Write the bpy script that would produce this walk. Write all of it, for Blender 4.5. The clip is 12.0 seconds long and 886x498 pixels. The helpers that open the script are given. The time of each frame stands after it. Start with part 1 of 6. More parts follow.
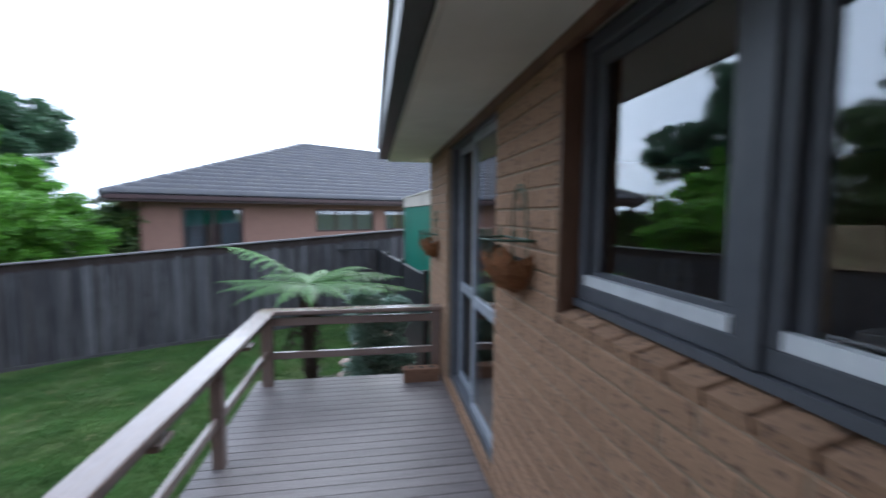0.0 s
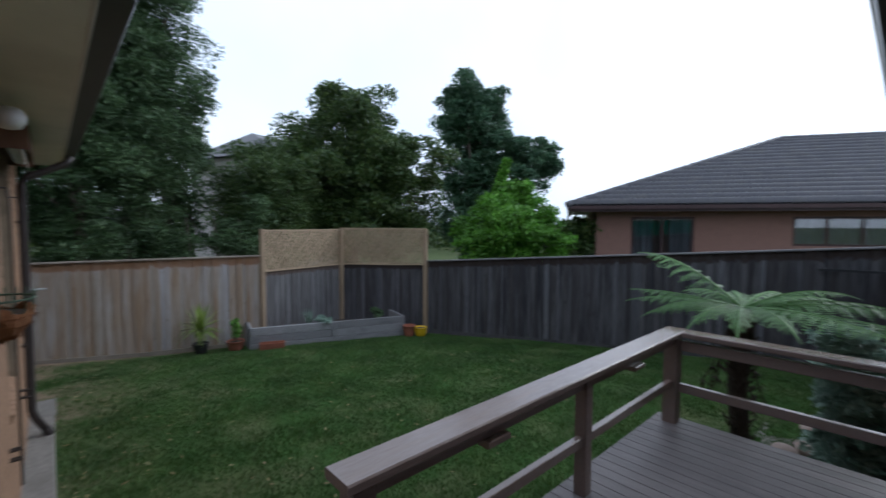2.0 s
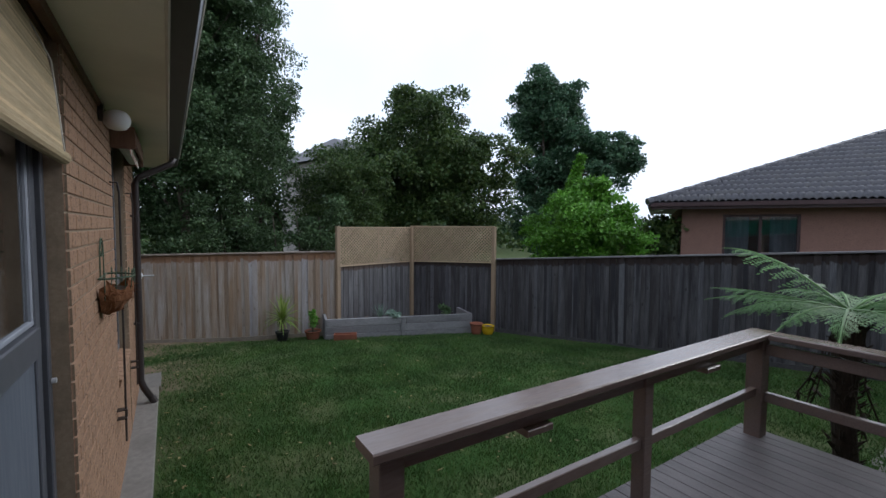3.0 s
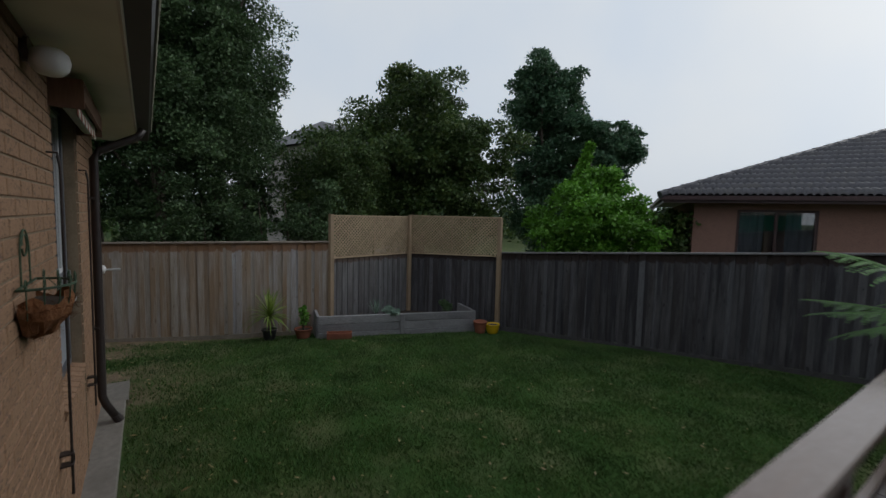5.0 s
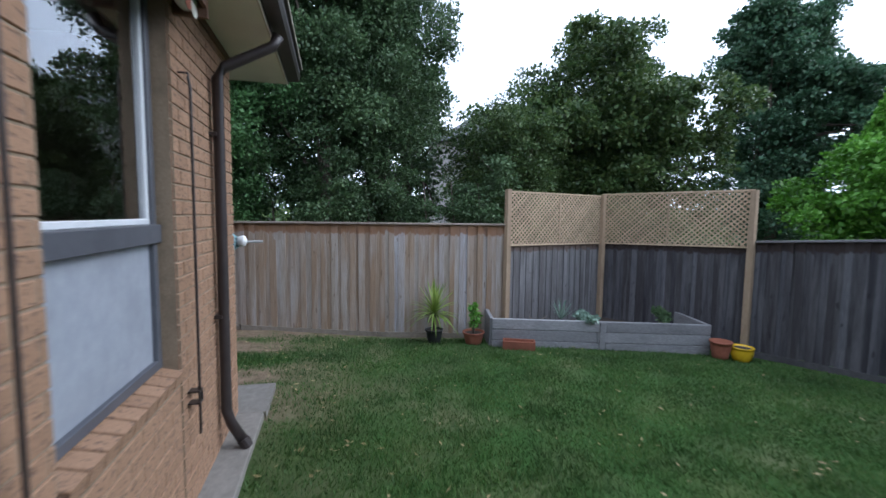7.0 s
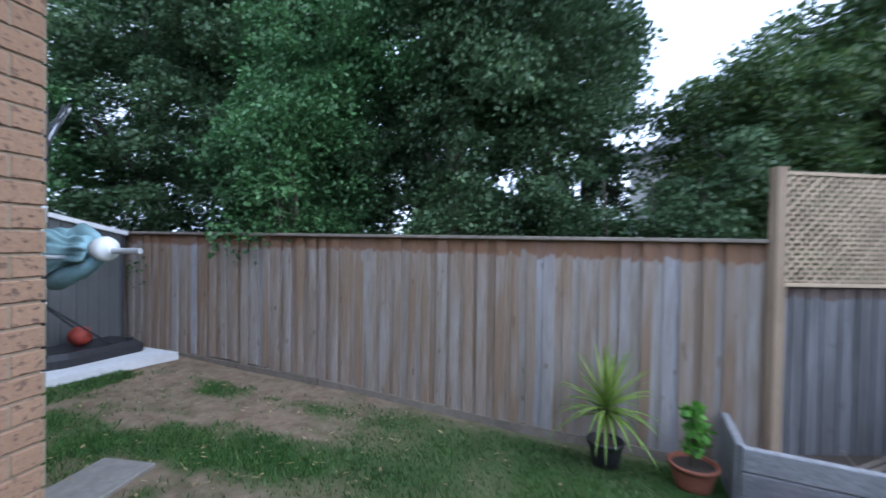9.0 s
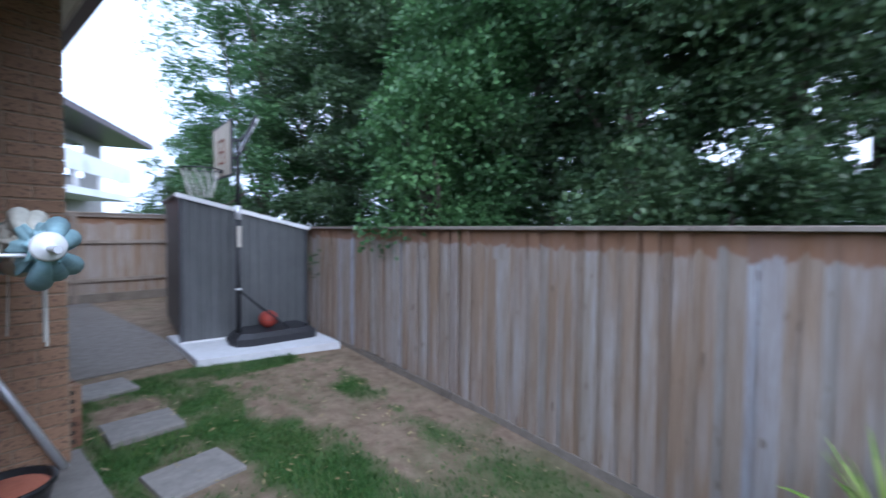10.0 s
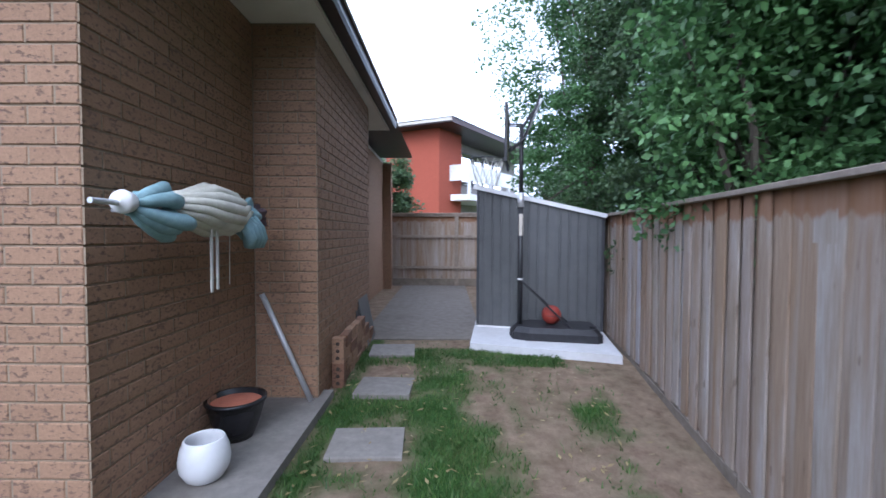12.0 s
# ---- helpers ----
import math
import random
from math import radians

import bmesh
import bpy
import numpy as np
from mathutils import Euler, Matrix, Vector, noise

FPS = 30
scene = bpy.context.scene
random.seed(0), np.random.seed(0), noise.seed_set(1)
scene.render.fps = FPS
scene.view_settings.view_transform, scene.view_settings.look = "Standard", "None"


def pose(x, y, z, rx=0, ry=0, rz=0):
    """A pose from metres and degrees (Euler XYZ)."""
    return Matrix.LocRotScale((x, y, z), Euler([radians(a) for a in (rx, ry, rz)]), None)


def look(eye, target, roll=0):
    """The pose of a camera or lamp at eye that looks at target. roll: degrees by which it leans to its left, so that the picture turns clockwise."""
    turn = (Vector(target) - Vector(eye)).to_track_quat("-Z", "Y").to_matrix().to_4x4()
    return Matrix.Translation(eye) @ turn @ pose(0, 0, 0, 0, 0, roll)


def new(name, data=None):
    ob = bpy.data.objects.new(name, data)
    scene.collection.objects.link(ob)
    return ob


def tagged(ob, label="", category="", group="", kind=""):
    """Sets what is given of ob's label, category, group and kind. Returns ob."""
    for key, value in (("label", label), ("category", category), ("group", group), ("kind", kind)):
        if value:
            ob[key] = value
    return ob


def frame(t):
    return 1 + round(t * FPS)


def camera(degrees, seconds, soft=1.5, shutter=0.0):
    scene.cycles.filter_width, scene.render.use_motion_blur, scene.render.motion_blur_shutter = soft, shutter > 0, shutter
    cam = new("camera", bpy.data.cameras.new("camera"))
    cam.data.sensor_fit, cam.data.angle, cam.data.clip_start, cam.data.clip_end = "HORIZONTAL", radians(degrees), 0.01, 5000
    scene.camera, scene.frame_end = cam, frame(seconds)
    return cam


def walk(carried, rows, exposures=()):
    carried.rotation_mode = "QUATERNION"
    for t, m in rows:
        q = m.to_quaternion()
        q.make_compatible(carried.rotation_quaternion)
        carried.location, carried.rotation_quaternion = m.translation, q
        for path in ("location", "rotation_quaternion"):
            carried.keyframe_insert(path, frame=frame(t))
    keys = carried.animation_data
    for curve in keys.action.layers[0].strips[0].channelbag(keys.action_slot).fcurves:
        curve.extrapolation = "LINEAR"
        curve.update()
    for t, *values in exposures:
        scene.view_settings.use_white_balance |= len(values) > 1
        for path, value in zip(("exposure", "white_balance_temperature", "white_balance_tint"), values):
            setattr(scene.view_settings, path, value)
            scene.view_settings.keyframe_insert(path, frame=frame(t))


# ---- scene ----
cam = camera(92.0, 12.0, 1.5, 0.5)
# seconds, eye, target, roll
ROWS = [
    (0, (0.136, 0.124, 1.611), (0.465, 2.091, 1.448), 0.3),
    (0.5, (0.155, 0.389, 1.611), (-0.284, 2.334, 1.449), -0.0),
    (1, (0.134, 0.535, 1.551), (-0.885, 2.25, 1.412), 0.3),
    (1.5, (0.216, 0.673, 1.512), (-1.0, 2.257, 1.392), 0.2),
    (2, (0.351, 0.777, 1.496), (-1.119, 2.128, 1.385), 0.2),
    (2.5, (0.404, 0.848, 1.46), (-1.27, 1.935, 1.349), -0.1),
    (3, (0.424, 0.902, 1.408), (-1.257, 1.98, 1.302), 0.3),
    (5, (-0.455, 0.987, 1.43), (-2.092, 2.124, 1.273), 1.4),
    (5.5, (-1.002, 1.03, 1.413), (-2.804, 1.878, 1.229), 1.3),
    (6, (-1.493, 1.107, 1.284), (-3.373, 1.766, 1.102), 1.0),
    (6.5, (-1.962, 1.191, 1.098), (-3.875, 1.748, 0.926), 0.9),
    (8.5, (-4.645, 2.042, 0.804), (-6.643, 2.109, 0.776), 0.6),
    (9, (-5.335, 2.255, 0.756), (-7.295, 1.858, 0.725), 1.0),
    (9.5, (-6.045, 2.44, 0.843), (-7.888, 1.666, 0.763), 1.0),
    (10, (-6.512, 2.539, 0.771), (-8.051, 1.265, 0.693), 0.7),
    (10.5, (-7.035, 2.618, 0.754), (-8.11, 0.934, 0.664), 0.3),
    (11, (-7.458, 2.64, 0.671), (-8.084, 0.742, 0.593), 0.2),
    (11.5, (-7.827, 2.555, 0.603), (-8.082, 0.573, 0.528), 0.0),
    (12, (-8.143, 2.347, 0.577), (-8.126, 0.348, 0.503), 0.2),
]
EXPOSURES = [(0.0, 1.2, 5550, 8), (0.5, 0.72, 5450, 7), (1.2, 0.13, 5550, 7), (2.0, 0.0, 5700, 8), (3.0, 0.0, 5950, 10), (4.0, -0.4, 6150, 10), (5.0, -0.8, 6400, 7), (5.5, -0.55, 6300, 9), (6.0, 0.12, 5950, 10), (6.5, 0.55, 5750, 10), (8.5, 0.9, 5100, 10), (10.0, 1.05, 5100, 14), (12.0, 1.25, 5300, 16)]
walk(cam, [(t, look(eye, target, roll)) for t, eye, target, roll in ROWS], EXPOSURES)

# ---- world, sun ----
world = bpy.data.worlds.new("world")
scene.world = world
world.use_nodes = True
wn, wl = world.node_tree.nodes, world.node_tree.links
sky = wn.new("ShaderNodeTexSky")
sky.sky_type = 'NISHITA'
sky.sun_disc = False
sky.sun_elevation = radians(38)
sky.sun_rotation = radians(13)
sky.air_density, sky.dust_density, sky.ozone_density = 1.0, 6.0, 2.0
haze = wn.new("ShaderNodeHueSaturation")
haze.inputs["Saturation"].default_value = 0.45
wl.new(sky.outputs[0], haze.inputs["Color"])
cloud = wn.new("ShaderNodeTexNoise")
cloud.inputs["Scale"].default_value, cloud.inputs["Detail"].default_value = 2.2, 4.0
tone = wn.new("ShaderNodeValToRGB")
tone.color_ramp.elements[0].position, tone.color_ramp.elements[0].color = 0.3, (0.80, 0.90, 1.06, 1)
tone.color_ramp.elements[1].position, tone.color_ramp.elements[1].color = 0.7, (1.0, 1.02, 1.06, 1)
wl.new(cloud.outputs["Fac"], tone.inputs[0])
lift = wn.new("ShaderNodeVectorMath")
lift.operation = 'SCALE'
lift.inputs["Scale"].default_value = 9.0
wl.new(tone.outputs[0], lift.inputs[0])
over = wn.new("ShaderNodeMix")
over.data_type = 'RGBA'
over.inputs[0].default_value = 0.8
wl.new(haze.outputs[0], over.inputs[6])
wl.new(lift.outputs[0], over.inputs[7])
wl.new(over.outputs[2], wn["Background"].inputs[0])
wn["Background"].inputs["Strength"].default_value = 0.15
sun_data = bpy.data.lights.new("sun", 'SUN')
sun_data.energy, sun_data.angle, sun_data.color = 0.6, radians(30), (1.0, 0.96, 0.9)
sun = new("sun", sun_data)
sun.matrix_world = look((7, 30, 22), (0, 0, 0))

# ---- materials ----


def mat(name, rough=0.7, metal=0.0, spec=0.5):
    m = bpy.data.materials.new(name)
    m.use_nodes = True
    nt = m.node_tree
    b = nt.nodes["Principled BSDF"]
    b.inputs["Roughness"].default_value = rough
    b.inputs["Metallic"].default_value = metal
    b.inputs["Specular IOR Level"].default_value = spec
    return m, nt, b


def nod(nt, kind, **kw):
    n = nt.nodes.new(kind)
    for k, v in kw.items():
        n.inputs[k.replace("_", " ")].default_value = v
    return n


def coords(nt, stretch=(1, 1, 1), world_space=False):
    """Object coordinates, offset by each object's own random number."""
    tc = nt.nodes.new("ShaderNodeTexCoord")
    mp = nt.nodes.new("ShaderNodeMapping")
    mp.inputs["Scale"].default_value = stretch
    if world_space:
        g = nt.nodes.new("ShaderNodeNewGeometry")
        nt.links.new(g.outputs["Position"], mp.inputs["Vector"])
        return mp.outputs[0]
    oi = nt.nodes.new("ShaderNodeObjectInfo")
    mul = nt.nodes.new("ShaderNodeMath")
    mul.operation = 'MULTIPLY'
    mul.inputs[1].default_value = 37.0
    nt.links.new(oi.outputs["Random"], mul.inputs[0])
    nt.links.new(tc.outputs["Object"], mp.inputs["Vector"])
    nt.links.new(mul.outputs[0], mp.inputs["Location"])
    return mp.outputs[0]


def ramp(nt, fac, stops):
    r = nt.nodes.new("ShaderNodeValToRGB")
    el = r.color_ramp.elements
    while len(el) < len(stops):
        el.new(0.5)
    for e, (p, c) in zip(el, stops):
        e.position, e.color = p, (*c, 1)
    nt.links.new(fac, r.inputs[0])
    return r.outputs[0]


def blend(nt, fac, a, b, mode='MIX'):
    mx = nt.nodes.new("ShaderNodeMix")
    mx.data_type, mx.blend_type = 'RGBA', mode
    for sock, v in ((mx.inputs[0], fac), (mx.inputs[6], a), (mx.inputs[7], b)):
        if isinstance(v, (int, float)):
            sock.default_value = v
        elif isinstance(v, tuple):
            sock.default_value = (*v, 1)
        else:
            nt.links.new(v, sock)
    return mx.outputs[2]


def noise_tex(nt, vec, scale, detail=4, rough=0.6):
    n = nod(nt, "ShaderNodeTexNoise", Scale=scale, Detail=detail, Roughness=rough)
    nt.links.new(vec, n.inputs["Vector"])
    return n.outputs["Fac"]


def relief(nt, b, height, strength=0.3, dist=0.01):
    bp = nod(nt, "ShaderNodeBump", Strength=strength, Distance=dist)
    nt.links.new(height, bp.inputs["Height"])
    nt.links.new(bp.outputs[0], b.inputs["Normal"])


def rand(nt, island=False):
    if island:
        return nt.nodes.new("ShaderNodeNewGeometry").outputs["Random Per Island"]
    return nt.nodes.new("ShaderNodeObjectInfo").outputs["Random"]


def worn(name, dark, light, scale=20.0, rough=0.7, stretch=(1, 1, 1), vary=0.25, bump=0.3, metal=0.0, spec=0.4, island=False, stain=None, world_space=False):
    """A surface of two tones of grain, a coarser stain and a tint that differs from piece to piece."""
    m, nt, b = mat(name, rough, metal, spec)
    v = coords(nt, stretch, world_space)
    fine = noise_tex(nt, v, scale, 6, 0.65)
    coarse = noise_tex(nt, v, scale * 0.13, 3, 0.5)
    c = ramp(nt, fine, [(0.25, dark), (0.75, light)])
    st = stain or tuple(x * 0.55 for x in dark)
    c = blend(nt, ramp(nt, coarse, [(0.5, (0, 0, 0)), (0.8, (0.6, 0.6, 0.6))]), c, st)
    if vary:
        t = ramp(nt, rand(nt, island), [(0, (1 - vary,) * 3), (1, (1 + vary,) * 3)])
        c = blend(nt, 1.0, c, t, 'MULTIPLY')
    nt.links.new(c, b.inputs["Base Color"])
    if bump:
        relief(nt, b, fine, bump, 0.008)
    return m


def brick_mat(name, base, alt, fleck):
    m, nt, b = mat(name, 0.85, 0, 0.25)
    v = coords(nt)
    grain = noise_tex(nt, v, 60, 5, 0.7)
    spots = noise_tex(nt, coords(nt, (1, 1, 1.7)), 34, 3, 0.55)
    patch = noise_tex(nt, v, 7, 3, 0.5)
    c = blend(nt, rand(nt), base, alt)
    c = blend(nt, patch, c, tuple(x * 0.72 for x in base))
    c = blend(nt, ramp(nt, spots, [(0.56, (0, 0, 0)), (0.62, (0.95, 0.95, 0.95))]), c, fleck)
    c = blend(nt, 0.35, c, ramp(nt, grain, [(0.3, tuple(x * 0.6 for x in base)), (0.7, tuple(min(1, x * 1.3) for x in base))]))
    nt.links.new(c, b.inputs["Base Color"])
    mixh = nt.nodes.new("ShaderNodeMath")
    mixh.operation = 'SUBTRACT'
    nt.links.new(grain, mixh.inputs[0])
    nt.links.new(ramp(nt, spots, [(0.58, (0, 0, 0)), (0.70, (1, 1, 1))]), mixh.inputs[1])
    relief(nt, b, mixh.outputs[0], 0.5, 0.004)
    return m


def paling_mat(name, cols, streak, stain):
    """Weathered timber: each board its own tone, with streaks along the grain, dark ends and knots."""
    m, nt, b = mat(name, 0.85, 0, 0.2)
    v = coords(nt, (14, 14, 0.8))
    g = noise_tex(nt, v, 6, 6, 0.7)
    v2 = coords(nt, (3, 3, 0.5))
    blot = noise_tex(nt, v2, 2.2, 3, 0.6)
    n = len(cols)
    c = ramp(nt, rand(nt), [(i / (n - 1), k) for i, k in enumerate(cols)])
    c = blend(nt, ramp(nt, g, [(0.35, (0, 0, 0)), (0.72, (0.75, 0.75, 0.75))]), c, streak)
    c = blend(nt, ramp(nt, blot, [(0.45, (0, 0, 0)), (0.72, (0.75, 0.75, 0.75))]), c, stain)
    fine = noise_tex(nt, coords(nt, (60, 60, 2.2)), 4, 4, 0.7)
    c = blend(nt, ramp(nt, fine, [(0.40, (0, 0, 0)), (0.68, (0.6, 0.6, 0.6))]), c, streak)
    knot = noise_tex(nt, coords(nt, (9, 9, 4)), 2.6, 1, 0.3)
    c = blend(nt, ramp(nt, knot, [(0.73, (0, 0, 0)), (0.77, (0.6, 0.6, 0.6))]), c, tuple(x * 0.6 for x in streak))
    # run-off stain below the capping, ragged from board to board
    tc = nt.nodes.new("ShaderNodeTexCoord")
    sx = nt.nodes.new("ShaderNodeSeparateXYZ")
    nt.links.new(tc.outputs["Object"], sx.inputs[0])
    ad = nt.nodes.new("ShaderNodeMath")
    ad.operation = 'MULTIPLY_ADD'
    ad.inputs[1].default_value = 0.16
    nt.links.new(blot, ad.inputs[0])
    nt.links.new(sx.outputs["Z"], ad.inputs[2])
    c = blend(nt, ramp(nt, ad.outputs[0], [(0.985, (0, 0, 0)), (1.10, (0.8, 0.8, 0.8))]), c, tuple(x * f for x, f in zip(cols[0], (0.62, 0.42, 0.30))))
    nt.links.new(c, b.inputs["Base Color"])
    relief(nt, b, g, 0.6, 0.005)
    return m


def leaf_mat(name, cols, gloss=0.45):
    m, nt, b = mat(name, gloss, 0, 0.35)
    n = len(cols)
    c = ramp(nt, rand(nt, True), [(i / (n - 1), k) for i, k in enumerate(cols)])
    v = coords(nt, (1, 1, 1), True)
    c = blend(nt, ramp(nt, noise_tex(nt, v, 1.3, 2), [(0.35, (0, 0, 0)), (0.7, (0.7, 0.7, 0.7))]), c, tuple(x * 0.55 for x in cols[0]))
    nt.links.new(c, b.inputs["Base Color"])
    tr = nt.nodes.new("ShaderNodeBsdfTranslucent")
    nt.links.new(c, tr.inputs["Color"])
    mx = nt.nodes.new("ShaderNodeMixShader")
    mx.inputs[0].default_value = 0.25
    nt.links.new(b.outputs[0], mx.inputs[1])
    nt.links.new(tr.outputs[0], mx.inputs[2])
    nt.links.new(mx.outputs[0], nt.nodes["Material Output"].inputs["Surface"])
    return m


M_BRICK = brick_mat("tan_brick", (0.35, 0.215, 0.135), (0.235, 0.14, 0.088), (0.075, 0.052, 0.045))
# brown brick; its dark tone also holds the shade of the wall reveals
M_REVEAL = brick_mat("brown_shaded_brick", (0.22, 0.12, 0.075), (0.17, 0.09, 0.06), (0.06, 0.035, 0.03))
M_MORTAR = worn("mortar", (0.22, 0.165, 0.11), (0.31, 0.24, 0.17), 60, 0.95, vary=0)
M_NBRICK = brick_mat("mauve_brick", (0.27, 0.155, 0.125), (0.22, 0.125, 0.10), (0.14, 0.08, 0.07))
M_RBRICK = brick_mat("red_brick", (0.34, 0.085, 0.05), (0.28, 0.07, 0.042), (0.2, 0.05, 0.03))
M_PALE = paling_mat("grey_paling", [(0.36, 0.26, 0.175), (0.30, 0.215, 0.15), (0.41, 0.315, 0.235), (0.29, 0.195, 0.125), (0.39, 0.32, 0.255), (0.40, 0.37, 0.335), (0.33, 0.24, 0.165), (0.47, 0.485, 0.53)], (0.19, 0.125, 0.08), (0.47, 0.45, 0.44))
M_PALE_DARK = paling_mat("dark_paling", [(0.05, 0.046, 0.05), (0.085, 0.078, 0.078), (0.04, 0.04, 0.046), (0.10, 0.095, 0.10), (0.055, 0.053, 0.06), (0.20, 0.20, 0.215)], (0.022, 0.02, 0.024), (0.17, 0.165, 0.17))
M_PALE_GREY = paling_mat("blue_grey_paling", [(0.17, 0.165, 0.165), (0.22, 0.215, 0.22), (0.14, 0.135, 0.14), (0.26, 0.26, 0.27), (0.19, 0.18, 0.175)], (0.07, 0.06, 0.055), (0.28, 0.275, 0.28))
M_CAP = worn("capping_timber", (0.20, 0.155, 0.12), (0.33, 0.28, 0.23), 18, 0.85, (1, 1, 1), 0.15)
M_PLINTH = worn("plinth_timber", (0.16, 0.13, 0.10), (0.27, 0.23, 0.19), 16, 0.9, vary=0.15)
M_PLINTH_DARK = worn("dark_plinth_timber", (0.045, 0.042, 0.045), (0.09, 0.085, 0.088), 16, 0.9, vary=0.15)
M_CAP_GREY = worn("grey_capping_timber", (0.13, 0.12, 0.125), (0.21, 0.20, 0.205), 18, 0.85, (1, 1, 1), 0.15)
M_SLEEPER = worn("grey_sleeper", (0.15, 0.145, 0.15), (0.27, 0.265, 0.27), 18, 0.9, (1, 1, 3), 0.18)
M_PINE = worn("treated_pine", (0.29, 0.205, 0.13), (0.40, 0.295, 0.20), 22, 0.75, (3, 3, 0.6), 0.15)
M_LATTICE = worn("lattice_timber", (0.35, 0.255, 0.165), (0.46, 0.35, 0.235), 20, 0.8, vary=0.18)
M_DECK = worn("deck_stain", (0.115, 0.097, 0.095), (0.165, 0.142, 0.14), 30, 0.42, (0.35, 4, 4), 0.12, 0.35)
M_RAIL = worn("rail_paint", (0.15, 0.105, 0.09), (0.21, 0.155, 0.135), 26, 0.14, (4, 0.5, 4), 0.06, 0.12, spec=0.7, stain=(0.20, 0.13, 0.10))
M_SOFFIT = worn("soffit_sheet", (0.70, 0.67, 0.59), (0.77, 0.74, 0.66), 5, 0.7, vary=0, bump=0.05)
M_GUTTER = worn("dark_gutter", (0.028, 0.022, 0.022), (0.045, 0.036, 0.034), 9, 0.35, vary=0, bump=0.05)
M_CREAM = worn("cream_metal", (0.50, 0.45, 0.38), (0.58, 0.53, 0.46), 9, 0.45, vary=0, bump=0.05)
M_FRAME = worn("charcoal_frame", (0.07, 0.074, 0.087), (0.10, 0.104, 0.119), 12, 0.4, vary=0.1, bump=0.05)
M_SASH = worn("white_sash", (0.55, 0.57, 0.60), (0.66, 0.68, 0.70), 14, 0.4, vary=0, bump=0.03)
M_ALU = worn("grey_aluminium", (0.24, 0.26, 0.30), (0.32, 0.34, 0.38), 14, 0.4, vary=0.05, bump=0.03)
M_TIMBER = worn("brown_timber", (0.10, 0.05, 0.03), (0.17, 0.09, 0.055), 20, 0.6, (3, 3, 0.6), 0.1)
M_TILE = worn("slate_grey_tile", (0.045, 0.044, 0.053), (0.09, 0.088, 0.102), 14, 0.42, vary=0.12, island=True, stain=(0.10, 0.095, 0.085))
M_FASCIA = worn("maroon_fascia", (0.035, 0.016, 0.018), (0.06, 0.03, 0.03), 9, 0.45, vary=0, bump=0.05)
M_CONC = worn("concrete", (0.15, 0.138, 0.122), (0.24, 0.222, 0.20), 16, 0.9, vary=0.08, stain=(0.115, 0.10, 0.085), world_space=True)
M_CONC_PALE = worn("pale_concrete", (0.52, 0.52, 0.53), (0.62, 0.62, 0.63), 14, 0.85, vary=0, stain=(0.45, 0.44, 0.42), world_space=True)
M_CONC_YARD = worn("stained_yard_concrete", (0.105, 0.09, 0.075), (0.185, 0.165, 0.142), 9, 0.9, vary=0.05, stain=(0.085, 0.068, 0.052), world_space=True)
M_SLABSIDE = worn("stained_concrete", (0.12, 0.11, 0.10), (0.20, 0.19, 0.175), 16, 0.9, vary=0)
M_SHED = worn("grey_steel_sheet", (0.08, 0.083, 0.085), (0.105, 0.108, 0.11), 6, 0.45, vary=0.05, bump=0.05, spec=0.4)
M_SHED_DARK = worn("charcoal_steel", (0.035, 0.036, 0.042), (0.05, 0.05, 0.056), 6, 0.45, vary=0, bump=0.05)
M_WHITE = worn("white_paint", (0.66, 0.66, 0.66), (0.76, 0.76, 0.76), 10, 0.5, vary=0, bump=0.03)
M_GREEN = worn("green_sheet", (0.004, 0.13, 0.085), (0.006, 0.17, 0.11), 7, 0.55, vary=0, bump=0.05)
M_BLACK = worn("black_plastic", (0.014, 0.014, 0.016), (0.03, 0.03, 0.034), 20, 0.45, vary=0, bump=0.15)
M_STEEL = worn("galvanised_tube", (0.52, 0.53, 0.55), (0.64, 0.65, 0.67), 30, 0.38, metal=0.45, vary=0, bump=0.05)
M_WIRE = worn("green_wire", (0.03, 0.06, 0.035), (0.06, 0.10, 0.06), 30, 0.5, vary=0, bump=0)
M_COIR = worn("coconut_fibre", (0.13, 0.05, 0.02), (0.27, 0.12, 0.05), 70, 0.95, vary=0.1, bump=1.0)
M_TERRA = worn("terracotta", (0.21, 0.07, 0.04), (0.29, 0.105, 0.062), 24, 0.85, vary=0.1)
M_SOIL = worn("potting_soil", (0.035, 0.026, 0.02), (0.075, 0.055, 0.04), 40, 0.95, vary=0, bump=0.8)
M_CLAY = worn("clay_granules", (0.33, 0.10, 0.06), (0.46, 0.17, 0.10), 60, 0.95, vary=0, bump=0.9)
M_YELLOW = worn("yellow_glaze", (0.55, 0.34, 0.01), (0.68, 0.45, 0.02), 12, 0.25, vary=0, bump=0.05)
M_GLAZE_W = worn("white_glaze", (0.66, 0.67, 0.68), (0.74, 0.75, 0.76), 14, 0.22, vary=0, bump=0.04)
M_GLAZE_B = worn("black_glaze", (0.012, 0.012, 0.014), (0.025, 0.024, 0.026), 14, 0.25, vary=0, bump=0.08)
M_TEAL = worn("teal_canvas", (0.20, 0.33, 0.36), (0.29, 0.43, 0.46), 40, 0.9, vary=0, bump=0.25)
M_CANVAS = worn("cream_canvas", (0.54, 0.53, 0.45), (0.66, 0.65, 0.57), 40, 0.9, vary=0, bump=0.25)
M_DUSK = worn("plum_canvas", (0.07, 0.045, 0.055), (0.11, 0.075, 0.085), 40, 0.9, vary=0, bump=0.25)
M_BALL = worn("orange_rubber", (0.24, 0.032, 0.022), (0.31, 0.05, 0.032), 60, 0.6, vary=0, bump=0.3)
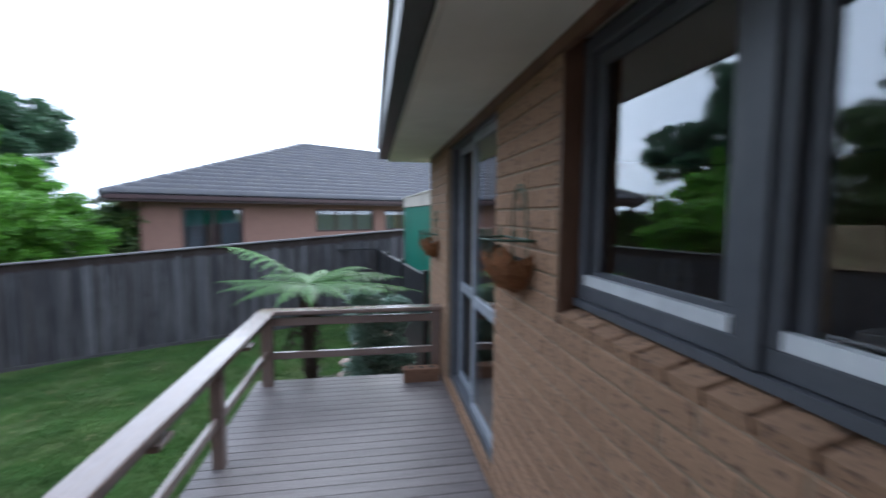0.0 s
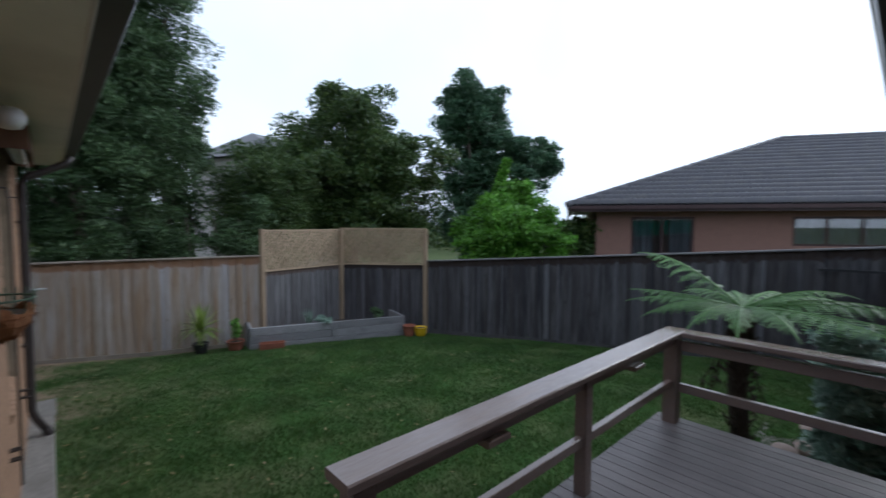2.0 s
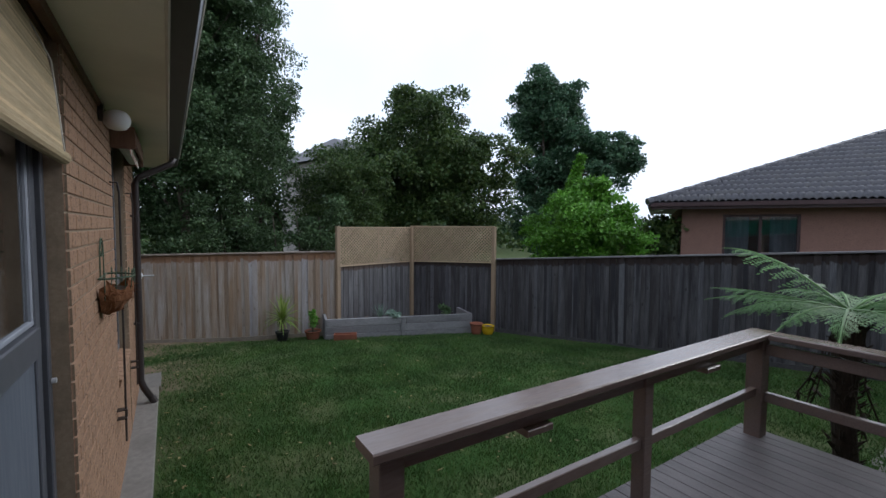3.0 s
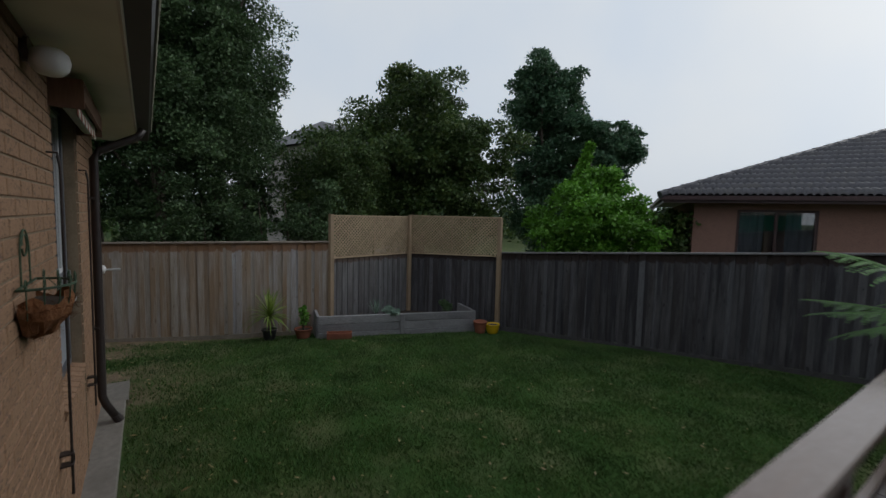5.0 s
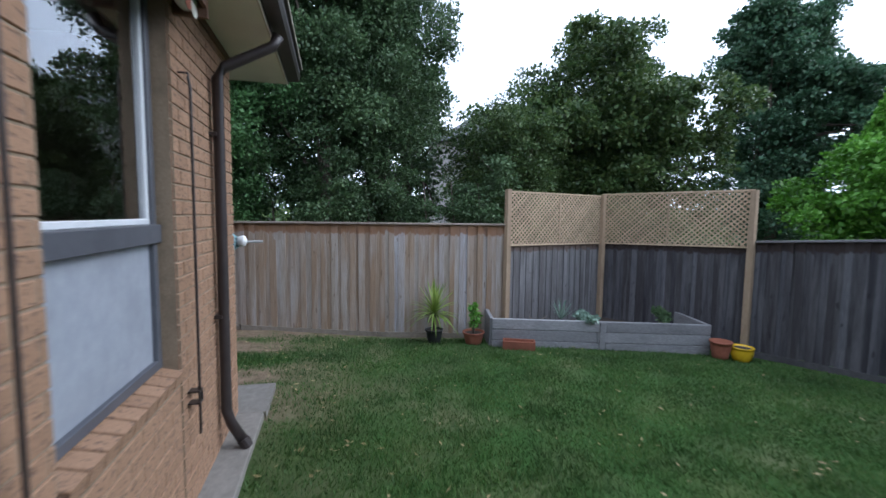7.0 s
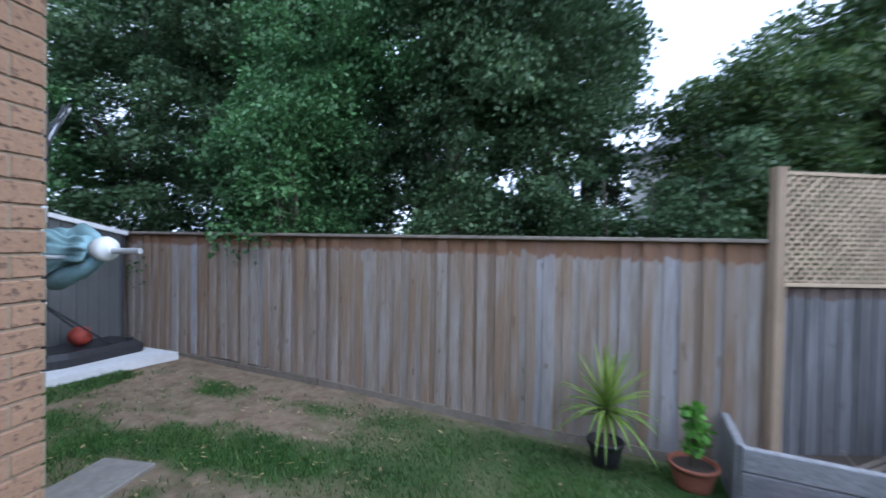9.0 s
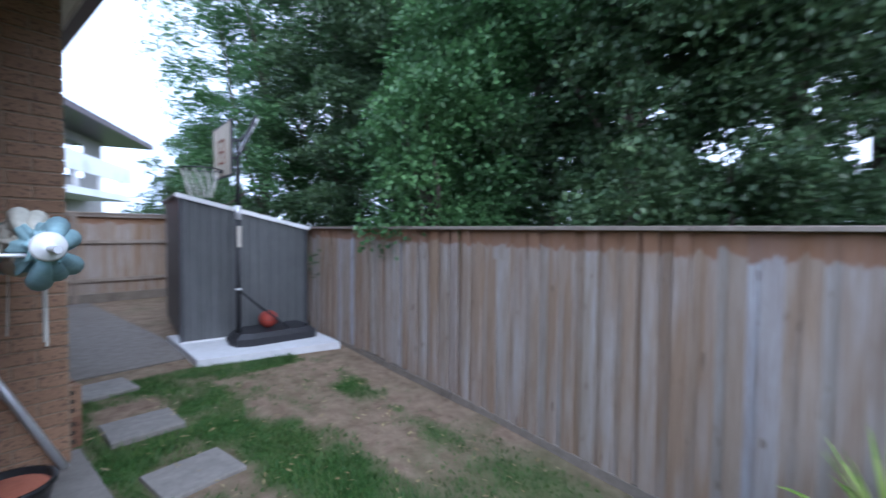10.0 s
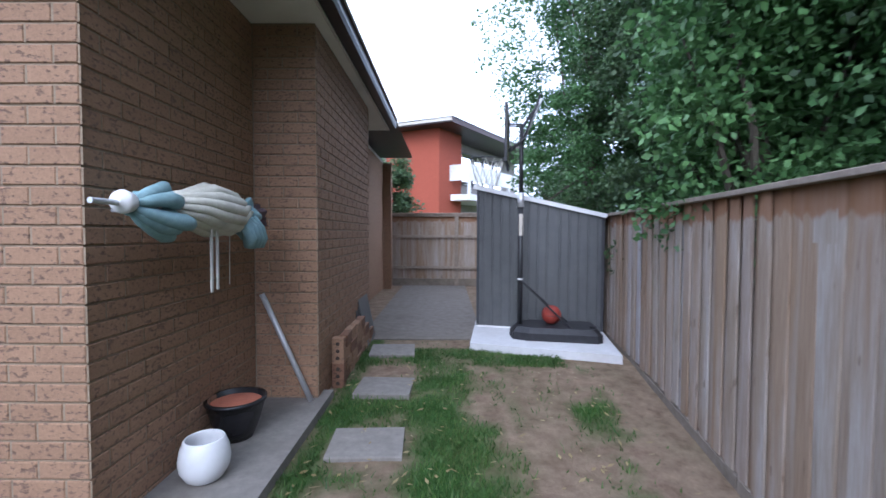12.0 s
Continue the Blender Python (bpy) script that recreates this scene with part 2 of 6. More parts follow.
M_BOARD = worn("backboard", (0.42, 0.35, 0.25), (0.52, 0.45, 0.34), 12, 0.6, vary=0, bump=0.05)
M_BAMBOO = worn("bamboo_slat", (0.46, 0.34, 0.19), (0.62, 0.50, 0.31), 30, 0.7, (0.4, 4, 4), 0.25)
M_CORD = worn("pale_cord", (0.5, 0.49, 0.44), (0.62, 0.6, 0.55), 60, 0.8, vary=0, bump=0.1)
M_BARK = worn("bark", (0.06, 0.048, 0.038), (0.14, 0.115, 0.09), 14, 0.95, (2, 2, 0.5), 0.15, 0.8)
M_FERNTRUNK = worn("fern_trunk", (0.022, 0.016, 0.012), (0.06, 0.04, 0.028), 40, 0.95, (2, 2, 0.6), 0.1, 1.0)
M_STONE = worn("garden_stone", (0.25, 0.18, 0.15), (0.42, 0.33, 0.28), 12, 0.85, vary=0.3)
M_LOUVRE = worn("house_render", (0.27, 0.25, 0.235), (0.34, 0.32, 0.30), 4, 0.85, vary=0)
M_DRAPE = worn("dim_curtain", (0.075, 0.09, 0.115), (0.135, 0.15, 0.175), 9, 0.9, (6, 6, 0.3), 0.1)
M_ROOM = worn("room_paint", (0.50, 0.48, 0.45), (0.56, 0.54, 0.51), 3, 0.8, vary=0, bump=0)
M_TURF = leaf_mat("turf_blades", [(0.035, 0.095, 0.018), (0.058, 0.135, 0.028), (0.085, 0.165, 0.036), (0.105, 0.175, 0.048), (0.155, 0.185, 0.07)], 0.55)
L_HEDGE = leaf_mat("dark_leaves", [(0.045, 0.09, 0.036), (0.075, 0.135, 0.054), (0.125, 0.195, 0.08), (0.09, 0.15, 0.065)])
L_LIGHT = leaf_mat("mid_green_leaves", [(0.065, 0.15, 0.05), (0.11, 0.23, 0.075), (0.16, 0.30, 0.11)])
L_ROUND = leaf_mat("olive_leaves", [(0.04, 0.085, 0.024), (0.08, 0.135, 0.036), (0.14, 0.19, 0.055)])
L_TALL = leaf_mat("blue_green_leaves", [(0.04, 0.10, 0.05), (0.07, 0.15, 0.078), (0.12, 0.20, 0.10)])
L_LIME = leaf_mat("lime_leaves", [(0.075, 0.21, 0.018), (0.13, 0.32, 0.03), (0.20, 0.42, 0.06)])
L_FERN = leaf_mat("fern_leaflets", [(0.08, 0.19, 0.05), (0.14, 0.30, 0.085), (0.24, 0.42, 0.15)])
L_GREY = leaf_mat("grey_green_leaves", [(0.16, 0.26, 0.20), (0.25, 0.35, 0.28), (0.33, 0.43, 0.35)])
L_YUCCA = leaf_mat("yucca_leaves", [(0.14, 0.24, 0.03), (0.24, 0.34, 0.06), (0.36, 0.42, 0.12)])
L_DRY = leaf_mat("dry_leaves", [(0.26, 0.20, 0.09), (0.36, 0.29, 0.14), (0.22, 0.15, 0.07)])


def glass_mat():
    m, nt, b = mat("window_glass", 0.01, 0, 0.6)
    b.inputs["Base Color"].default_value = (0.75, 0.78, 0.8, 1)
    b.inputs["Transmission Weight"].default_value = 1.0
    b.inputs["IOR"].default_value = 1.9
    return m


M_GLASS = glass_mat()


def ground_mat():
    m, nt, b = mat("lawn_soil", 0.95, 0, 0.1)
    v = coords(nt, (1, 1, 1), True)
    at = nt.nodes.new("ShaderNodeAttribute")
    at.attribute_name = "turf"
    soil = ramp(nt, noise_tex(nt, v, 7, 6, 0.7), [(0.3, (0.13, 0.088, 0.06)), (0.7, (0.29, 0.215, 0.155))])
    soil = blend(nt, ramp(nt, noise_tex(nt, v, 55, 3), [(0.55, (0, 0, 0)), (0.75, (0.5, 0.5, 0.5))]), soil, (0.12, 0.085, 0.06))
    thatch = ramp(nt, noise_tex(nt, v, 40, 5, 0.7), [(0.3, (0.02, 0.055, 0.012)), (0.7, (0.055, 0.11, 0.028))])
    dry = ramp(nt, noise_tex(nt, v, 1.1, 3), [(0.5, (0, 0, 0)), (0.72, (0.25, 0.25, 0.25))])
    thatch = blend(nt, dry, thatch, (0.15, 0.14, 0.055))
    c = blend(nt, at.outputs["Fac"], soil, thatch)
    nt.links.new(c, b.inputs["Base Color"])
    relief(nt, b, noise_tex(nt, v, 30, 6, 0.75), 0.8, 0.02)
    return m


M_GROUND = ground_mat()

# ---- mesh helpers ----


class Shape:
    """Gathers vertices and faces of one part."""

    def __init__(self):
        self.v, self.f = [], []

    def quad(self, *p):
        n = len(self.v)
        self.v += [tuple(q) for q in p]
        self.f.append(tuple(range(n, n + len(p))))
        return self

    def box(self, x0, x1, y0, y1, z0, z1, m=None, b=0.0):
        """A box, its long edges chamfered by b."""
        x0, x1, y0, y1, z0, z1 = min(x0, x1), max(x0, x1), min(y0, y1), max(y0, y1), min(z0, z1), max(z0, z1)
        if b <= 0:
            p = [(x, y, z) for z in (z0, z1) for y in (y0, y1) for x in (x0, x1)]
            fs = [(0, 2, 3, 1), (4, 5, 7, 6), (0, 1, 5, 4), (2, 6, 7, 3), (0, 4, 6, 2), (1, 3, 7, 5)]
        else:
            dx, dy, dz = x1 - x0, y1 - y0, z1 - z0
            ax = (dx, dy, dz).index(max(dx, dy, dz))
            lo, hi = [x0, y0, z0], [x1, y1, z1]
            i, j = [(1, 2), (2, 0), (0, 1)][ax]
            ring = [(lo[i] + b, lo[j]), (hi[i] - b, lo[j]), (hi[i], lo[j] + b), (hi[i], hi[j] - b), (hi[i] - b, hi[j]), (lo[i] + b, hi[j]), (lo[i], hi[j] - b), (lo[i], lo[j] + b)]
            p = []
            for e in (lo[ax], hi[ax]):
                for c, d in ring:
                    q = [0, 0, 0]
                    q[ax], q[i], q[j] = e, c, d
                    p.append(tuple(q))
            fs = [tuple(range(7, -1, -1)), tuple(range(8, 16))] + [(k, (k + 1) % 8, 8 + (k + 1) % 8, 8 + k) for k in range(8)]
        n = len(self.v)
        self.v += [tuple(m @ Vector(q)) for q in p] if m else p
        self.f += [tuple(n + k for k in f) for f in fs]
        return self

    def tube(self, pts, radii, seg=8, cap=True):
        pts = [Vector(p) for p in pts]
        if isinstance(radii, (int, float)):
            radii = [radii] * len(pts)
        n0 = len(self.v)
        ref = Vector((0.31, 0.17, 0.93))
        for i, p in enumerate(pts):
            d = (pts[min(i + 1, len(pts) - 1)] - pts[max(i - 1, 0)])
            d = d.normalized() if d.length > 1e-9 else Vector((0, 0, 1))
            if abs(d.dot(ref)) > 0.97:
                ref = Vector((0.93, 0.2, 0.3))
            a = d.cross(ref).normalized()
            c = d.cross(a)
            for k in range(seg):
                t = 2 * math.pi * k / seg
                self.v.append(tuple(p + (a * math.cos(t) + c * math.sin(t)) * radii[i]))
        for i in range(len(pts) - 1):
            for k in range(seg):
                q = n0 + i * seg
                self.f.append((q + k, q + (k + 1) % seg, q + seg + (k + 1) % seg, q + seg + k))
        if cap:
            self.f.append(tuple(n0 + k for k in range(seg - 1, -1, -1)))
            self.f.append(tuple(n0 + (len(pts) - 1) * seg + k for k in range(seg)))
        return self

    def lathe(self, prof, seg=28, at=(0, 0, 0)):
        """prof: (radius, z) pairs, bottom outside up and over the rim and down inside."""
        n0 = len(self.v)
        for r, z in prof:
            for k in range(seg):
                t = 2 * math.pi * k / seg
                self.v.append((at[0] + r * math.cos(t), at[1] + r * math.sin(t), at[2] + z))
        for i in range(len(prof) - 1):
            for k in range(seg):
                q = n0 + i * seg
                self.f.append((q + k, q + (k + 1) % seg, q + seg + (k + 1) % seg, q + seg + k))
        self.f.append(tuple(n0 + k for k in range(seg - 1, -1, -1)))
        self.f.append(tuple(n0 + (len(prof) - 1) * seg + k for k in range(seg)))
        return self

    def mesh(self, name, material, smooth=False):
        me = bpy.data.meshes.new(name)
        me.from_pydata(self.v, [], self.f)
        me.materials.append(material)
        if smooth:
            me.polygons.foreach_set("use_smooth", [True] * len(me.polygons))
        me.update()
        return me


def part(name, shape, material, parent=None, label="", smooth=False):
    ob = new(name, shape.mesh(name, material, smooth))
    ob.parent = parent
    if label:
        tagged(ob, label)
    return ob


def thing(name, label, category, at=(0, 0, 0), group="", kind="", rz=0):
    ob = new(name)
    ob.empty_display_size = 0.1
    ob.matrix_basis = pose(*at, 0, 0, rz)
    return tagged(ob, label, category, group, kind)


def setting(name, shape, material, label, category, smooth=False):
    return tagged(part(name, shape, material, None, "", smooth), label, category, "", "structure")


def big_mesh(name, verts, faces, material):
    """Vertices (n, 3) and faces (m, k) as arrays, all faces with k corners."""
    me = bpy.data.meshes.new(name)
    nv, (nf, k) = len(verts), faces.shape
    me.vertices.add(nv)
    me.vertices.foreach_set("co", np.ascontiguousarray(verts, dtype=np.float32).ravel())
    me.loops.add(nf * k)
    me.loops.foreach_set("vertex_index", np.ascontiguousarray(faces, dtype=np.int32).ravel())
    me.polygons.add(nf)
    me.polygons.foreach_set("loop_start", np.arange(0, nf * k, k, dtype=np.int32))
    me.materials.append(material)
    me.update(calc_edges=True)
    return me

# ---- ground ----
FENCE_A = (Vector((-10.98, -8.6, 0)), Vector((-9.27, 4.16, 0)))
LAT_L, LAT_C, LAT_R = Vector((-9.27, 4.16, 0)), Vector((-10.11, 6.62, 0)), Vector((-7.78, 7.70, 0))
FENCE_B_END = Vector((1.5, 10.37, 0))


def ground_z(x, y):
    if x < -11.5 or y > 11.5 or x > 6:
        return -1.0
    yy = min(max(0.0, y - 0.5), 10.0)
    if y < -1.0 and y > -9:
        return -0.86 + 0.075 * min(1.0, (-1.0 - y) / 1.2)
    west = 0.17 * min(1.0, max(0.0, (-7.6 - x) / 2.0)) * min(1.0, max(0.0, (y + 1.0) / 3.5))
    corner = 0.10 * min(1.0, max(0.0, (y - 5.0) / 3.0)) * min(1.0, max(0.0, (-5.0 - x) / 2.5))
    return -0.86 - 0.035 * yy + 0.0065 * min(max(0.0, x + 7.7), 9.0) * yy - west - corner


def fence_a_x(y):
    return -9.85 + 0.132 * y


def turf(x, y):
    """How much grass stands at a spot: 0 bare soil, 1 lawn."""
    n = noise.noise(Vector((x * 1.5, y * 1.5, 3.1))) * 0.75 + noise.noise(Vector((x * 4.1, y * 4.1, 7.7))) * 0.45
    lawn = 0.95 + 0.35 * n
    if x < -6.4 and y < 2.2:
        mid = math.exp(-((x + 8.15 - 0.12 * noise.noise(Vector((y * 1.3, 4.0, 0)))) / 0.36) ** 2)
        kerb = math.exp(-((x + 7.27) / 0.10) ** 2)
        foot = math.exp(-((x - fence_a_x(y) - 0.62) / 0.16) ** 2) * (0.55 if y > -1.2 else 0.15)
        between = 0.42 if -8.0 < x < -7.25 else 0.0
        b = max(1.05 * mid, 0.95 * kerb, foot, between, 0.06)
        if y < -2.0:
            b = max(0.8 if y > -2.6 and x > -9.4 else 0.05, 0.5 * kerb)
        side = b + (1.25 * n + 0.5 * noise.noise(Vector((x * 9, y * 9, 2.0))) if b > 0.1 else 0.35 * max(0.0, n))
        f = min(1, max(0, (y - 0.15) / 1.1))
        lawn = side * (1 - f) + (lawn - 0.12) * f
    near = x - fence_a_x(y)
    if near < 0.35 and y > 0.5:
        lawn -= 0.45 * (1 - near / 0.35)
    if 0.5 < y < 2.6 and x < -1:
        lawn -= 0.16 * (2.6 - y) / 2.1
    if x > -2.2 and y > 5.2:
        lawn = -1 if x > -0.1 + noise.noise(Vector((x, y, 0))) * 0.3 else lawn
    return min(1.0, max(0.0, lawn))


def ground_sheet():
    xs = [-900, -400, -150, -70, -35, -20, -13] + [-11.5 + 0.1 * i for i in range(146)] + [5, 9, 16, 30, 70, 150, 400, 900]
    ys = [-900, -400, -150, -70, -35, -18] + [-10 + 0.1 * i for i in range(216)] + [13, 17, 25, 40, 70, 150, 400, 900]
    v = np.array([(x, y, ground_z(x, y) + 0.012 * noise.noise(Vector((x * 2, y * 2, 0)))) for x in xs for y in ys])
    ny = len(ys)
    f = np.array([(i * ny + j, (i + 1) * ny + j, (i + 1) * ny + j + 1, i * ny + j + 1) for i in range(len(xs) - 1) for j in range(ny - 1)])
    me = big_mesh("ground", v, f, M_GROUND)
    at = me.attributes.new("turf", 'FLOAT', 'POINT')
    at.data.foreach_set("value", np.array([turf(x, y) if -11.5 <= x <= 3.1 and -10 <= y <= 11.6 else 0.8 for x in xs for y in ys], dtype=np.float32))
    me.polygons.foreach_set("use_smooth", [True] * len(me.polygons))
    return tagged(new("ground", me), "mown lawn wearing to bare soil by the fence", "ground", "", "structure")


ground_sheet()


def in_yard(x, y):
    if x < fence_a_x(y) + 0.2 or y < -2.9:
        return False
    if y > 7.69 + 0.289 * (x + 7.78) - 0.12:
        return False
    if x < -7.6 and y > 3.67 and (x + 8.58) < (y - 3.71) * 0.235:
        return False
    if -1.0 < x and y < 4.4:
        return False
    if x > -7.17 and y < 0.765:
        return False
    if x > 0.2:
        return False
    return True


PAVERS = [(-7.61, -0.49, 0.49, 0.42, 3), (-7.59, -1.48, 0.49, 0.44, -2), (-7.53, -2.52, 0.50, 0.46, 4)]


def grass_blades(n=250000):
    rng = np.random.default_rng(5)
    pts = []
    tries = rng.uniform((-9.7, -2.9), (0.2, 9.8), (int(n * 1.75), 2))
    keep = rng.uniform(0, 1, len(tries))
    for (x, y), k in zip(tries, keep):
        if not in_yard(x, y) or k > turf(x, y) ** 1.7:
            continue
        if any(abs(x - p[0]) < p[2] / 2 and abs(y - p[1]) < p[3] / 2 for p in PAVERS):
            continue
        pts.append((x, y, ground_z(x, y)))
        if len(pts) >= n:
            break
    p = np.array(pts)
    m = len(p)
    a = rng.uniform(0, 2 * np.pi, m)
    clump = np.array([noise.noise(Vector((x * 2.2, y * 2.2, 1.0))) for x, y, z in pts])
    h = rng.uniform(0.022, 0.05, m) * (1 + 0.5 * clump)
    w = rng.uniform(0.0035, 0.0075, m)
    lean = rng.uniform(0.1, 1.0, m) * h
    b = rng.uniform(0, 2 * np.pi, m)
    side = np.stack([np.cos(a) * w, np.sin(a) * w, np.zeros(m)], 1)
    tip = np.stack([np.cos(b) * lean, np.sin(b) * lean, h], 1)
    v = np.stack([p - side, p + side, p + tip], 1).reshape(-1, 3)
    v[:, 2] -= 0.002
    me = big_mesh("grass", v, np.arange(m * 3).reshape(-1, 3), M_TURF)
    return tagged(new("grass", me), "short green lawn grass with dry patches", "grass", "", "stuff")


grass_blades()


def litter():
    """Fallen leaves strewn over the lawn and the side path."""
    rng = np.random.default_rng(9)
    q = []
    while len(q) < 620:
        x, y = rng.uniform((-9.6, -2.2), (-2.0, 7.0))
        if in_yard(x, y) and (y < 1.5 or rng.uniform() < 0.25):
            q.append((x, y, ground_z(x, y) + 0.03))
    p = np.array(q)
    m = len(p)
    a = rng.uniform(0, 6.28, m)
    L, W = rng.uniform(0.015, 0.04, m), rng.uniform(0.006, 0.014, m)
    d = np.stack([np.cos(a), np.sin(a), rng.uniform(-0.3, 0.3, m)], 1)
    s = np.stack([-np.sin(a), np.cos(a), rng.uniform(-0.3, 0.3, m)], 1)
    v = np.stack([p - d * L[:, None], p + s * W[:, None], p + d * L[:, None], p - s * W[:, None]], 1).reshape(-1, 3)
    return tagged(new("fallen_leaves", big_mesh("fallen_leaves", v, np.arange(m * 4).reshape(-1, 4), L_DRY)), "scattered dry brown leaves on the grass", "leaves", "", "stuff")


litter()

# ---- paving ----


def flag(name, x0, x1, y0, y1, z0, z1, m, label, category):
    return setting(name, Shape().box(x0, x1, y0, y1, z0, z1, None, 0.008), m, label, category)


setting("path_side", Shape().quad((-6.5, 0.76, -0.80), (-7.17, 0.76, -0.80), (-7.17, -1.3, -0.78), (-6.5, -1.3, -0.78))
        .quad((-7.17, 0.76, -0.80), (-7.17, 0.76, -0.95), (-7.17, -1.3, -0.95), (-7.17, -1.3, -0.78))
        .quad((-6.5, 0.76, -0.80), (-6.5, 0.76, -0.95), (-7.17, 0.76, -0.95), (-7.17, 0.76, -0.80)), M_CONC, "stained grey concrete path beside the brick wall", "path")
flag("path_back", -6.5, -1.0, 0.5, 0.74, -0.98, -0.80, M_CONC, "narrow concrete strip along the brick wall", "path")
flag("path_far", -8.62, -7.02, -9.0, -3.05, -0.98, -0.770, M_CONC_YARD, "grey concrete yard in front of the back fence", "pavement")
for px, py, pw, ph, pr in PAVERS:
    t = thing("paver", "square grey concrete stepping stone sunk in grass", "paver", (px, py, ground_z(px, py) + 0.002), "stepping stones", "", pr)
    part("slab", Shape().box(-pw / 2, pw / 2, -ph / 2, ph / 2, -0.04, 0.028, None, 0.008), M_CONC, t)


def shed_slab():
    a, b, c, d = (-8.42, -2.60), (-9.99, -2.10), (-10.25, -3.6), (-8.60, -4.1)
    s = Shape()
    top, bot = -0.70, -0.98
    P = [a, b, c, d]
    s.quad(*[(x, y, top) for x, y in P])
    for i in range(4):
        (x0, y0), (x1, y1) = P[i], P[(i + 1) % 4]
        s.quad((x0, y0, bot), (x1, y1, bot), (x1, y1, top), (x0, y0, top))
    setting("shed_pad", s, M_CONC_PALE, "pale new concrete pad under the garden shed", "pavement")


shed_slab()

# ---- our house ----
CEIL = 2.25
BRICKS = {}
PITCH, COURSE = 0.24, 0.086


def brick_mesh(length, m):
    """A chamfered brick with the flush mortar of its upright joint."""
    key = (round(length, 2), m.name)
    if key not in BRICKS:
        L, h, c, d = round(length, 2) - 0.010, 0.076, 0.004, 0.022
        s = Shape()
        o = [(0, -c, 0), (L, -c, 0), (L, -c, h), (0, -c, h)]
        i = [(c, 0, c), (L - c, 0, c), (L - c, 0, h - c), (c, 0, h - c)]
        k = [(0, -d, 0), (L, -d, 0), (L, -d, h), (0, -d, h)]
        s.v = o + i + k
        s.f = [(7, 6, 5, 4)] + [(4 + j, 4 + (j + 1) % 4, (j + 1) % 4, j) for j in range(4)] + [(j, (j + 1) % 4, 8 + (j + 1) % 4, 8 + j) for j in range(4)]
        s.quad((L + 0.010, -0.0045, h), (L, -0.0045, h), (L, -0.0045, 0), (L + 0.010, -0.0045, 0))
        me = s.mesh("brick", m)
        me.materials.append(M_MORTAR)
        me.polygons[len(me.polygons) - 1].material_index = 1
        BRICKS[key] = me
    return BRICKS[key]


LATER = []


def brick_face(parent, a, b, normal, z0, z1, m=None, phase=0, inset=0.0):
    """Remember a face of bricks from plan point a to b; laid at the end of the file."""
    LATER.append((parent, Vector((*a, 0)), Vector((*b, 0)), Vector((*normal, 0)), z0, z1, m or M_BRICK, phase, inset))


def wall(name, x0, x1, y0, y1, z0, z1, label):
    return setting(name, Shape().box(x0, x1, y0, y1, z0, z1), M_MORTAR, label, "wall")


G = 0.0085
B0 = -0.86
TOP = B0 + 36 * COURSE
XA, YB, XC, YR, XD = 0.82, 0.52, -6.58, -1.12, -7.09
W_BRICK = "tan face-brick wall with raked joints under a pale soffit"
w = wall("wall_a_pier", XA + G, 1.06, 1.63, 2.45, -0.9, CEIL, W_BRICK)
brick_face(w, (XA, 2.45), (XA, 1.63), (-1, 0), 0.0, TOP)
w = wall("wall_a_end", XA + G, 1.06, 4.0, 5.1 - G, -0.9, CEIL, W_BRICK)
brick_face(w, (XA, 5.1), (XA, 4.0), (-1, 0), B0, TOP)
brick_face(w, (1.06, 5.1), (XA, 5.1), (0, 1), B0, TOP, None, 1, 0.002)
w = wall("wall_a_sill", XA + G, 1.06, -1.6, 1.63, -0.9, 1.20, "tan face-brick wall below a wide window")
brick_face(w, (XA, 1.63), (XA, -1.6), (-1, 0), 0.0, B0 + 24 * COURSE, None, 1)
w = wall("wall_a_step", XA + G, 1.06, 2.45, 4.0, -0.9, 0.06, "brick threshold under the sliding door")
brick_face(w, (XA, 4.0), (XA, 2.45), (-1, 0), B0, B0 + 11 * COURSE)
w = wall("wall_b_pier", -4.05, -2.1, 0.28, YB - G, -0.9, CEIL, W_BRICK)
brick_face(w, (-2.1, YB), (-4.05, YB), (0, 1), B0, TOP, None, 0, 0.0)
# reveal bricks: darker brown, with the shade of the recess in their colour
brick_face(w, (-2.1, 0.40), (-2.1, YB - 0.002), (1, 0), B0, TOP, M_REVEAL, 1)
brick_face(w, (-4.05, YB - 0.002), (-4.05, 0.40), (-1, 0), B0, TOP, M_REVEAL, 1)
w = wall("wall_b_end", XC + G, -5.15, 0.28, YB - G, -0.9, CEIL, W_BRICK)
brick_face(w, (-5.15, YB), (XC + 0.002, YB), (0, 1), B0, TOP)
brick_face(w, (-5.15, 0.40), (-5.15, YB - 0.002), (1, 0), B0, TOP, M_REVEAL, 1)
w = wall("wall_b_sill", -5.15, -4.05, 0.28, YB - G, -0.9, 0.04, "tan face-brick wall below the bedroom window")
brick_face(w, (-4.05, YB), (-5.15, YB), (0, 1), B0, B0 + 10 * COURSE)
w = wall("wall_c", XC + G, -6.34, YR, 0.28, -0.9, CEIL, "shaded tan face-brick wall behind the folded umbrella")
brick_face(w, (XC, YB), (XC, YR), (-1, 0), B0, TOP, None, 1)
w = wall("wall_c_return", XD + G, -6.34, -1.36, YR - G, -0.9, CEIL, "short return of tan face-brick wall")
brick_face(w, (XC, YR), (XD + 0.002, YR), (0, 1), B0, TOP)
w = wall("wall_d", XD + G, -6.8, -3.46, -1.36, -0.9, CEIL, "tan face-brick side wall under the eave")
brick_face(w, (XD, YR), (XD, -3.46), (-1, 0), B0, TOP, None, 1)
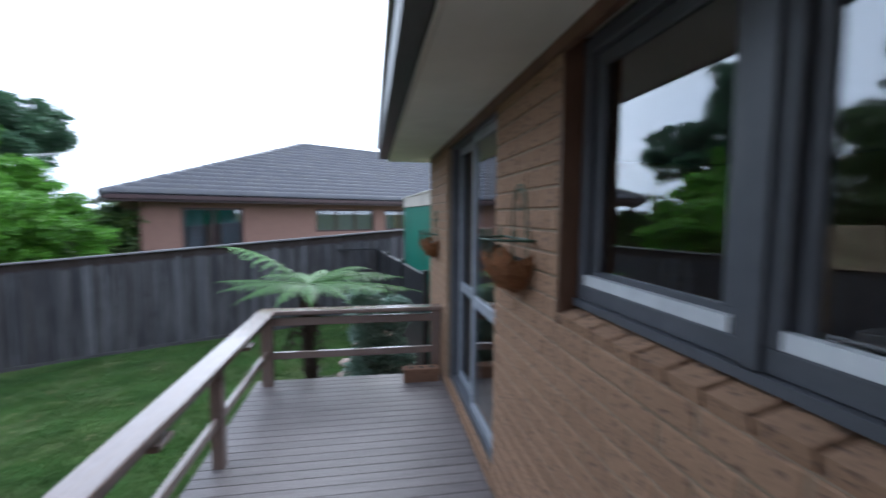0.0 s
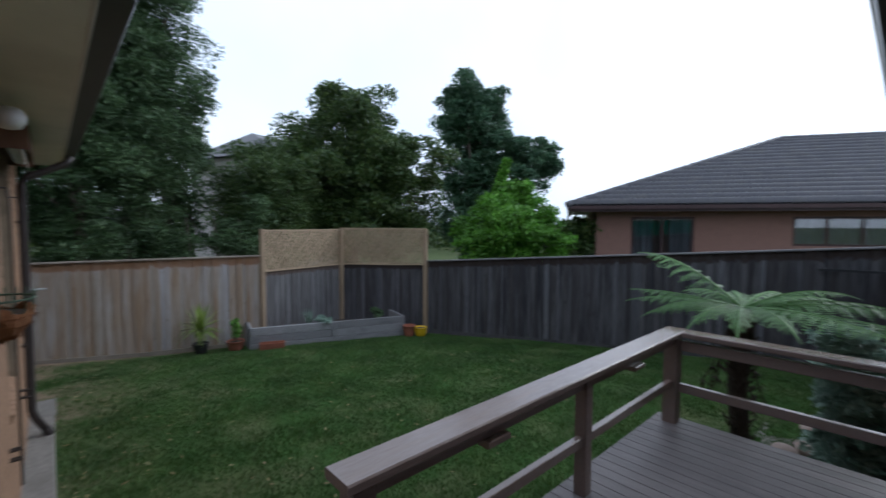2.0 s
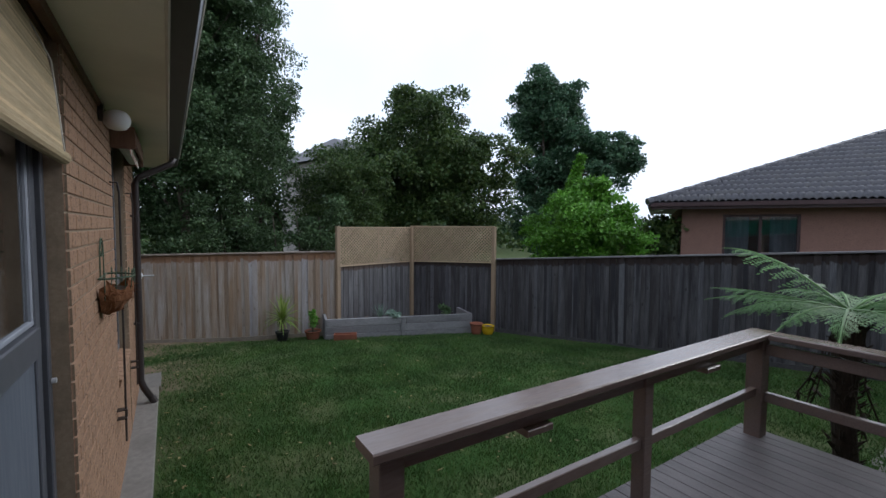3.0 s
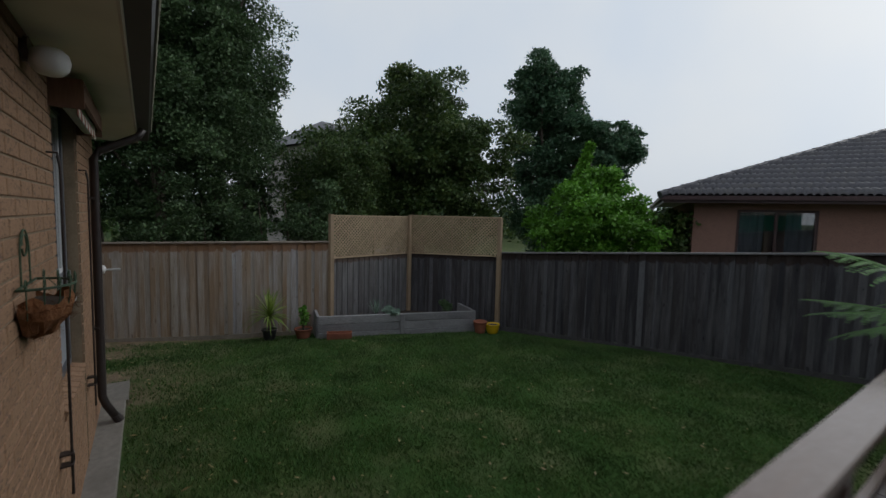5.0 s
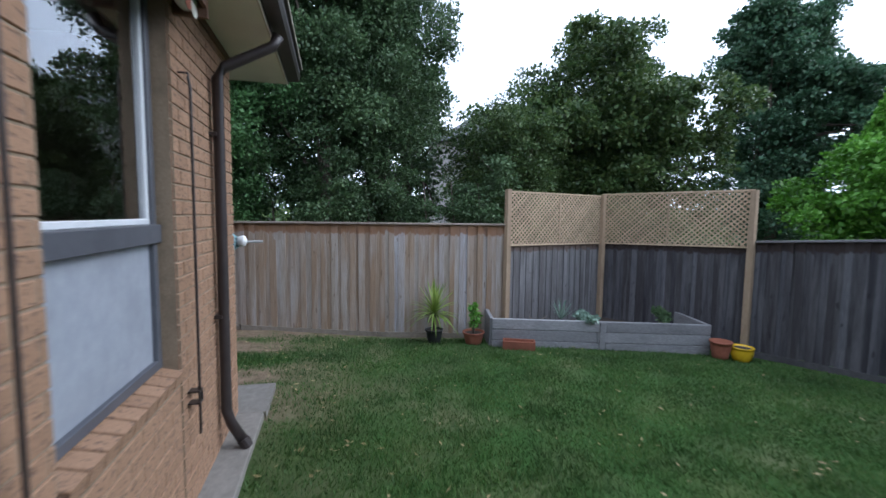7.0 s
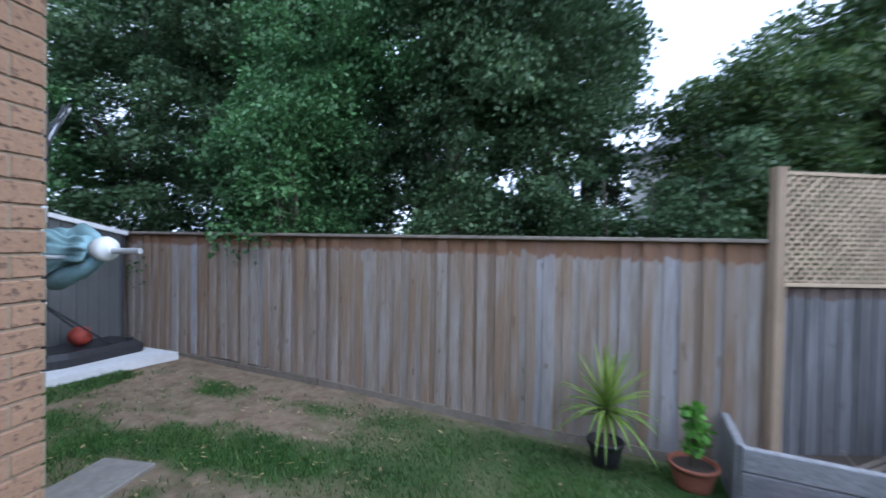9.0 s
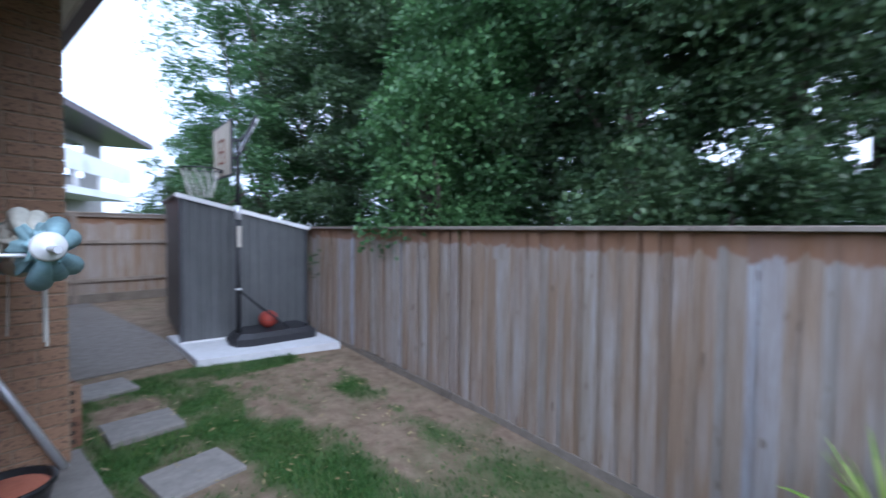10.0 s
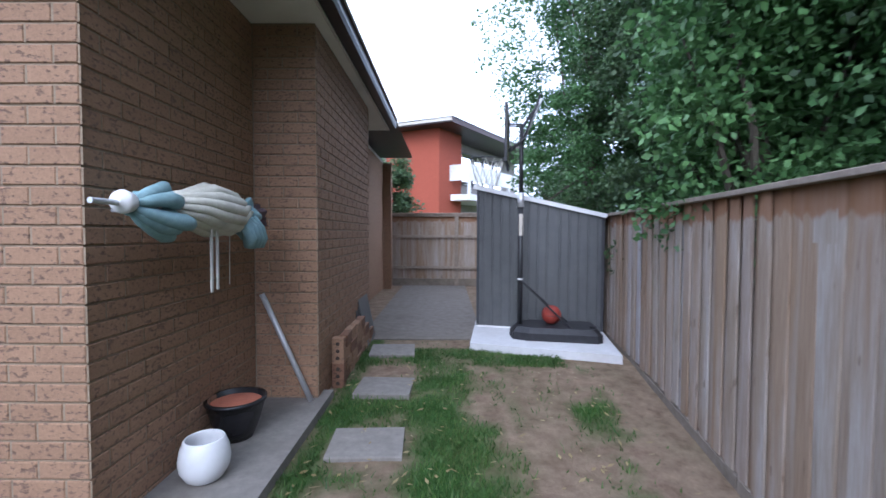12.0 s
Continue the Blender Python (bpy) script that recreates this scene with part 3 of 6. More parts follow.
for n, b in (("wall_shell_south", (-6.8, 5.0, -8.2, -8.0)), ("wall_shell_east", (5.0, 5.2, -8.0, 5.1)), ("wall_shell_north", (1.06, 5.0, 4.9, 5.09)), ("wall_shell_west", (-6.6, -6.4, -8.0, -3.46)),
             ("wall_porch_west", (-0.62, -0.5, -1.6, 0.45)), ("wall_porch_back", (-0.62, 0.83, -1.72, -1.6))):
    setting(n, Shape().box(*b, -0.9, CEIL), M_BRICK if "porch" not in n else M_ROOM, "plain outer wall closing the house", "wall")
setting("floor_indoors", Shape().box(-6.34, 5.0, -8.0, 0.27, -0.2, 0.02).box(1.07, 5.0, 0.27, 4.9, -0.2, 0.02), M_TIMBER, "dark timber floor indoors", "floor")
setting("ceiling_indoors", Shape().box(-6.6, -0.5, -8.1, 0.5, CEIL + 0.003, CEIL + 0.06).box(-0.5, 0.83, -8.1, -1.6, CEIL + 0.003, CEIL + 0.06).box(0.83, 5.1, -8.1, 0.5, CEIL + 0.003, CEIL + 0.06).box(0.83, 5.1, 0.5, 5.09, CEIL + 0.003, CEIL + 0.06), M_ROOM, "plain ceiling indoors", "ceiling")

# eaves: soffit sheets, fascia, gutter
setting("soffit_a", Shape().box(0.34, XA + 0.1, 0.92, 5.48, CEIL, CEIL + 0.012).box(0.34, XA + 0.1, -1.72, 0.914, CEIL, CEIL + 0.012), M_SOFFIT, "pale painted eave soffit with sheet joints", "soffit")
setting("soffit_b", Shape().box(-4.2, -0.506, 0.3, 0.92, CEIL, CEIL + 0.012).box(-7.2, -4.206, 0.3, 0.92, CEIL, CEIL + 0.012), M_SOFFIT, "pale painted eave soffit with sheet joints", "soffit")
setting("soffit_c", Shape().box(-7.2, -6.4, -4.7, 0.296, CEIL, CEIL + 0.012), M_SOFFIT, "pale painted eave soffit over the side path", "soffit")
setting("trim_head", Shape().box(XA - 0.012, XA + 0.02, 1.2, 5.1, CEIL - 0.055, CEIL - 0.002).box(XC, -0.6, YB - 0.02, YB + 0.014, CEIL - 0.05, CEIL - 0.002), M_TIMBER, "brown timber bead between wall and soffit", "trim")


def gutter(name, a, b, out, label):
    """A quad gutter along a straight eave, with its fascia board and a pale lower bead."""
    a, b, out = Vector(a), Vector(b), Vector(out)
    t = thing(name, label, "gutter", (0, 0, 0), "house gutters", "structure")
    prof = [(0.0, 2.275), (0.10, 2.28), (0.115, 2.315), (0.11, 2.395), (0.13, 2.40), (0.13, 2.415), (0.095, 2.415), (0.095, 2.295), (0.0, 2.295)]
    s = Shape()
    for i in range(len(prof)):
        (o0, z0), (o1, z1) = prof[i], prof[(i + 1) % len(prof)]
        s.quad((*(a + out * o0).xy, z0), (*(b + out * o0).xy, z0), (*(b + out * o1).xy, z1), (*(a + out * o1).xy, z1))
    for e in (a, b):
        s.quad(*[(*(e + out * o).xy, z) for o, z in prof])
    part("gutter_channel", s, M_GUTTER, t)
    s = Shape()
    for o0, o1, z0, z1 in ((-0.025, -0.003, 2.262, 2.44),):
        P = [a + out * o0, b + out * o0, b + out * o1, a + out * o1]
        s.quad(*[(p.x, p.y, z0) for p in P]).quad(*[(p.x, p.y, z1) for p in P])
        for i in range(4):
            p, q = P[i], P[(i + 1) % 4]
            s.quad((p.x, p.y, z0), (q.x, q.y, z0), (q.x, q.y, z1), (p.x, p.y, z1))
    part("fascia", s, M_GUTTER, t)
    s = Shape()
    s.tube([(*(a + out * 0.13).xy, 2.41), (*(b + out * 0.13).xy, 2.41)], 0.011, 6)
    part("rolled_lip", s, M_CREAM, t, "pale rolled lip")
    s = Shape().tube([(*(a - out * 0.012).xy, 2.256), (*(b - out * 0.012).xy, 2.256)], 0.012, 6)
    part("fascia_bead", s, M_CREAM, t, "pale bead under the fascia")
    return t


gutter("gutter_a", (0.34, -1.7), (0.34, 5.5), (-1, 0), "dark quad gutter with a pale lip")
gutter("gutter_b", (-0.45, 0.93), (-7.2, 0.93), (0, 1), "dark quad gutter with a pale lip")
gutter("gutter_c", (-7.2, 0.93), (-7.2, -4.72), (-1, 0), "dark quad gutter over the side path")
setting("gutter_end", Shape().box(0.34, XA + 0.1, 5.48, 5.51, 2.25, 2.44).box(-7.2, -6.4, -4.73, -4.70, 2.25, 2.44), M_GUTTER, "dark end boards closing the eaves", "trim")


def own_roof():
    s = Shape()
    s.quad((0.26, -1.7, 2.43), (0.26, 5.55, 2.43), (3.1, 5.55, 3.6), (3.1, -2.0, 3.6))
    s.quad((3.1, -2.0, 3.6), (3.1, 5.55, 3.6), (5.4, 5.55, 2.43), (5.4, -8.3, 2.43))
    s.quad((-0.45, 1.0, 2.43), (-0.45, -2.0, 3.6), (-4.2, -2.0, 3.6), (-7.3, 1.0, 2.43))
    s.quad((-0.45, 1.0, 2.43), (-0.45, -1.7, 2.33), (-0.45, -2.0, 3.6))
    s.quad((-0.45, -1.7, 2.33), (0.26, -1.7, 2.43), (3.1, -2.0, 3.6), (-0.45, -2.0, 3.6))
    s.quad((-7.3, 1.0, 2.43), (-4.2, -2.0, 3.6), (-7.3, -5.0, 2.43))
    s.quad((3.1, -2.0, 3.6), (5.4, -8.3, 2.43), (-7.3, -8.3, 2.43), (-7.3, -5.0, 2.43), (-4.2, -2.0, 3.6))
    s.quad((0.26, 5.55, 2.43), (5.4, 5.55, 2.43), (3.1, 5.55, 3.6))
    setting("roof", s, M_TILE, "dark tiled hip roof of the brick house", "roof")


own_roof()

# windows and doors


def bars(s, horizontal, a, b, y0, y1, z0, z1, w):
    """A rectangular ring of frame bars in a wall along x (horizontal) or y."""
    for u0, u1, v0, v1 in ((a, b, z0, z0 + w), (a, b, z1 - w, z1), (a, a + w, z0 + w, z1 - w), (b - w, b, z0 + w, z1 - w)):
        if horizontal:
            s.box(u0, u1, y0, y1, v0, v1, None, 0.004)
        else:
            s.box(y0, y1, u0, u1, v0, v1, None, 0.004)
    return s


def pane(parent, horizontal, a, b, d, z0, z1):
    s = Shape()
    if horizontal:
        s.box(a, b, d - 0.003, d + 0.003, z0, z1)
    else:
        s.box(d - 0.003, d + 0.003, a, b, z0, z1)
    p = part("pane", s, M_GLASS, parent)
    p.visible_shadow = False
    return p


def window_a():
    t = thing("window_1", "wide dark-framed window reflecting trees and sky", "window", (0, 0, 0), "", "structure")
    z0, z1 = 1.30, 2.23
    part("frame", bars(bars(Shape(), False, 0.865, 1.615, 0.90, 0.97, z0, z1, 0.055), False, -0.6, 0.855, 0.90, 0.97, z0, z1, 0.055), M_FRAME, t)
    part("mullion", Shape().box(0.885, 0.98, 0.835, 0.885, z0 + 0.003, z1 - 0.003), M_FRAME, t)
    part("sash", bars(Shape(), False, 0.925, 1.56, 0.925, 0.955, z0 + 0.06, z1 - 0.06, 0.05), M_FRAME, t)
    part("sash", bars(Shape(), False, -0.54, 0.795, 0.925, 0.955, z0 + 0.06, z1 - 0.06, 0.028), M_FRAME, t)
    pane(t, False, 0.975, 1.51, 0.94, z0 + 0.09, z1 - 0.09)
    pane(t, False, -0.51, 0.767, 0.94, z0 + 0.09, z1 - 0.09)
    # added pale strip: skylight on the bottom sash edge, put in as colour
    part("sill_bead", Shape().box(0.900, 0.924, 0.925, 1.57, z0 + 0.056, z0 + 0.092).box(0.900, 0.924, -0.54, 0.80, z0 + 0.056, z0 + 0.092), M_SASH, t, "bottom sash edge coloured pale as if lit by sky")
    part("side_lining", Shape().box(0.825, 1.0, 1.617, 1.629, 1.2, CEIL - 0.004), M_TIMBER, t, "brown timber lining")
    part("sub_sill", Shape().box(0.885, 0.98, -1.6, 1.617, 1.272, 1.298), M_FRAME, t)
    # sloping brick sill
    for i in range(26):
        y = 1.62 - 0.12 * i - 0.11
        b = part("sill_brick", Shape().box(-0.125, 0.0, 0, 0.108, -0.07, 0, None, 0.004), M_BRICK, t)
        b.matrix_basis = pose(0.945, y, 1.272, 0, -14, 0)


window_a()


def door_a():
    t = thing("door_1", "dark-framed glass sliding door with mid rail", "door", (0, 0, 0), "", "structure")
    part("frame", bars(Shape(), False, 2.45, 4.0, 0.86, 0.97, 0.06, 2.24, 0.05), M_FRAME, t)
    for y0, y1, x in ((2.50, 3.27, 0.885), (3.23, 3.95, 0.93)):
        leaf = part("door_leaf", bars(Shape(), False, y0, y1, x, x + 0.035, 0.11, 2.19, 0.06).box(x, x + 0.035, y0 + 0.06, y1 - 0.06, 0.92, 1.0, None, 0.004), M_ALU, t, "grey aluminium sliding leaf")
        pane(leaf, False, y0 + 0.06, y1 - 0.06, x + 0.018, 0.17, 0.92)
        pane(leaf, False, y0 + 0.06, y1 - 0.06, x + 0.018, 1.0, 2.13)


door_a()


def door_b():
    t = thing("door_2", "charcoal glass door panel beside the porch", "door", (0, 0, 0), "", "structure")
    part("frame", bars(Shape(), True, -2.09, -0.62, 0.38, 0.45, -0.02, 2.24, 0.055), M_FRAME, t)
    leaf = part("door_leaf", bars(Shape(), True, -2.03, -0.68, 0.39, 0.43, 0.04, 2.18, 0.075).box(-1.955, -0.755, 0.385, 0.445, 0.86, 0.985, None, 0.006), M_FRAME, t)
    part("glazing_bead", bars(Shape(), True, -1.955, -0.755, 0.40, 0.425, 0.99, 2.105, 0.022), M_ALU, leaf, "grey glazing bead")
    pane(leaf, True, -1.93, -0.78, 0.41, 1.0, 2.09)
    part("lower_panel", Shape().box(-1.955, -0.755, 0.40, 0.42, 0.115, 0.86), M_DRAPE, leaf, "grey lower panel")
    part("door_knob", Shape().lathe([(0.006, 0), (0.012, 0.002), (0.012, 0.018), (0.004, 0.02)], 10), M_STEEL, t).matrix_basis = pose(-2.06, 0.452, 0.72, -90, 0, 0)


door_b()


def window_b():
    t = thing("window_2", "tall charcoal-framed window with pale lower panel", "window", (0, 0, 0), "", "structure")
    z0, z1 = 0.12, 2.2
    part("frame", bars(Shape(), True, -5.13, -4.07, 0.37, 0.44, z0, z1, 0.05).box(-5.13, -4.07, 0.36, 0.46, 0.80, 0.90, None, 0.006), M_FRAME, t)
    part("sash", bars(Shape(), True, -5.08, -4.12, 0.385, 0.425, 0.90, z1 - 0.05, 0.03), M_SASH, t, "pale upper sash")
    pane(t, True, -5.05, -4.15, 0.405, 0.93, z1 - 0.08)
    part("lower_panel", Shape().box(-5.08, -4.12, 0.395, 0.415, z0 + 0.05, 0.80), M_ALU, t, "pale blue-grey lower panel")
    for i in range(9):
        b = part("sill_brick", Shape().box(0, 0.108, -0.11, 0.02, -0.07, 0, None, 0.004), M_BRICK, t)
        b.matrix_basis = pose(-5.145 + 0.1205 * i, YB + 0.0, 0.09, -14, 0, 0)


window_b()


def awning():
    t = thing("window_awning", "rolled striped awning in a brown timber hood", "awning", (-4.6, YB, 0))
    part("hood", Shape().box(-0.66, 0.64, 0.0, 0.17, 2.17, 2.21, None, 0.008).box(-0.66, -0.63, 0.0, 0.17, 2.03, 2.17).box(0.61, 0.64, 0.0, 0.17, 2.03, 2.17).box(-0.63, 0.61, 0.15, 0.17, 2.08, 2.17), M_TIMBER, t, "brown timber hood")
    part("roller", Shape().tube([(-0.6, 0.08, 2.09), (0.58, 0.08, 2.09)], 0.05, 14), M_CANVAS, t, "rolled cream canvas")
    for i in range(12):
        x = -0.6 + i * 0.1
        s = Shape()
        n = 8
        a = [(x + 0.1 * k / n, 0.125, 2.07) for k in range(n + 1)]
        b = [(x + 0.1 * k / n, 0.13, 2.02 - 0.03 * math.sin(math.pi * k / n)) for k in range(n + 1)]
        for k in range(n):
            s.quad(a[k], a[k + 1], b[k + 1], b[k])
            s.quad(*[(p[0], p[1] - 0.003, p[2]) for p in (b[k], b[k + 1], a[k + 1], a[k])])
        part("scallop", s, M_TERRA if i % 2 else M_CANVAS, t, "scalloped striped fringe")
    for x in (0.78, -0.68):
        r = part("guide_rod", Shape().tube([(x, 0.05, 1.72), (x, 0.06, 1.66), (x, 0.055, -0.35)], 0.008, 8), M_GUTTER, t)
        part("rod_clip", Shape().box(x - 0.03, x + 0.03, 0.0, 0.065, -0.16, -0.15).box(x - 0.03, x + 0.03, 0.0, 0.065, -0.09, -0.08).box(x - 0.03, x - 0.02, 0.055, 0.065, -0.16, -0.08), M_GUTTER, r)
        part("rod_hook", Shape().tube([(x, 0.0, 1.74), (x, 0.05, 1.74), (x, 0.055, 1.70)], 0.007, 6), M_GUTTER, r)


awning()


def bamboo_blind():
    t = thing("bamboo_blind", "part-rolled bamboo blind hanging from the eave", "blind", (-1.25, 0.455, 0))
    n = 44
    for i in range(n):
        f = i / (n - 1)
        z = 2.19 - 0.47 * f
        y = 0.015 + 0.05 * math.sin(f * 1.6)
        part("slat", Shape().box(-0.80 - 0.03 * f, 0.62, y - 0.003, y + 0.003, z - 0.0054, z + 0.0054), M_BAMBOO, t)
    part("bottom_roll", Shape().tube([(-0.835, 0.065, 1.70), (0.625, 0.065, 1.70)], [0.028, 0.028], 12), M_BAMBOO, t, "rolled bamboo end")
    for x in (-0.6, 0.2):
        part("cord", Shape().tube([(x, 0.0, 2.23), (x, 0.075, 2.05), (x, 0.105, 1.70)], 0.003, 5), M_CORD, t)
    part("head_rail", Shape().box(-0.84, 0.62, -0.003, 0.03, 2.205, 2.246), M_TIMBER, t)


bamboo_blind()


def wall_lamp():
    t = thing("wall_lamp", "white glass bulkhead lamp under the eave", "lamp", (-3.32, YB, 2.13))
    part("mount", Shape().tube([(0, 0.0, 0.04), (0, 0.03, 0.04)], 0.06, 16), M_GUTTER, t)
    s = Shape().lathe([(0.02, -0.07), (0.05, -0.062), (0.074, -0.034), (0.082, 0.0), (0.074, 0.038), (0.05, 0.058), (0.03, 0.064)], 20, (0, 0.10, 0.0))
    part("globe", s, M_WHITE, t, "opal glass globe", True)


wall_lamp()


def downpipe():
    t = thing("downpipe", "dark brown downpipe at the brick corner", "downpipe", (-5.92, YB, 0))
    part("pipe", Shape().tube([(-0.02, 0.46, 2.24), (-0.02, 0.42, 2.16), (0, 0.10, 1.98), (0, 0.055, 1.90), (0, 0.052, -0.50), (0.0, 0.08, -0.60), (0.0, 0.17, -0.77)], 0.038, 12), M_GUTTER, t, "", True)
    part("shoe", Shape().tube([(0.0, 0.155, -0.735), (0.0, 0.19, -0.80)], 0.044, 12), M_GUTTER, t)
    for z in (1.5, 0.2):
        part("bracket", Shape().box(-0.05, 0.05, 0.0, 0.05, z, z + 0.025), M_GUTTER, t)


downpipe()


def wire_basket(at, rz, label, bell=False):
    """Half-round wire wall basket with a coir liner; the wall is at local y = 0, outwards is +y."""
    t = thing("wall_basket", label, "basket", at, "wall baskets", "", rz)
    R, W = 0.17, 0.20

    def rim(z, k, n=18):
        return [(W * k * math.cos(math.pi * i / n), 0.012 + R * k * math.sin(math.pi * i / n), z) for i in range(n + 1)]
    part("rim", Shape().tube(rim(0, 1), 0.006, 6).tube([(-W, 0.012, 0), (W, 0.012, 0)], 0.006, 6), M_WIRE, t)
    part("hoop", Shape().tube(rim(-0.10, 0.85), 0.004, 6), M_WIRE, t)
    for i in range(9):
        a = math.pi * (i + 0.5) / 9
        part("rib", Shape().tube([(W * k * math.cos(a), 0.012 + R * k * math.sin(a), z) for k, z in ((1, 0.0), (0.97, -0.06), (0.85, -0.13), (0.55, -0.20), (0.1, -0.235))], 0.003, 5), M_WIRE, t)
        part("loop", Shape().tube([(W * math.cos(a) + 0.022 * math.cos(b), 0.012 + R * math.sin(a), 0.022 + 0.022 * math.sin(b)) for b in [j * 0.7 for j in range(10)]], 0.003, 5), M_WIRE, t)
    back = [(0.09 * math.cos(b), 0.01, 0.16 + 0.09 * math.sin(b)) for b in [-0.6 + j * 0.35 for j in range(13)]]
    part("back_scroll", Shape().tube([(-0.09, 0.01, 0.0)] + [(0.09 * math.cos(math.pi - b), 0.01, 0.13 + 0.12 * math.sin(b)) for b in [j * math.pi / 10 for j in range(11)]] + [(0.09, 0.01, 0.0)], 0.004, 6).tube([(0.05 * math.cos(b), 0.01, 0.18 + 0.05 * math.sin(b)) for b in [j * 0.5 for j in range(13)]], 0.004, 6), M_WIRE, t)
    s = Shape()
    prof = [(0.94, -0.06), (0.95, -0.10), (0.84, -0.15), (0.56, -0.215), (0.1, -0.245)]
    n = 22
    rng = random.Random(3)
    ring = []
    for k, z in prof:
        ring.append([(W * k * math.cos(math.pi * i / n) * (1 + rng.uniform(-0.04, 0.04)), 0.010 + R * k * math.sin(math.pi * i / n) * (1 + rng.uniform(-0.06, 0.08)), z + rng.uniform(-0.012, 0.012) + (0.03 * math.sin(i * 0.9) if z == -0.06 else 0)) for i in range(n + 1)])
    for a, b in zip(ring, ring[1:]):
        for i in range(n):
            s.quad(a[i], a[i + 1], b[i + 1], b[i])
    part("coir_liner", s, M_COIR, t, "ragged coconut-fibre liner")
    s = Shape()
    for i in range(260):
        a = math.pi * rng.random()
        k, z = rng.choice(prof)
        p = Vector((W * k * math.cos(a), 0.012 + R * k * math.sin(a), z))
        q = p + Vector((math.cos(a) * 0.03, math.sin(a) * 0.03, rng.uniform(-0.05, 0.02))) + Vector((rng.uniform(-0.02, 0.02),) * 3)
        s.quad(p, p + Vector((0.003, 0, 0.003)), q)
    tagged(part("loose_fibre", s, M_COIR, t), "", "", "", "stuff")
    part("soil", Shape().quad(*[(W * 0.9 * math.cos(math.pi * i / 14), 0.012 + R * 0.9 * math.sin(math.pi * i / 14), -0.085) for i in range(15)]), M_SOIL, t)
    if bell:
        b = part("bell", Shape().lathe([(0.012, 0.0), (0.02, 0.012), (0.028, 0.04), (0.03, 0.045), (0.026, 0.045), (0.02, 0.02), (0.01, 0.01)], 14, (-0.25, 0.13, -0.16)), M_STEEL, t, "small grey bell")
        part("bell_wire", Shape().tube([(-0.25, 0.13, -0.118), (-0.22, 0.05, 0.0)], 0.002, 5), M_WIRE, b)
        b.matrix_basis = pose(0, 0, 0)
    return t


wire_basket((-3.12, YB, 1.07), 0, "green wire wall basket with ragged coir liner", True)
wire_basket((XA, 2.02, 1.50), 90, "wire wall basket with coir liner between door and window")
wire_basket((XA, 4.62, 1.40), 90, "wire wall basket with coir liner at the wall end")

# ---- deck ----
deck = setting("deck", Shape().box(-0.93, XA - 0.004, -1.6, 4.33, -0.16, -0.026), M_DECK, "brown stained timber deck with railing", "deck")
DB = Shape().box(-0.886, 0.878, -0.0448, 0.0448, -0.012, 0.012, None, 0.004).mesh("deck_board", M_DECK)
for i in range(65):
    y = 4.31 - 0.0915 * i
    if y < -1.58:
        break
    o = new("deck_board", DB)
    o.parent = deck
    o.matrix_basis = pose(-0.068, y, -0.012, 0, 0, 0)
part("fascia_board", Shape().box(-0.975, -0.945, -0.6, 4.36, -0.20, -0.03, None, 0.004).box(-0.94, XA - 0.01, 4.34, 4.37, -0.20, -0.03, None, 0.004), M_DECK, deck)
for px, py in ((-0.87, 0.2), (-0.87, 2.2), (-0.87, 4.2), (0.5, 4.2)):
    part("stump", Shape().box(px - 0.05, px + 0.05, py - 0.05, py + 0.05, ground_z(px, py) - 0.05, -0.16), M_DECK, deck)


def railing():
    t = thing("deck_railing", "brown painted timber railing with flat worn cap", "railing", (0, 0, 0))
    x = -0.83
    part("cap_rail", Shape().box(x - 0.075, x + 0.075, 1.41, 4.335, 0.672, 0.71, None, 0.006), M_RAIL, t, "flat cap with peeling paint")
    part("cap_rail", Shape().box(x + 0.0765, XA - 0.012, 4.19, 4.335, 0.672, 0.71, None, 0.006), M_RAIL, t)
    part("sub_rail", Shape().box(x - 0.022, x + 0.022, 1.46, 4.20, 0.60, 0.670, None, 0.004), M_RAIL, t)
    part("sub_rail", Shape().box(x + 0.05, XA - 0.012, 4.24, 4.285, 0.56, 0.635, None, 0.004), M_RAIL, t)
    part("lower_rail", Shape().box(x - 0.02, x + 0.02, 1.51, 4.20, 0.28, 0.335, None, 0.004), M_RAIL, t)
    part("lower_rail", Shape().box(x + 0.05, XA - 0.012, 4.245, 4.285, 0.24, 0.305, None, 0.004), M_RAIL, t)
    for px, py, w in ((x, 1.49, 0.045), (x, 2.93, 0.036), (x, 4.25, 0.05), (0.755, 4.262, 0.045)):
        part("post", Shape().box(px - w, px + w, py - w, py + w, -0.002, 0.671, None, 0.005), M_RAIL, t)
    for py in (2.15, 3.55):
        part("block", Shape().box(x - 0.03, x + 0.05, py - 0.07, py + 0.07, 0.57, 0.60, None, 0.004), M_RAIL, t)


railing()


def steps():
    t = thing("deck_steps", "plain brown timber steps down to the lawn", "steps", (0, 0, 0))
    for i in range(4):
        x1, z = -0.985 - 0.26 * i, -0.18 - 0.17 * i
        part("tread", Shape().box(x1 - 0.28, x1, 0.60, 1.36, z - 0.035, z, None, 0.004), M_DECK, t)
        part("riser", Shape().box(x1 - 0.018, x1, 0.62, 1.34, z - 0.17, z - 0.037), M_DECK, t)
    for y in (0.60, 1.33):
        part("stringer", Shape().quad((-0.98, y, -0.23), (-2.05, y, -0.92), (-2.05, y, -1.0), (-0.98, y, -0.95)).quad((-0.98, y + 0.03, -0.23), (-2.05, y + 0.03, -0.92), (-2.05, y + 0.03, -1.0), (-0.98, y + 0.03, -0.95)), M_DECK, t)


steps()


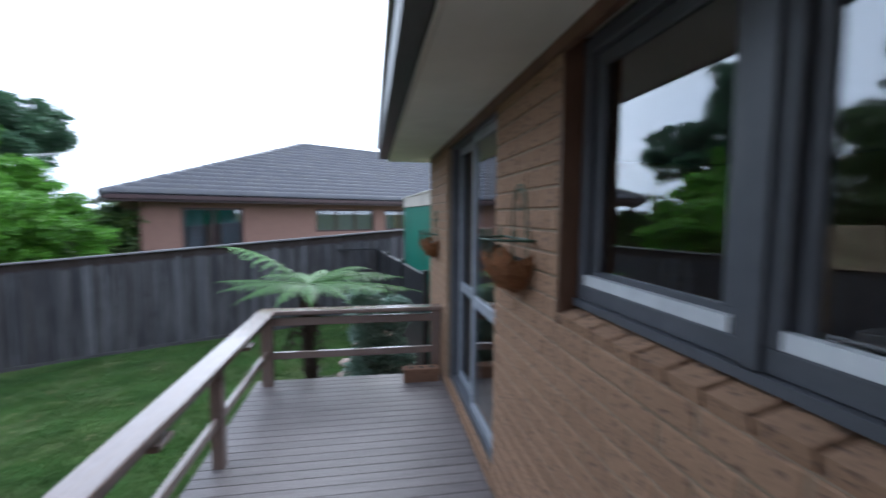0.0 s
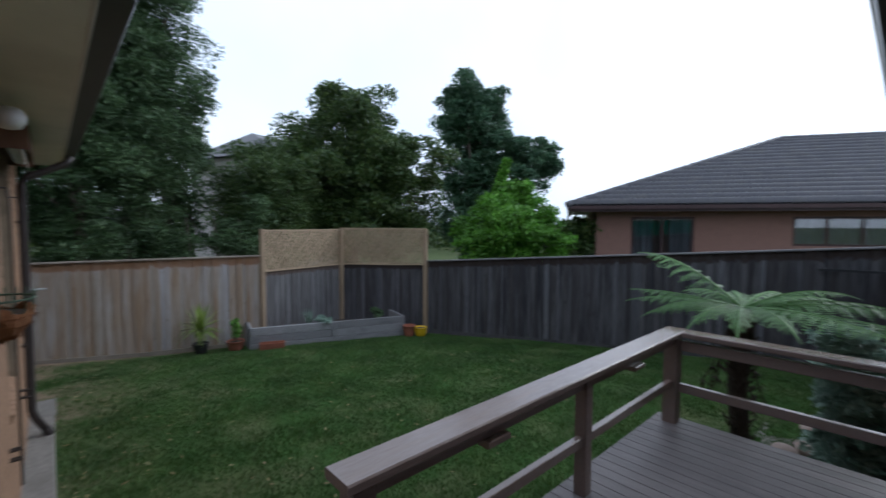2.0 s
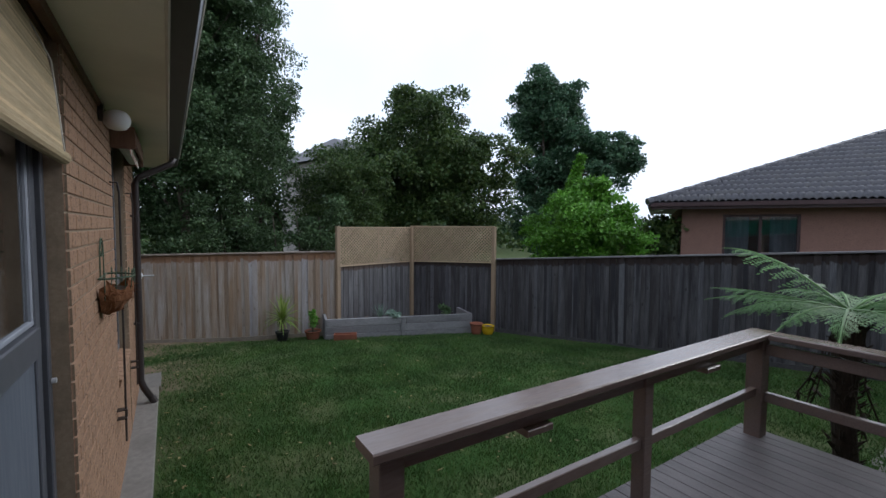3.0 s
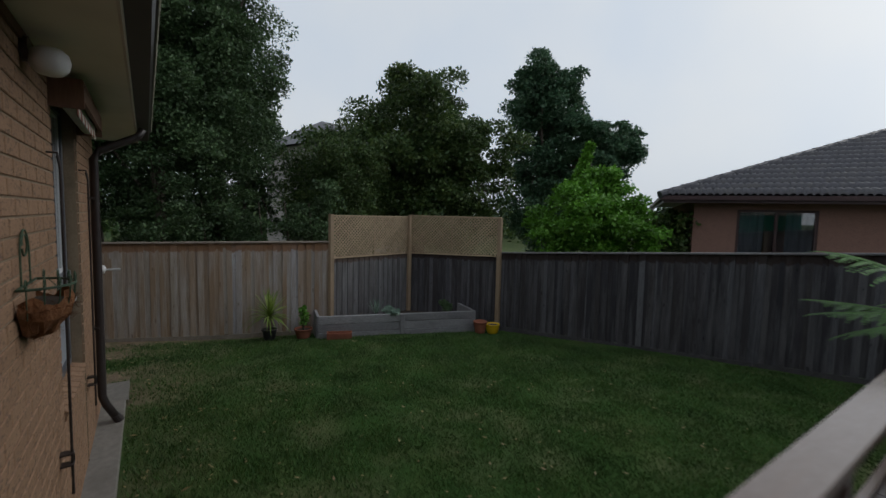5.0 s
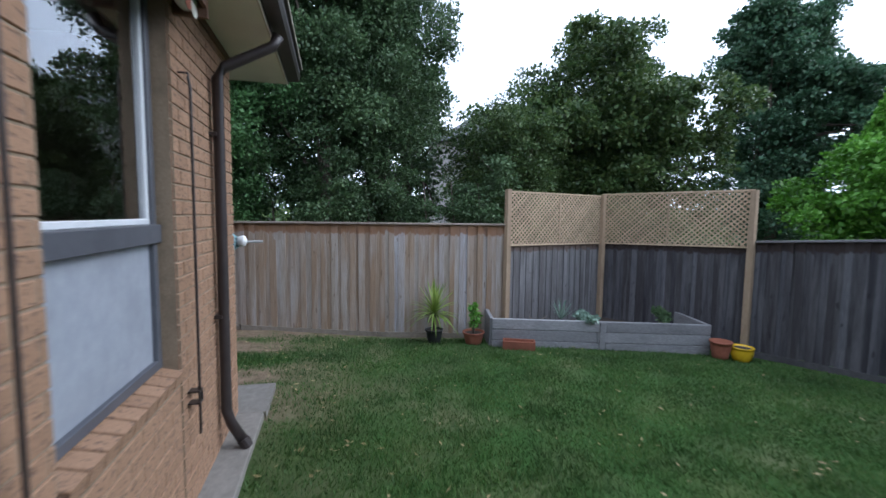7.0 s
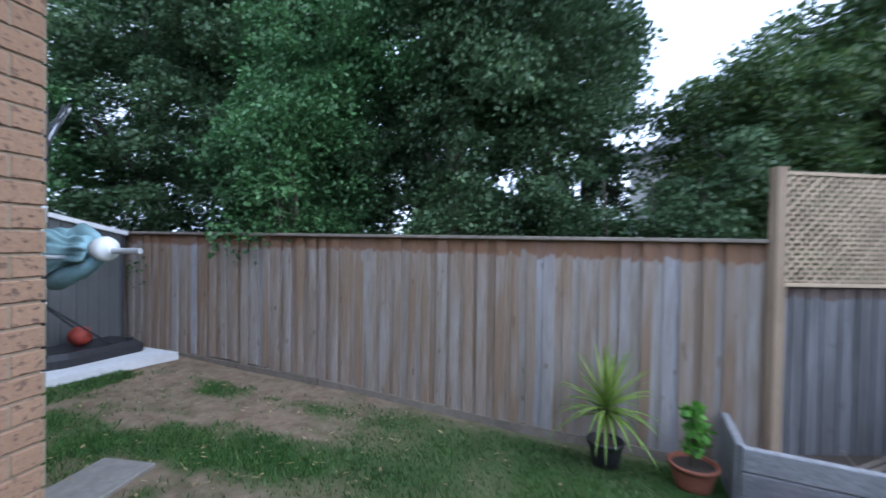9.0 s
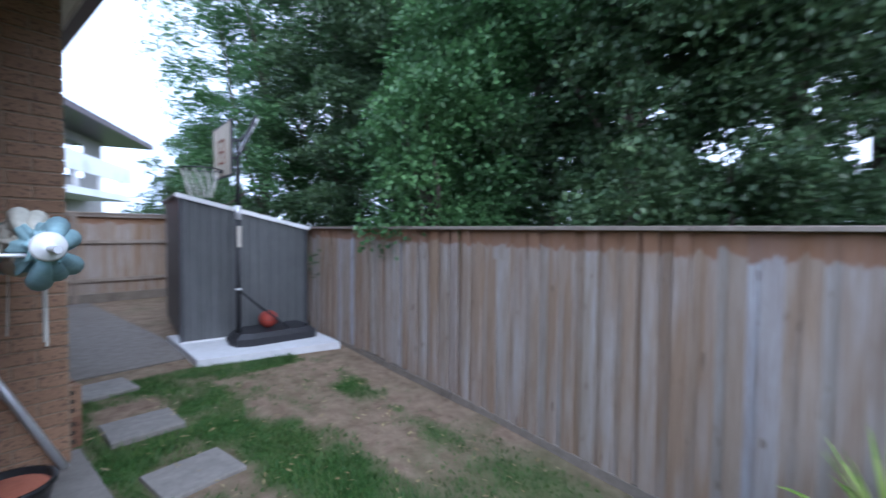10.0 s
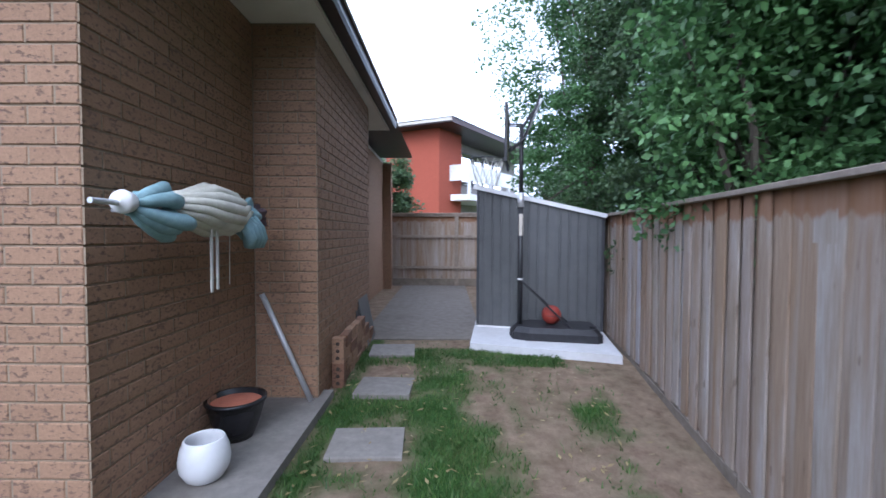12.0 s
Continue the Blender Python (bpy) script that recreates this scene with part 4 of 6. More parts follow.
t = thing("deck_planter", "brown cored block planter on the deck by the wall", "planter", (0.60, 4.15, 0.0))
part("body", Shape().box(-0.17, 0.17, -0.06, 0.06, 0, 0.13, None, 0.006), M_REVEAL, t)
# cores are flat dark discs laid on the solid top
for k in (-0.1, 0, 0.1):
    part("core_hole", Shape().lathe([(0.032, 0.0), (0.032, 0.0015)], 12, (k, 0, 0.1302)), M_SOIL, t)

# ---- fences ----
PALES = {}


def pale_mesh(width, m):
    key = (round(width, 3), m.name)
    if key not in PALES:
        PALES[key] = Shape().box(-width / 2, width / 2, -0.007, 0.007, 0, 1, None, 0.002).mesh("paling", m)
    return PALES[key]


def fence(label, p, q, zb, zt, m, seed, plinth=0.15, cap=True, posts=(), group="paling fences"):
    """Lapped paling fence from p to q, seen from its left side; zb and zt are its bottom and top at both ends."""
    d = q - p
    L = d.length
    ang = math.degrees(math.atan2(d.y, d.x))
    t = thing("paling_fence", label, "fence", (p.x, p.y, 0), group, "", ang)
    rng = random.Random(seed)
    u, i = 0.0, 0

    def lo(s):
        return float(np.interp(s, [k[0] for k in zb], [k[1] for k in zb])) if isinstance(zb[0], tuple) else zb[0] + (zb[1] - zb[0]) * s / L

    def hi(s):
        return zt[0] + (zt[1] - zt[0]) * s / L
    while u < L - 0.03:
        front = i % 2 == 1
        w = rng.choice((0.085, 0.095, 0.105)) if front else rng.choice((0.12, 0.13, 0.14))
        step = (0.072 if front else 0.088) + rng.uniform(-0.012, 0.012)
        o = new("paling", pale_mesh(w, m))
        o.parent = t
        zl = lo(u) + plinth - 0.01 + rng.uniform(-0.025, 0.0) + (-0.03 if front and rng.random() < 0.25 else 0)
        zh = hi(u) - 0.012 - rng.uniform(0, 0.012)
        o.matrix_basis = pose(min(u, L - w / 2), 0.009 if front else -0.007, zl, rng.uniform(-0.35, 0.35), rng.uniform(-0.35, 0.35), 0) @ Matrix.Diagonal((1, 1, zh - zl, 1))
        u += step
        i += 1
    seg = max(1, round(L / 2.15))
    for k in range(seg):
        s0, s1 = L * k / seg + 0.003, L * (k + 1) / seg - 0.003
        if plinth:
            b = Shape().box(0, s1 - s0, -0.014, 0.014, 0, plinth, None, 0.003)
            part("plinth_board", b, M_PLINTH_DARK if m is M_PALE_DARK else M_PLINTH, t).matrix_basis = pose(s0, 0.004, lo(s0) - 0.02, 0, -math.degrees(math.atan2(lo(s1) - lo(s0), s1 - s0)), 0)
        if cap:
            b = Shape().box(0, s1 - s0, -0.05, 0.06, 0, 0.032, None, 0.004)
            part("capping", b, M_CAP_GREY if m is M_PALE_DARK else M_CAP, t, "flat timber capping").matrix_basis = pose(s0, 0, hi(s0) - 0.03, 0, -math.degrees(math.atan2(hi(s1) - hi(s0), s1 - s0)), 0)
    for z in (0.25, 0.8):
        part("rail", Shape().box(0, L, -0.055, -0.018, 0, 0.07), M_PLINTH, t).matrix_basis = pose(0, 0, lo(0) + z, 0, -math.degrees(math.atan2(lo(L) - lo(0), L)), 0)
    for s in posts:
        part("post", Shape().box(s - 0.045, s + 0.045, -0.15, -0.056, lo(s) - 0.1, hi(s) - 0.02), M_PLINTH, t)
    return t


fence("weathered grey-brown timber paling fence with flat capping", FENCE_A[1], FENCE_A[0], ((0.0, -1.19), (2.15, -1.11), (4.2, -0.96), (5.7, -0.87), (12.9, -0.84)), (0.825, 0.835), M_PALE, 1, posts=(2.4, 4.8, 7.2, 9.6, 12.0))
fence("low paling fence section below a lattice panel", LAT_C, LAT_L, (-1.22, -1.19), (0.48, 0.51), M_PALE_GREY, 2, cap=False)
fence("dark weathered paling fence section below a lattice panel", LAT_R, LAT_C, (-1.25, -1.22), (0.56, 0.48), M_PALE_DARK, 3, cap=False)
fence("dark weathered timber paling fence with flat capping", FENCE_B_END, LAT_R, (-0.68, -1.25), (1.30, 0.615), M_PALE_DARK, 4, posts=(2.4, 4.8, 7.2))


def back_fence():
    """The boundary at the far end, seen from its rail side."""
    p, q = Vector((-6.0, -8.75, 0)), Vector((-10.9, -8.62, 0))
    d = q - p
    L = d.length
    t = thing("paling_fence", "brown timber paling fence showing rails and posts", "fence", (p.x, p.y, 0), "paling fences", "", math.degrees(math.atan2(d.y, d.x)))
    rng = random.Random(8)
    u = 0.0
    while u < L:
        o = new("paling", pale_mesh(0.10, M_PALE))
        o.parent = t
        o.matrix_basis = pose(u, 0.03 if int(u / 0.09) % 2 else 0.045, -0.8, 0, 0, 0) @ Matrix.Diagonal((1, 1, 1.86 - rng.uniform(0, 0.02), 1))
        u += 0.088
    for z in (-0.35, 0.45, 1.0):
        part("rail", Shape().box(0, L, -0.03, 0.014, z, z + 0.075, None, 0.004), M_CAP, t)
    part("capping", Shape().box(0, L, -0.05, 0.07, 1.07, 1.10, None, 0.004), M_CAP, t)
    for s in (0.6, 2.4, 4.2):
        part("post", Shape().box(s - 0.05, s + 0.05, -0.075, -0.031, -0.85, 1.06, None, 0.004), M_CAP, t)
    part("plinth_board", Shape().box(0, L, -0.02, 0.012, -0.82, -0.6), M_PLINTH, t)


back_fence()


def lattice(p, q, zb, zt, label):
    d = q - p
    L = d.length
    t = thing("trellis", label, "lattice", (p.x, p.y, 0), "lattice panels", "", math.degrees(math.atan2(d.y, d.x)))

    def lo(s):
        return zb[0] + (zb[1] - zb[0]) * s / L
    H = zt - min(zb)
    z_min = min(zb)
    sp, w, tilt = 0.088, 0.024, math.tan(radians(42))
    for sgn, y in ((1, 0.028), (-1, 0.034)):
        k = -int(L / sp) - 3
        while k * sp < L + H / tilt + L:
            u0 = k * sp
            pts = []
            n = 40
            for i in range(n + 1):
                z = z_min + H * i / n
                uu = u0 + (z - z_min) / tilt if sgn > 0 else u0 - (z - z_min) / tilt
                if 0.01 <= uu <= L - 0.01 and lo(uu) <= z <= zt:
                    pts.append((uu, z))
            k += 1
            if len(pts) < 3:
                continue
            (a, za), (b, zc) = pts[0], pts[-1]
            ln = math.hypot(b - a, zc - za)
            s = Shape().box(0, ln, -0.0025, 0.0025, -w / 2, w / 2)
            part("slat", s, M_LATTICE, t).matrix_basis = pose(a, y, za, 0, -math.degrees(math.atan2(zc - za, b - a)), 0)
    ang = -math.degrees(math.atan2(zb[1] - zb[0], L))
    part("top_frame", Shape().box(0, L, 0.02, 0.045, zt - 0.01, zt + 0.02, None, 0.003), M_LATTICE, t)
    part("bottom_frame", Shape().box(0, L, 0.02, 0.045, -0.015, 0.015, None, 0.003), M_LATTICE, t).matrix_basis = pose(0, 0, zb[0], 0, ang, 0)
    part("mid_frame", Shape().box(L / 2 - 0.014, L / 2 + 0.014, 0.037, 0.047, lo(L / 2), zt - 0.01), M_LATTICE, t)
    return t


lattice(LAT_C, LAT_L, (0.435, 0.462), 1.36, "pale diagonal timber lattice panel above the fence")
lattice(LAT_R, LAT_C, (0.515, 0.435), 1.395, "pale diagonal timber lattice panel in shade")
for p, zb, off in ((LAT_L, -1.2, (0.06, 0.03)), (LAT_C, -1.2, (0.09, -0.05)), (LAT_R, -1.26, (0.03, -0.07))):
    t = thing("timber_post", "square tan treated-pine post carrying lattice", "post", (p.x + off[0], p.y + off[1], zb), "lattice posts", "", 15)
    part("post", Shape().box(-0.045, 0.045, -0.045, 0.045, 0, 1.40 - zb, None, 0.006), M_PINE, t)
# concrete mowing strips at the fence feet
d = (FENCE_A[0] - FENCE_A[1]).normalized()
t = setting("edging", Shape().box(0.2, 5.9, 0.03, 0.15, -0.06, 0.012, None, 0.01), M_SLABSIDE, "grey concrete mowing strip along the fence", "edging")
t.matrix_basis = pose(-9.27, 4.16, -1.20, 0, -3.25, math.degrees(math.atan2(d.y, d.x)))
t = setting("edging_side", Shape().box(5.93, 7.1, 0.03, 0.14, -0.06, 0.012, None, 0.01), M_SLABSIDE, "grey concrete mowing strip along the fence", "edging")
t.matrix_basis = pose(-9.27, 4.16, -0.862, 0, 0, math.degrees(math.atan2(d.y, d.x)))
d = LAT_R - FENCE_B_END
t = setting("edging_b", Shape().box(0.3, d.length - 0.1, 0.05, 0.17, -0.1, 0.01, None, 0.01), M_SLABSIDE, "grey concrete strip along the dark fence", "edging")
t.matrix_basis = pose(FENCE_B_END.x, FENCE_B_END.y, -0.67, 0, 3.40, math.degrees(math.atan2(d.y, d.x)))

# ---- raised bed and pots ----
BED_A, BED_B = Vector((-8.62, 3.71, 0)), Vector((-7.84, 7.03, 0))


def raised_bed():
    d = BED_B - BED_A
    L = d.length
    t = thing("raised_garden_bed", "grey timber sleeper garden bed below the lattice", "garden bed", (BED_A.x, BED_A.y, -1.06))
    t.matrix_basis = pose(BED_A.x, BED_A.y, -1.06, 0, 1.4, math.degrees(math.atan2(d.y, d.x)))
    for k in range(3):
        split = L * (0.48 if k % 2 else 0.52)
        for a, b in ((0, split - 0.004), (split + 0.004, L)):
            part("sleeper", Shape().box(a, b, -0.03, 0.03, -0.05 + 0.168 * k, 0.112 + 0.168 * k, None, 0.008), M_SLEEPER, t)
    part("stake", Shape().box(L * 0.5 - 0.04, L * 0.5 + 0.04, -0.055, -0.031, -0.05, 0.43), M_SLEEPER, t)
    part("end_sleeper", Shape().box(-0.03, 0.03, 0.035, 0.68, -0.05, 0.44, None, 0.008), M_SLEEPER, t)
    part("end_sleeper", Shape().box(L - 0.03, L + 0.03, 0.035, 0.95, -0.05, 0.44, None, 0.008), M_SLEEPER, t)
    part("soil", Shape().quad((0.031, 0.03, 0.24), (L - 0.031, 0.03, 0.24), (L - 0.031, 0.98, 0.12), (2.48, 2.12, 0.04), (0.28, 0.72, 0.14), (0.031, 0.66, 0.16)), M_SOIL, t, "dark garden soil")


raised_bed()


def blade_leaf(s, base, az, length, width, rise, droop, n=6):
    """One strap leaf arching out from base."""
    base = Vector(base)
    out = Vector((math.cos(az), math.sin(az), 0))
    side = Vector((-out.y, out.x, 0))
    rows = []
    for i in range(n + 1):
        f = i / n
        c = base + out * (length * f * math.cos(rise) * (1 - 0.15 * f)) + Vector((0, 0, length * (f * math.sin(rise) - droop * f * f)))
        w = width * (1 - f) ** 0.6 * (0.6 + 0.4 * min(1, f * 4))
        rows.append((c - side * w + Vector((0, 0, w * 0.5)), c, c + side * w + Vector((0, 0, w * 0.5))))
    for a, b in zip(rows, rows[1:]):
        s.quad(a[0], a[1], b[1], b[0])
        s.quad(a[1], a[2], b[2], b[1])


def pot_profile(r, h, th=0.015, lip=0.02, belly=0.0, foot=0.7):
    out = [(r * foot, 0)] + [(r * (foot + (1 - foot) * f + belly * math.sin(math.pi * f)), h * f) for f in (0.25, 0.5, 0.75)]
    return out + [(r, h - lip), (r + 0.008, h - lip), (r + 0.008, h), (r - th, h), (r - th, h * 0.8), (0.01, h * 0.8)]


def strap_plant(at, pot_mat, pot_r, pot_h, stem, leaf_n, leaf_len, leaf_mat_, label, category, seed):
    t = thing("potted_plant", label, category, at, "pots by the fence")
    part("pot", Shape().lathe(pot_profile(pot_r, pot_h), 24), pot_mat, t, "", True)
    part("soil", Shape().lathe([(pot_r - 0.016, pot_h * 0.80), (pot_r - 0.02, pot_h * 0.86)], 20), M_SOIL, t)
    part("stem", Shape().tube([(0, 0, pot_h * 0.8), (0.01, 0.0, pot_h + stem * 0.5), (0.0, 0.01, pot_h + stem)], [0.022, 0.02, 0.016], 8), M_BARK, t)
    rng = random.Random(seed)
    for i in range(leaf_n):
        s = Shape()
        f = i / leaf_n
        blade_leaf(s, (0, 0, pot_h + stem * (0.65 + 0.4 * f)), i * 2.4 + rng.uniform(-0.3, 0.3), leaf_len * rng.uniform(0.75, 1.1), 0.021, 0.1 + 1.25 * f + rng.uniform(-0.2, 0.2), 0.45 * (1 - f) + 0.1)
        part("leaf", s, leaf_mat_, t)
    return t


strap_plant((-9.04, 2.90, ground_z(-9.04, 2.90)), M_BLACK, 0.14, 0.22, 0.30, 76, 0.60, L_YUCCA, "yellow-green yucca in a black plastic pot", "potted plant", 4)
strap_plant((-8.86, 3.50, ground_z(-8.86, 3.50)), M_TERRA, 0.17, 0.20, 0.18, 0, 0.2, L_LIME, "leafy shrub in a wide terracotta pot", "potted plant", 5)


def leaf_cloud(name, clumps, per, size, material, parent, seed, flat=0.9):
    """Leaves: folded quads strewn round clump centres (x, y, z, radius)."""
    rng = np.random.default_rng(seed)
    c = np.array(clumps)
    idx = rng.integers(0, len(c), int(per * len(c)))
    d = rng.normal(size=(len(idx), 3))
    d /= np.linalg.norm(d, axis=1)[:, None]
    d[:, 2] = np.where((d[:, 2] < 0) & (rng.uniform(0, 1, len(idx)) < 0.55), -d[:, 2], d[:, 2]) * 0.72
    rad = rng.uniform(0, 1, len(idx)) ** 0.36
    p = c[idx, :3] + d * (c[idx, 3] * rad)[:, None]
    m = len(p)
    a = rng.normal(size=(m, 3)) + d * 0.6
    a[:, 2] -= 0.35
    a /= np.linalg.norm(a, axis=1)[:, None]
    b = np.cross(a, rng.normal(size=(m, 3)) + np.array([0, 0, flat]))
    b /= np.linalg.norm(b, axis=1)[:, None]
    L = size * rng.uniform(0.6, 1.3, m)[:, None]
    W = L * 0.34
    up = np.cross(a, b) * W * 0.35
    v = np.stack([p, p + a * L * 0.5 + b * W + up, p + a * L, p + a * L * 0.5 - b * W + up], 1).reshape(-1, 3)
    f = np.arange(m * 4).reshape(-1, 4)
    ob = new(name, big_mesh(name, v, f, material))
    ob.parent = parent
    return ob


def shrub(name, at, clumps, per, size, material, label, category, seed, group="", stems=5):
    t = thing(name, label, category, at, group)
    s = Shape()
    rng = random.Random(seed)
    for k in range(stems):
        c = clumps[(k * 3) % len(clumps)]
        s.tube([(rng.uniform(-0.03, 0.03), rng.uniform(-0.03, 0.03), -0.03), (c[0] * 0.5, c[1] * 0.5, c[2] * 0.55), (c[0], c[1], c[2])], [0.014, 0.01, 0.004], 6)
    part("stem", s, M_BARK, t)
    leaf_cloud("foliage", clumps, per, size, material, t, seed)
    return t


shrub("pot_shrub", (-8.86, 3.50, ground_z(-8.86, 3.50) + 0.16), [(0, 0, 0.16, 0.09), (0.03, 0.02, 0.28, 0.07), (-0.04, 0.0, 0.36, 0.06), (0.02, -0.03, 0.44, 0.05)], 45, 0.07, L_LIME, "bright green leafy shrub growing in a terracotta pot", "shrub", 11)


def plain_pot(at, r, h, m, label, belly=0.0, foot=0.7, fill=None, group="pots by the fence"):
    t = thing("plant_pot", label, "pot", at, group)
    part("pot", Shape().lathe(pot_profile(r, h, 0.014, 0.02, belly, foot), 32), m, t, "", True)
    if fill:
        part("filling", Shape().lathe([(r * 0.9, h * 0.8), (r * 0.88, h * 0.88), (r * 0.4, h * 0.91), (0.01, h * 0.92)], 24), fill, t)
    return t


plain_pot((-7.60, 7.00, ground_z(-7.6, 7.0)), 0.15, 0.27, M_TERRA, "tall terracotta pot beside the sleeper bed")
plain_pot((-7.44, 7.22, ground_z(-7.4, 7.2)), 0.15, 0.22, M_YELLOW, "glazed yellow pot beside the fence post", 0.14, 0.65, M_SOIL)
t = thing("planter_trough", "low terracotta trough in front of the sleeper bed", "planter", (-8.38, 4.06, ground_z(-8.38, 4.06)), "pots by the fence", "", 67)
part("trough", Shape().box(-0.24, 0.24, -0.09, -0.07, 0, 0.14, None, 0.004).box(-0.24, 0.24, 0.07, 0.09, 0, 0.14, None, 0.004).box(-0.24, -0.22, -0.07, 0.07, 0, 0.14).box(0.22, 0.24, -0.07, 0.07, 0, 0.14).box(-0.22, 0.22, -0.07, 0.07, 0, 0.1), M_TERRA, t)
# plants of the bed
shrub("sedum_plant", (-8.40, 5.20, -0.86), [(0.05 * i - 0.2, 0.04 * math.sin(i * 2), 0.22 + 0.04 * math.sin(i), 0.09) for i in range(9)], 70, 0.05, L_GREY, "spreading grey-green succulent over the bed edge", "shrub", 21)
shrub("garden_shrub", (-8.40, 6.62, -0.84), [(0.07 * math.cos(i), 0.07 * math.sin(i), 0.12 + 0.03 * i, 0.09) for i in range(6)], 60, 0.06, L_HEDGE, "small dark green shrub in the bed", "shrub", 22)
t = thing("agave_plant", "blue-green spiky plant in the raised bed", "plant", (-9.22, 5.25, -0.88))
for i in range(22):
    s = Shape()
    blade_leaf(s, (0, 0, 0.02), i * 2.4, 0.44, 0.018, 0.65 + 0.035 * i, 0.12)
    part("leaf", s, L_GREY, t)
t = thing("dead_sticks", "bare grey sticks lying over the bed soil", "sticks", (-8.95, 4.55, -0.87))
for a in ((0, 0, 0, 0.05, 0.25, 0.18), (0.05, 0.02, 0.0, -0.02, 0.32, 0.1), (-0.04, 0.1, 0, 0.1, -0.1, 0.2)):
    part("stick", Shape().tube([a[:3], a[3:]], [0.01, 0.005], 6), M_CAP, t)

# ---- side path things ----
t = thing("plant_pot", "white glazed round pot on the concrete path", "pot", (-6.80, 0.02, -0.795), "pots on the path")
part("pot", Shape().lathe([(0.075, 0.0), (0.10, 0.02), (0.128, 0.07), (0.134, 0.12), (0.125, 0.18), (0.106, 0.228), (0.100, 0.235), (0.094, 0.23), (0.11, 0.18), (0.12, 0.12), (0.09, 0.04), (0.01, 0.03)], 36), M_GLAZE_W, t, "", True)
plain_pot((-6.74, -0.46, -0.79), 0.185, 0.27, M_GLAZE_B, "black glazed bowl pot filled with clay granules", 0.06, 0.55, M_CLAY, "pots on the path")
t = thing("metal_tube", "silver metal tube leaning in the brick corner", "tube", (-7.05, -1.06, -0.78))
part("tube", Shape().tube([(0, 0, 0), (0.40, -0.025, 0.86)], 0.022, 14), M_STEEL, t, "", True)


def umbrella():
    t = thing("patio_umbrella", "folded teal and cream patio umbrella hung on wall", "umbrella", (-6.78, -0.07, 0.695))
    part("pole", Shape().tube([(0, 0.79, 0.005), (0, -0.75, -0.02)], 0.012, 12), M_STEEL, t)
    part("finial", Shape().lathe([(0.036, -0.03), (0.048, 0.0), (0.052, 0.025), (0.044, 0.044), (0.026, 0.048), (0.024, 0.056), (0.008, 0.058)], 18), M_WHITE, t, "white plastic end cap", True).matrix_basis = pose(0, 0.60, 0.01, -90, 0, 0)

    def cloth(name, y0, y1, r0, r1, folds, m, lab, seed, sag=0.0):
        s = Shape()
        n, k = 14, 72
        rng = random.Random(seed)
        ph = [rng.uniform(0, 6.28) for _ in range(4)]
        for i in range(n + 1):
            f = i / n
            y = y0 + (y1 - y0) * f
            r = r0 + (r1 - r0) * f + 0.012 * math.sin(f * 9 + ph[0])
            for j in range(k):
                a = 2 * math.pi * j / k
                rr = r * (1 + 0.17 * math.sin(folds * a + ph[1] + 2.4 * f) + 0.08 * math.sin((folds * 2 + 1) * a + ph[2] - 3 * f))
                s.v.append((rr * math.cos(a) * 0.85, y + 0.015 * math.sin(3 * a + ph[3]), rr * math.sin(a) - sag * f * (0.5 - 0.5 * math.sin(a))))
        for i in range(n):
            for j in range(k):
                q = i * k
                s.f.append((q + j, q + (j + 1) % k, q + k + (j + 1) % k, q + k + j))
        s.f.append(tuple(range(k - 1, -1, -1)))
        s.f.append(tuple(n * k + j for j in range(k)))
        part(name, s, m, t, lab, True)
    cloth("canopy_tip", 0.56, 0.34, 0.045, 0.085, 7, M_TEAL, "teal canvas tip", 1, 0.03)
    cloth("canopy_middle", 0.345, -0.22, 0.06, 0.085, 6, M_CANVAS, "bunched cream canvas", 2)
    cloth("canopy_band", -0.02, -0.34, 0.07, 0.095, 7, M_CANVAS, "bunched cream canvas", 3)
    cloth("canopy_edge", -0.30, -0.52, 0.08, 0.10, 6, M_TEAL, "teal canvas edge", 4, 0.06)
    cloth("canopy_lining", -0.40, -0.66, 0.06, 0.075, 5, M_DUSK, "dark plum canvas lining", 5)
    rng = random.Random(2)
    # petals of the tip, fanned round the end cap
    for i, d in enumerate((120, 165, 214, 240, 268)):
        a = radians(d + rng.uniform(-6, 6))
        y = 0.33 + rng.uniform(-0.04, 0.06)
        r1 = rng.uniform(0.10, 0.14) * (0.62 if d < 180 else 1.0)
        c, d = math.cos(a), math.sin(a)
        part("fold", Shape().tube([(0.03 * c, 0.58, 0.03 * d), (0.06 * c, 0.52, 0.065 * d), (0.09 * c, 0.44, 0.10 * d), (r1 * c, y + 0.04, r1 * d), (r1 * 1.03 * c, y, r1 * 1.05 * d), (r1 * 1.02 * c, y - 0.018, r1 * 1.05 * d)], [0.015, 0.028, 0.038, 0.042, 0.034, 0.008], 12), M_TEAL, t, "", True)
    # cream folds bunched along the middle
    for i in range(8):
        a = radians(60 + 27 * i)
        k = rng.uniform(0.85, 1.2)
        part("fold", Shape().tube([(0.05 * math.cos(a), 0.38, 0.06 * math.sin(a)), (0.085 * math.cos(a + 0.2), 0.17, 0.085 * math.sin(a + 0.2)), (0.105 * k * math.cos(a + 0.45), 0.0, 0.105 * k * math.sin(a + 0.45)), (0.115 * math.cos(a + 0.6), -0.2, 0.11 * math.sin(a + 0.6)), (0.07 * math.cos(a), -0.42, 0.08 * math.sin(a))], [0.012, 0.026, 0.040, 0.036, 0.012], 10), M_CANVAS, t, "", True)
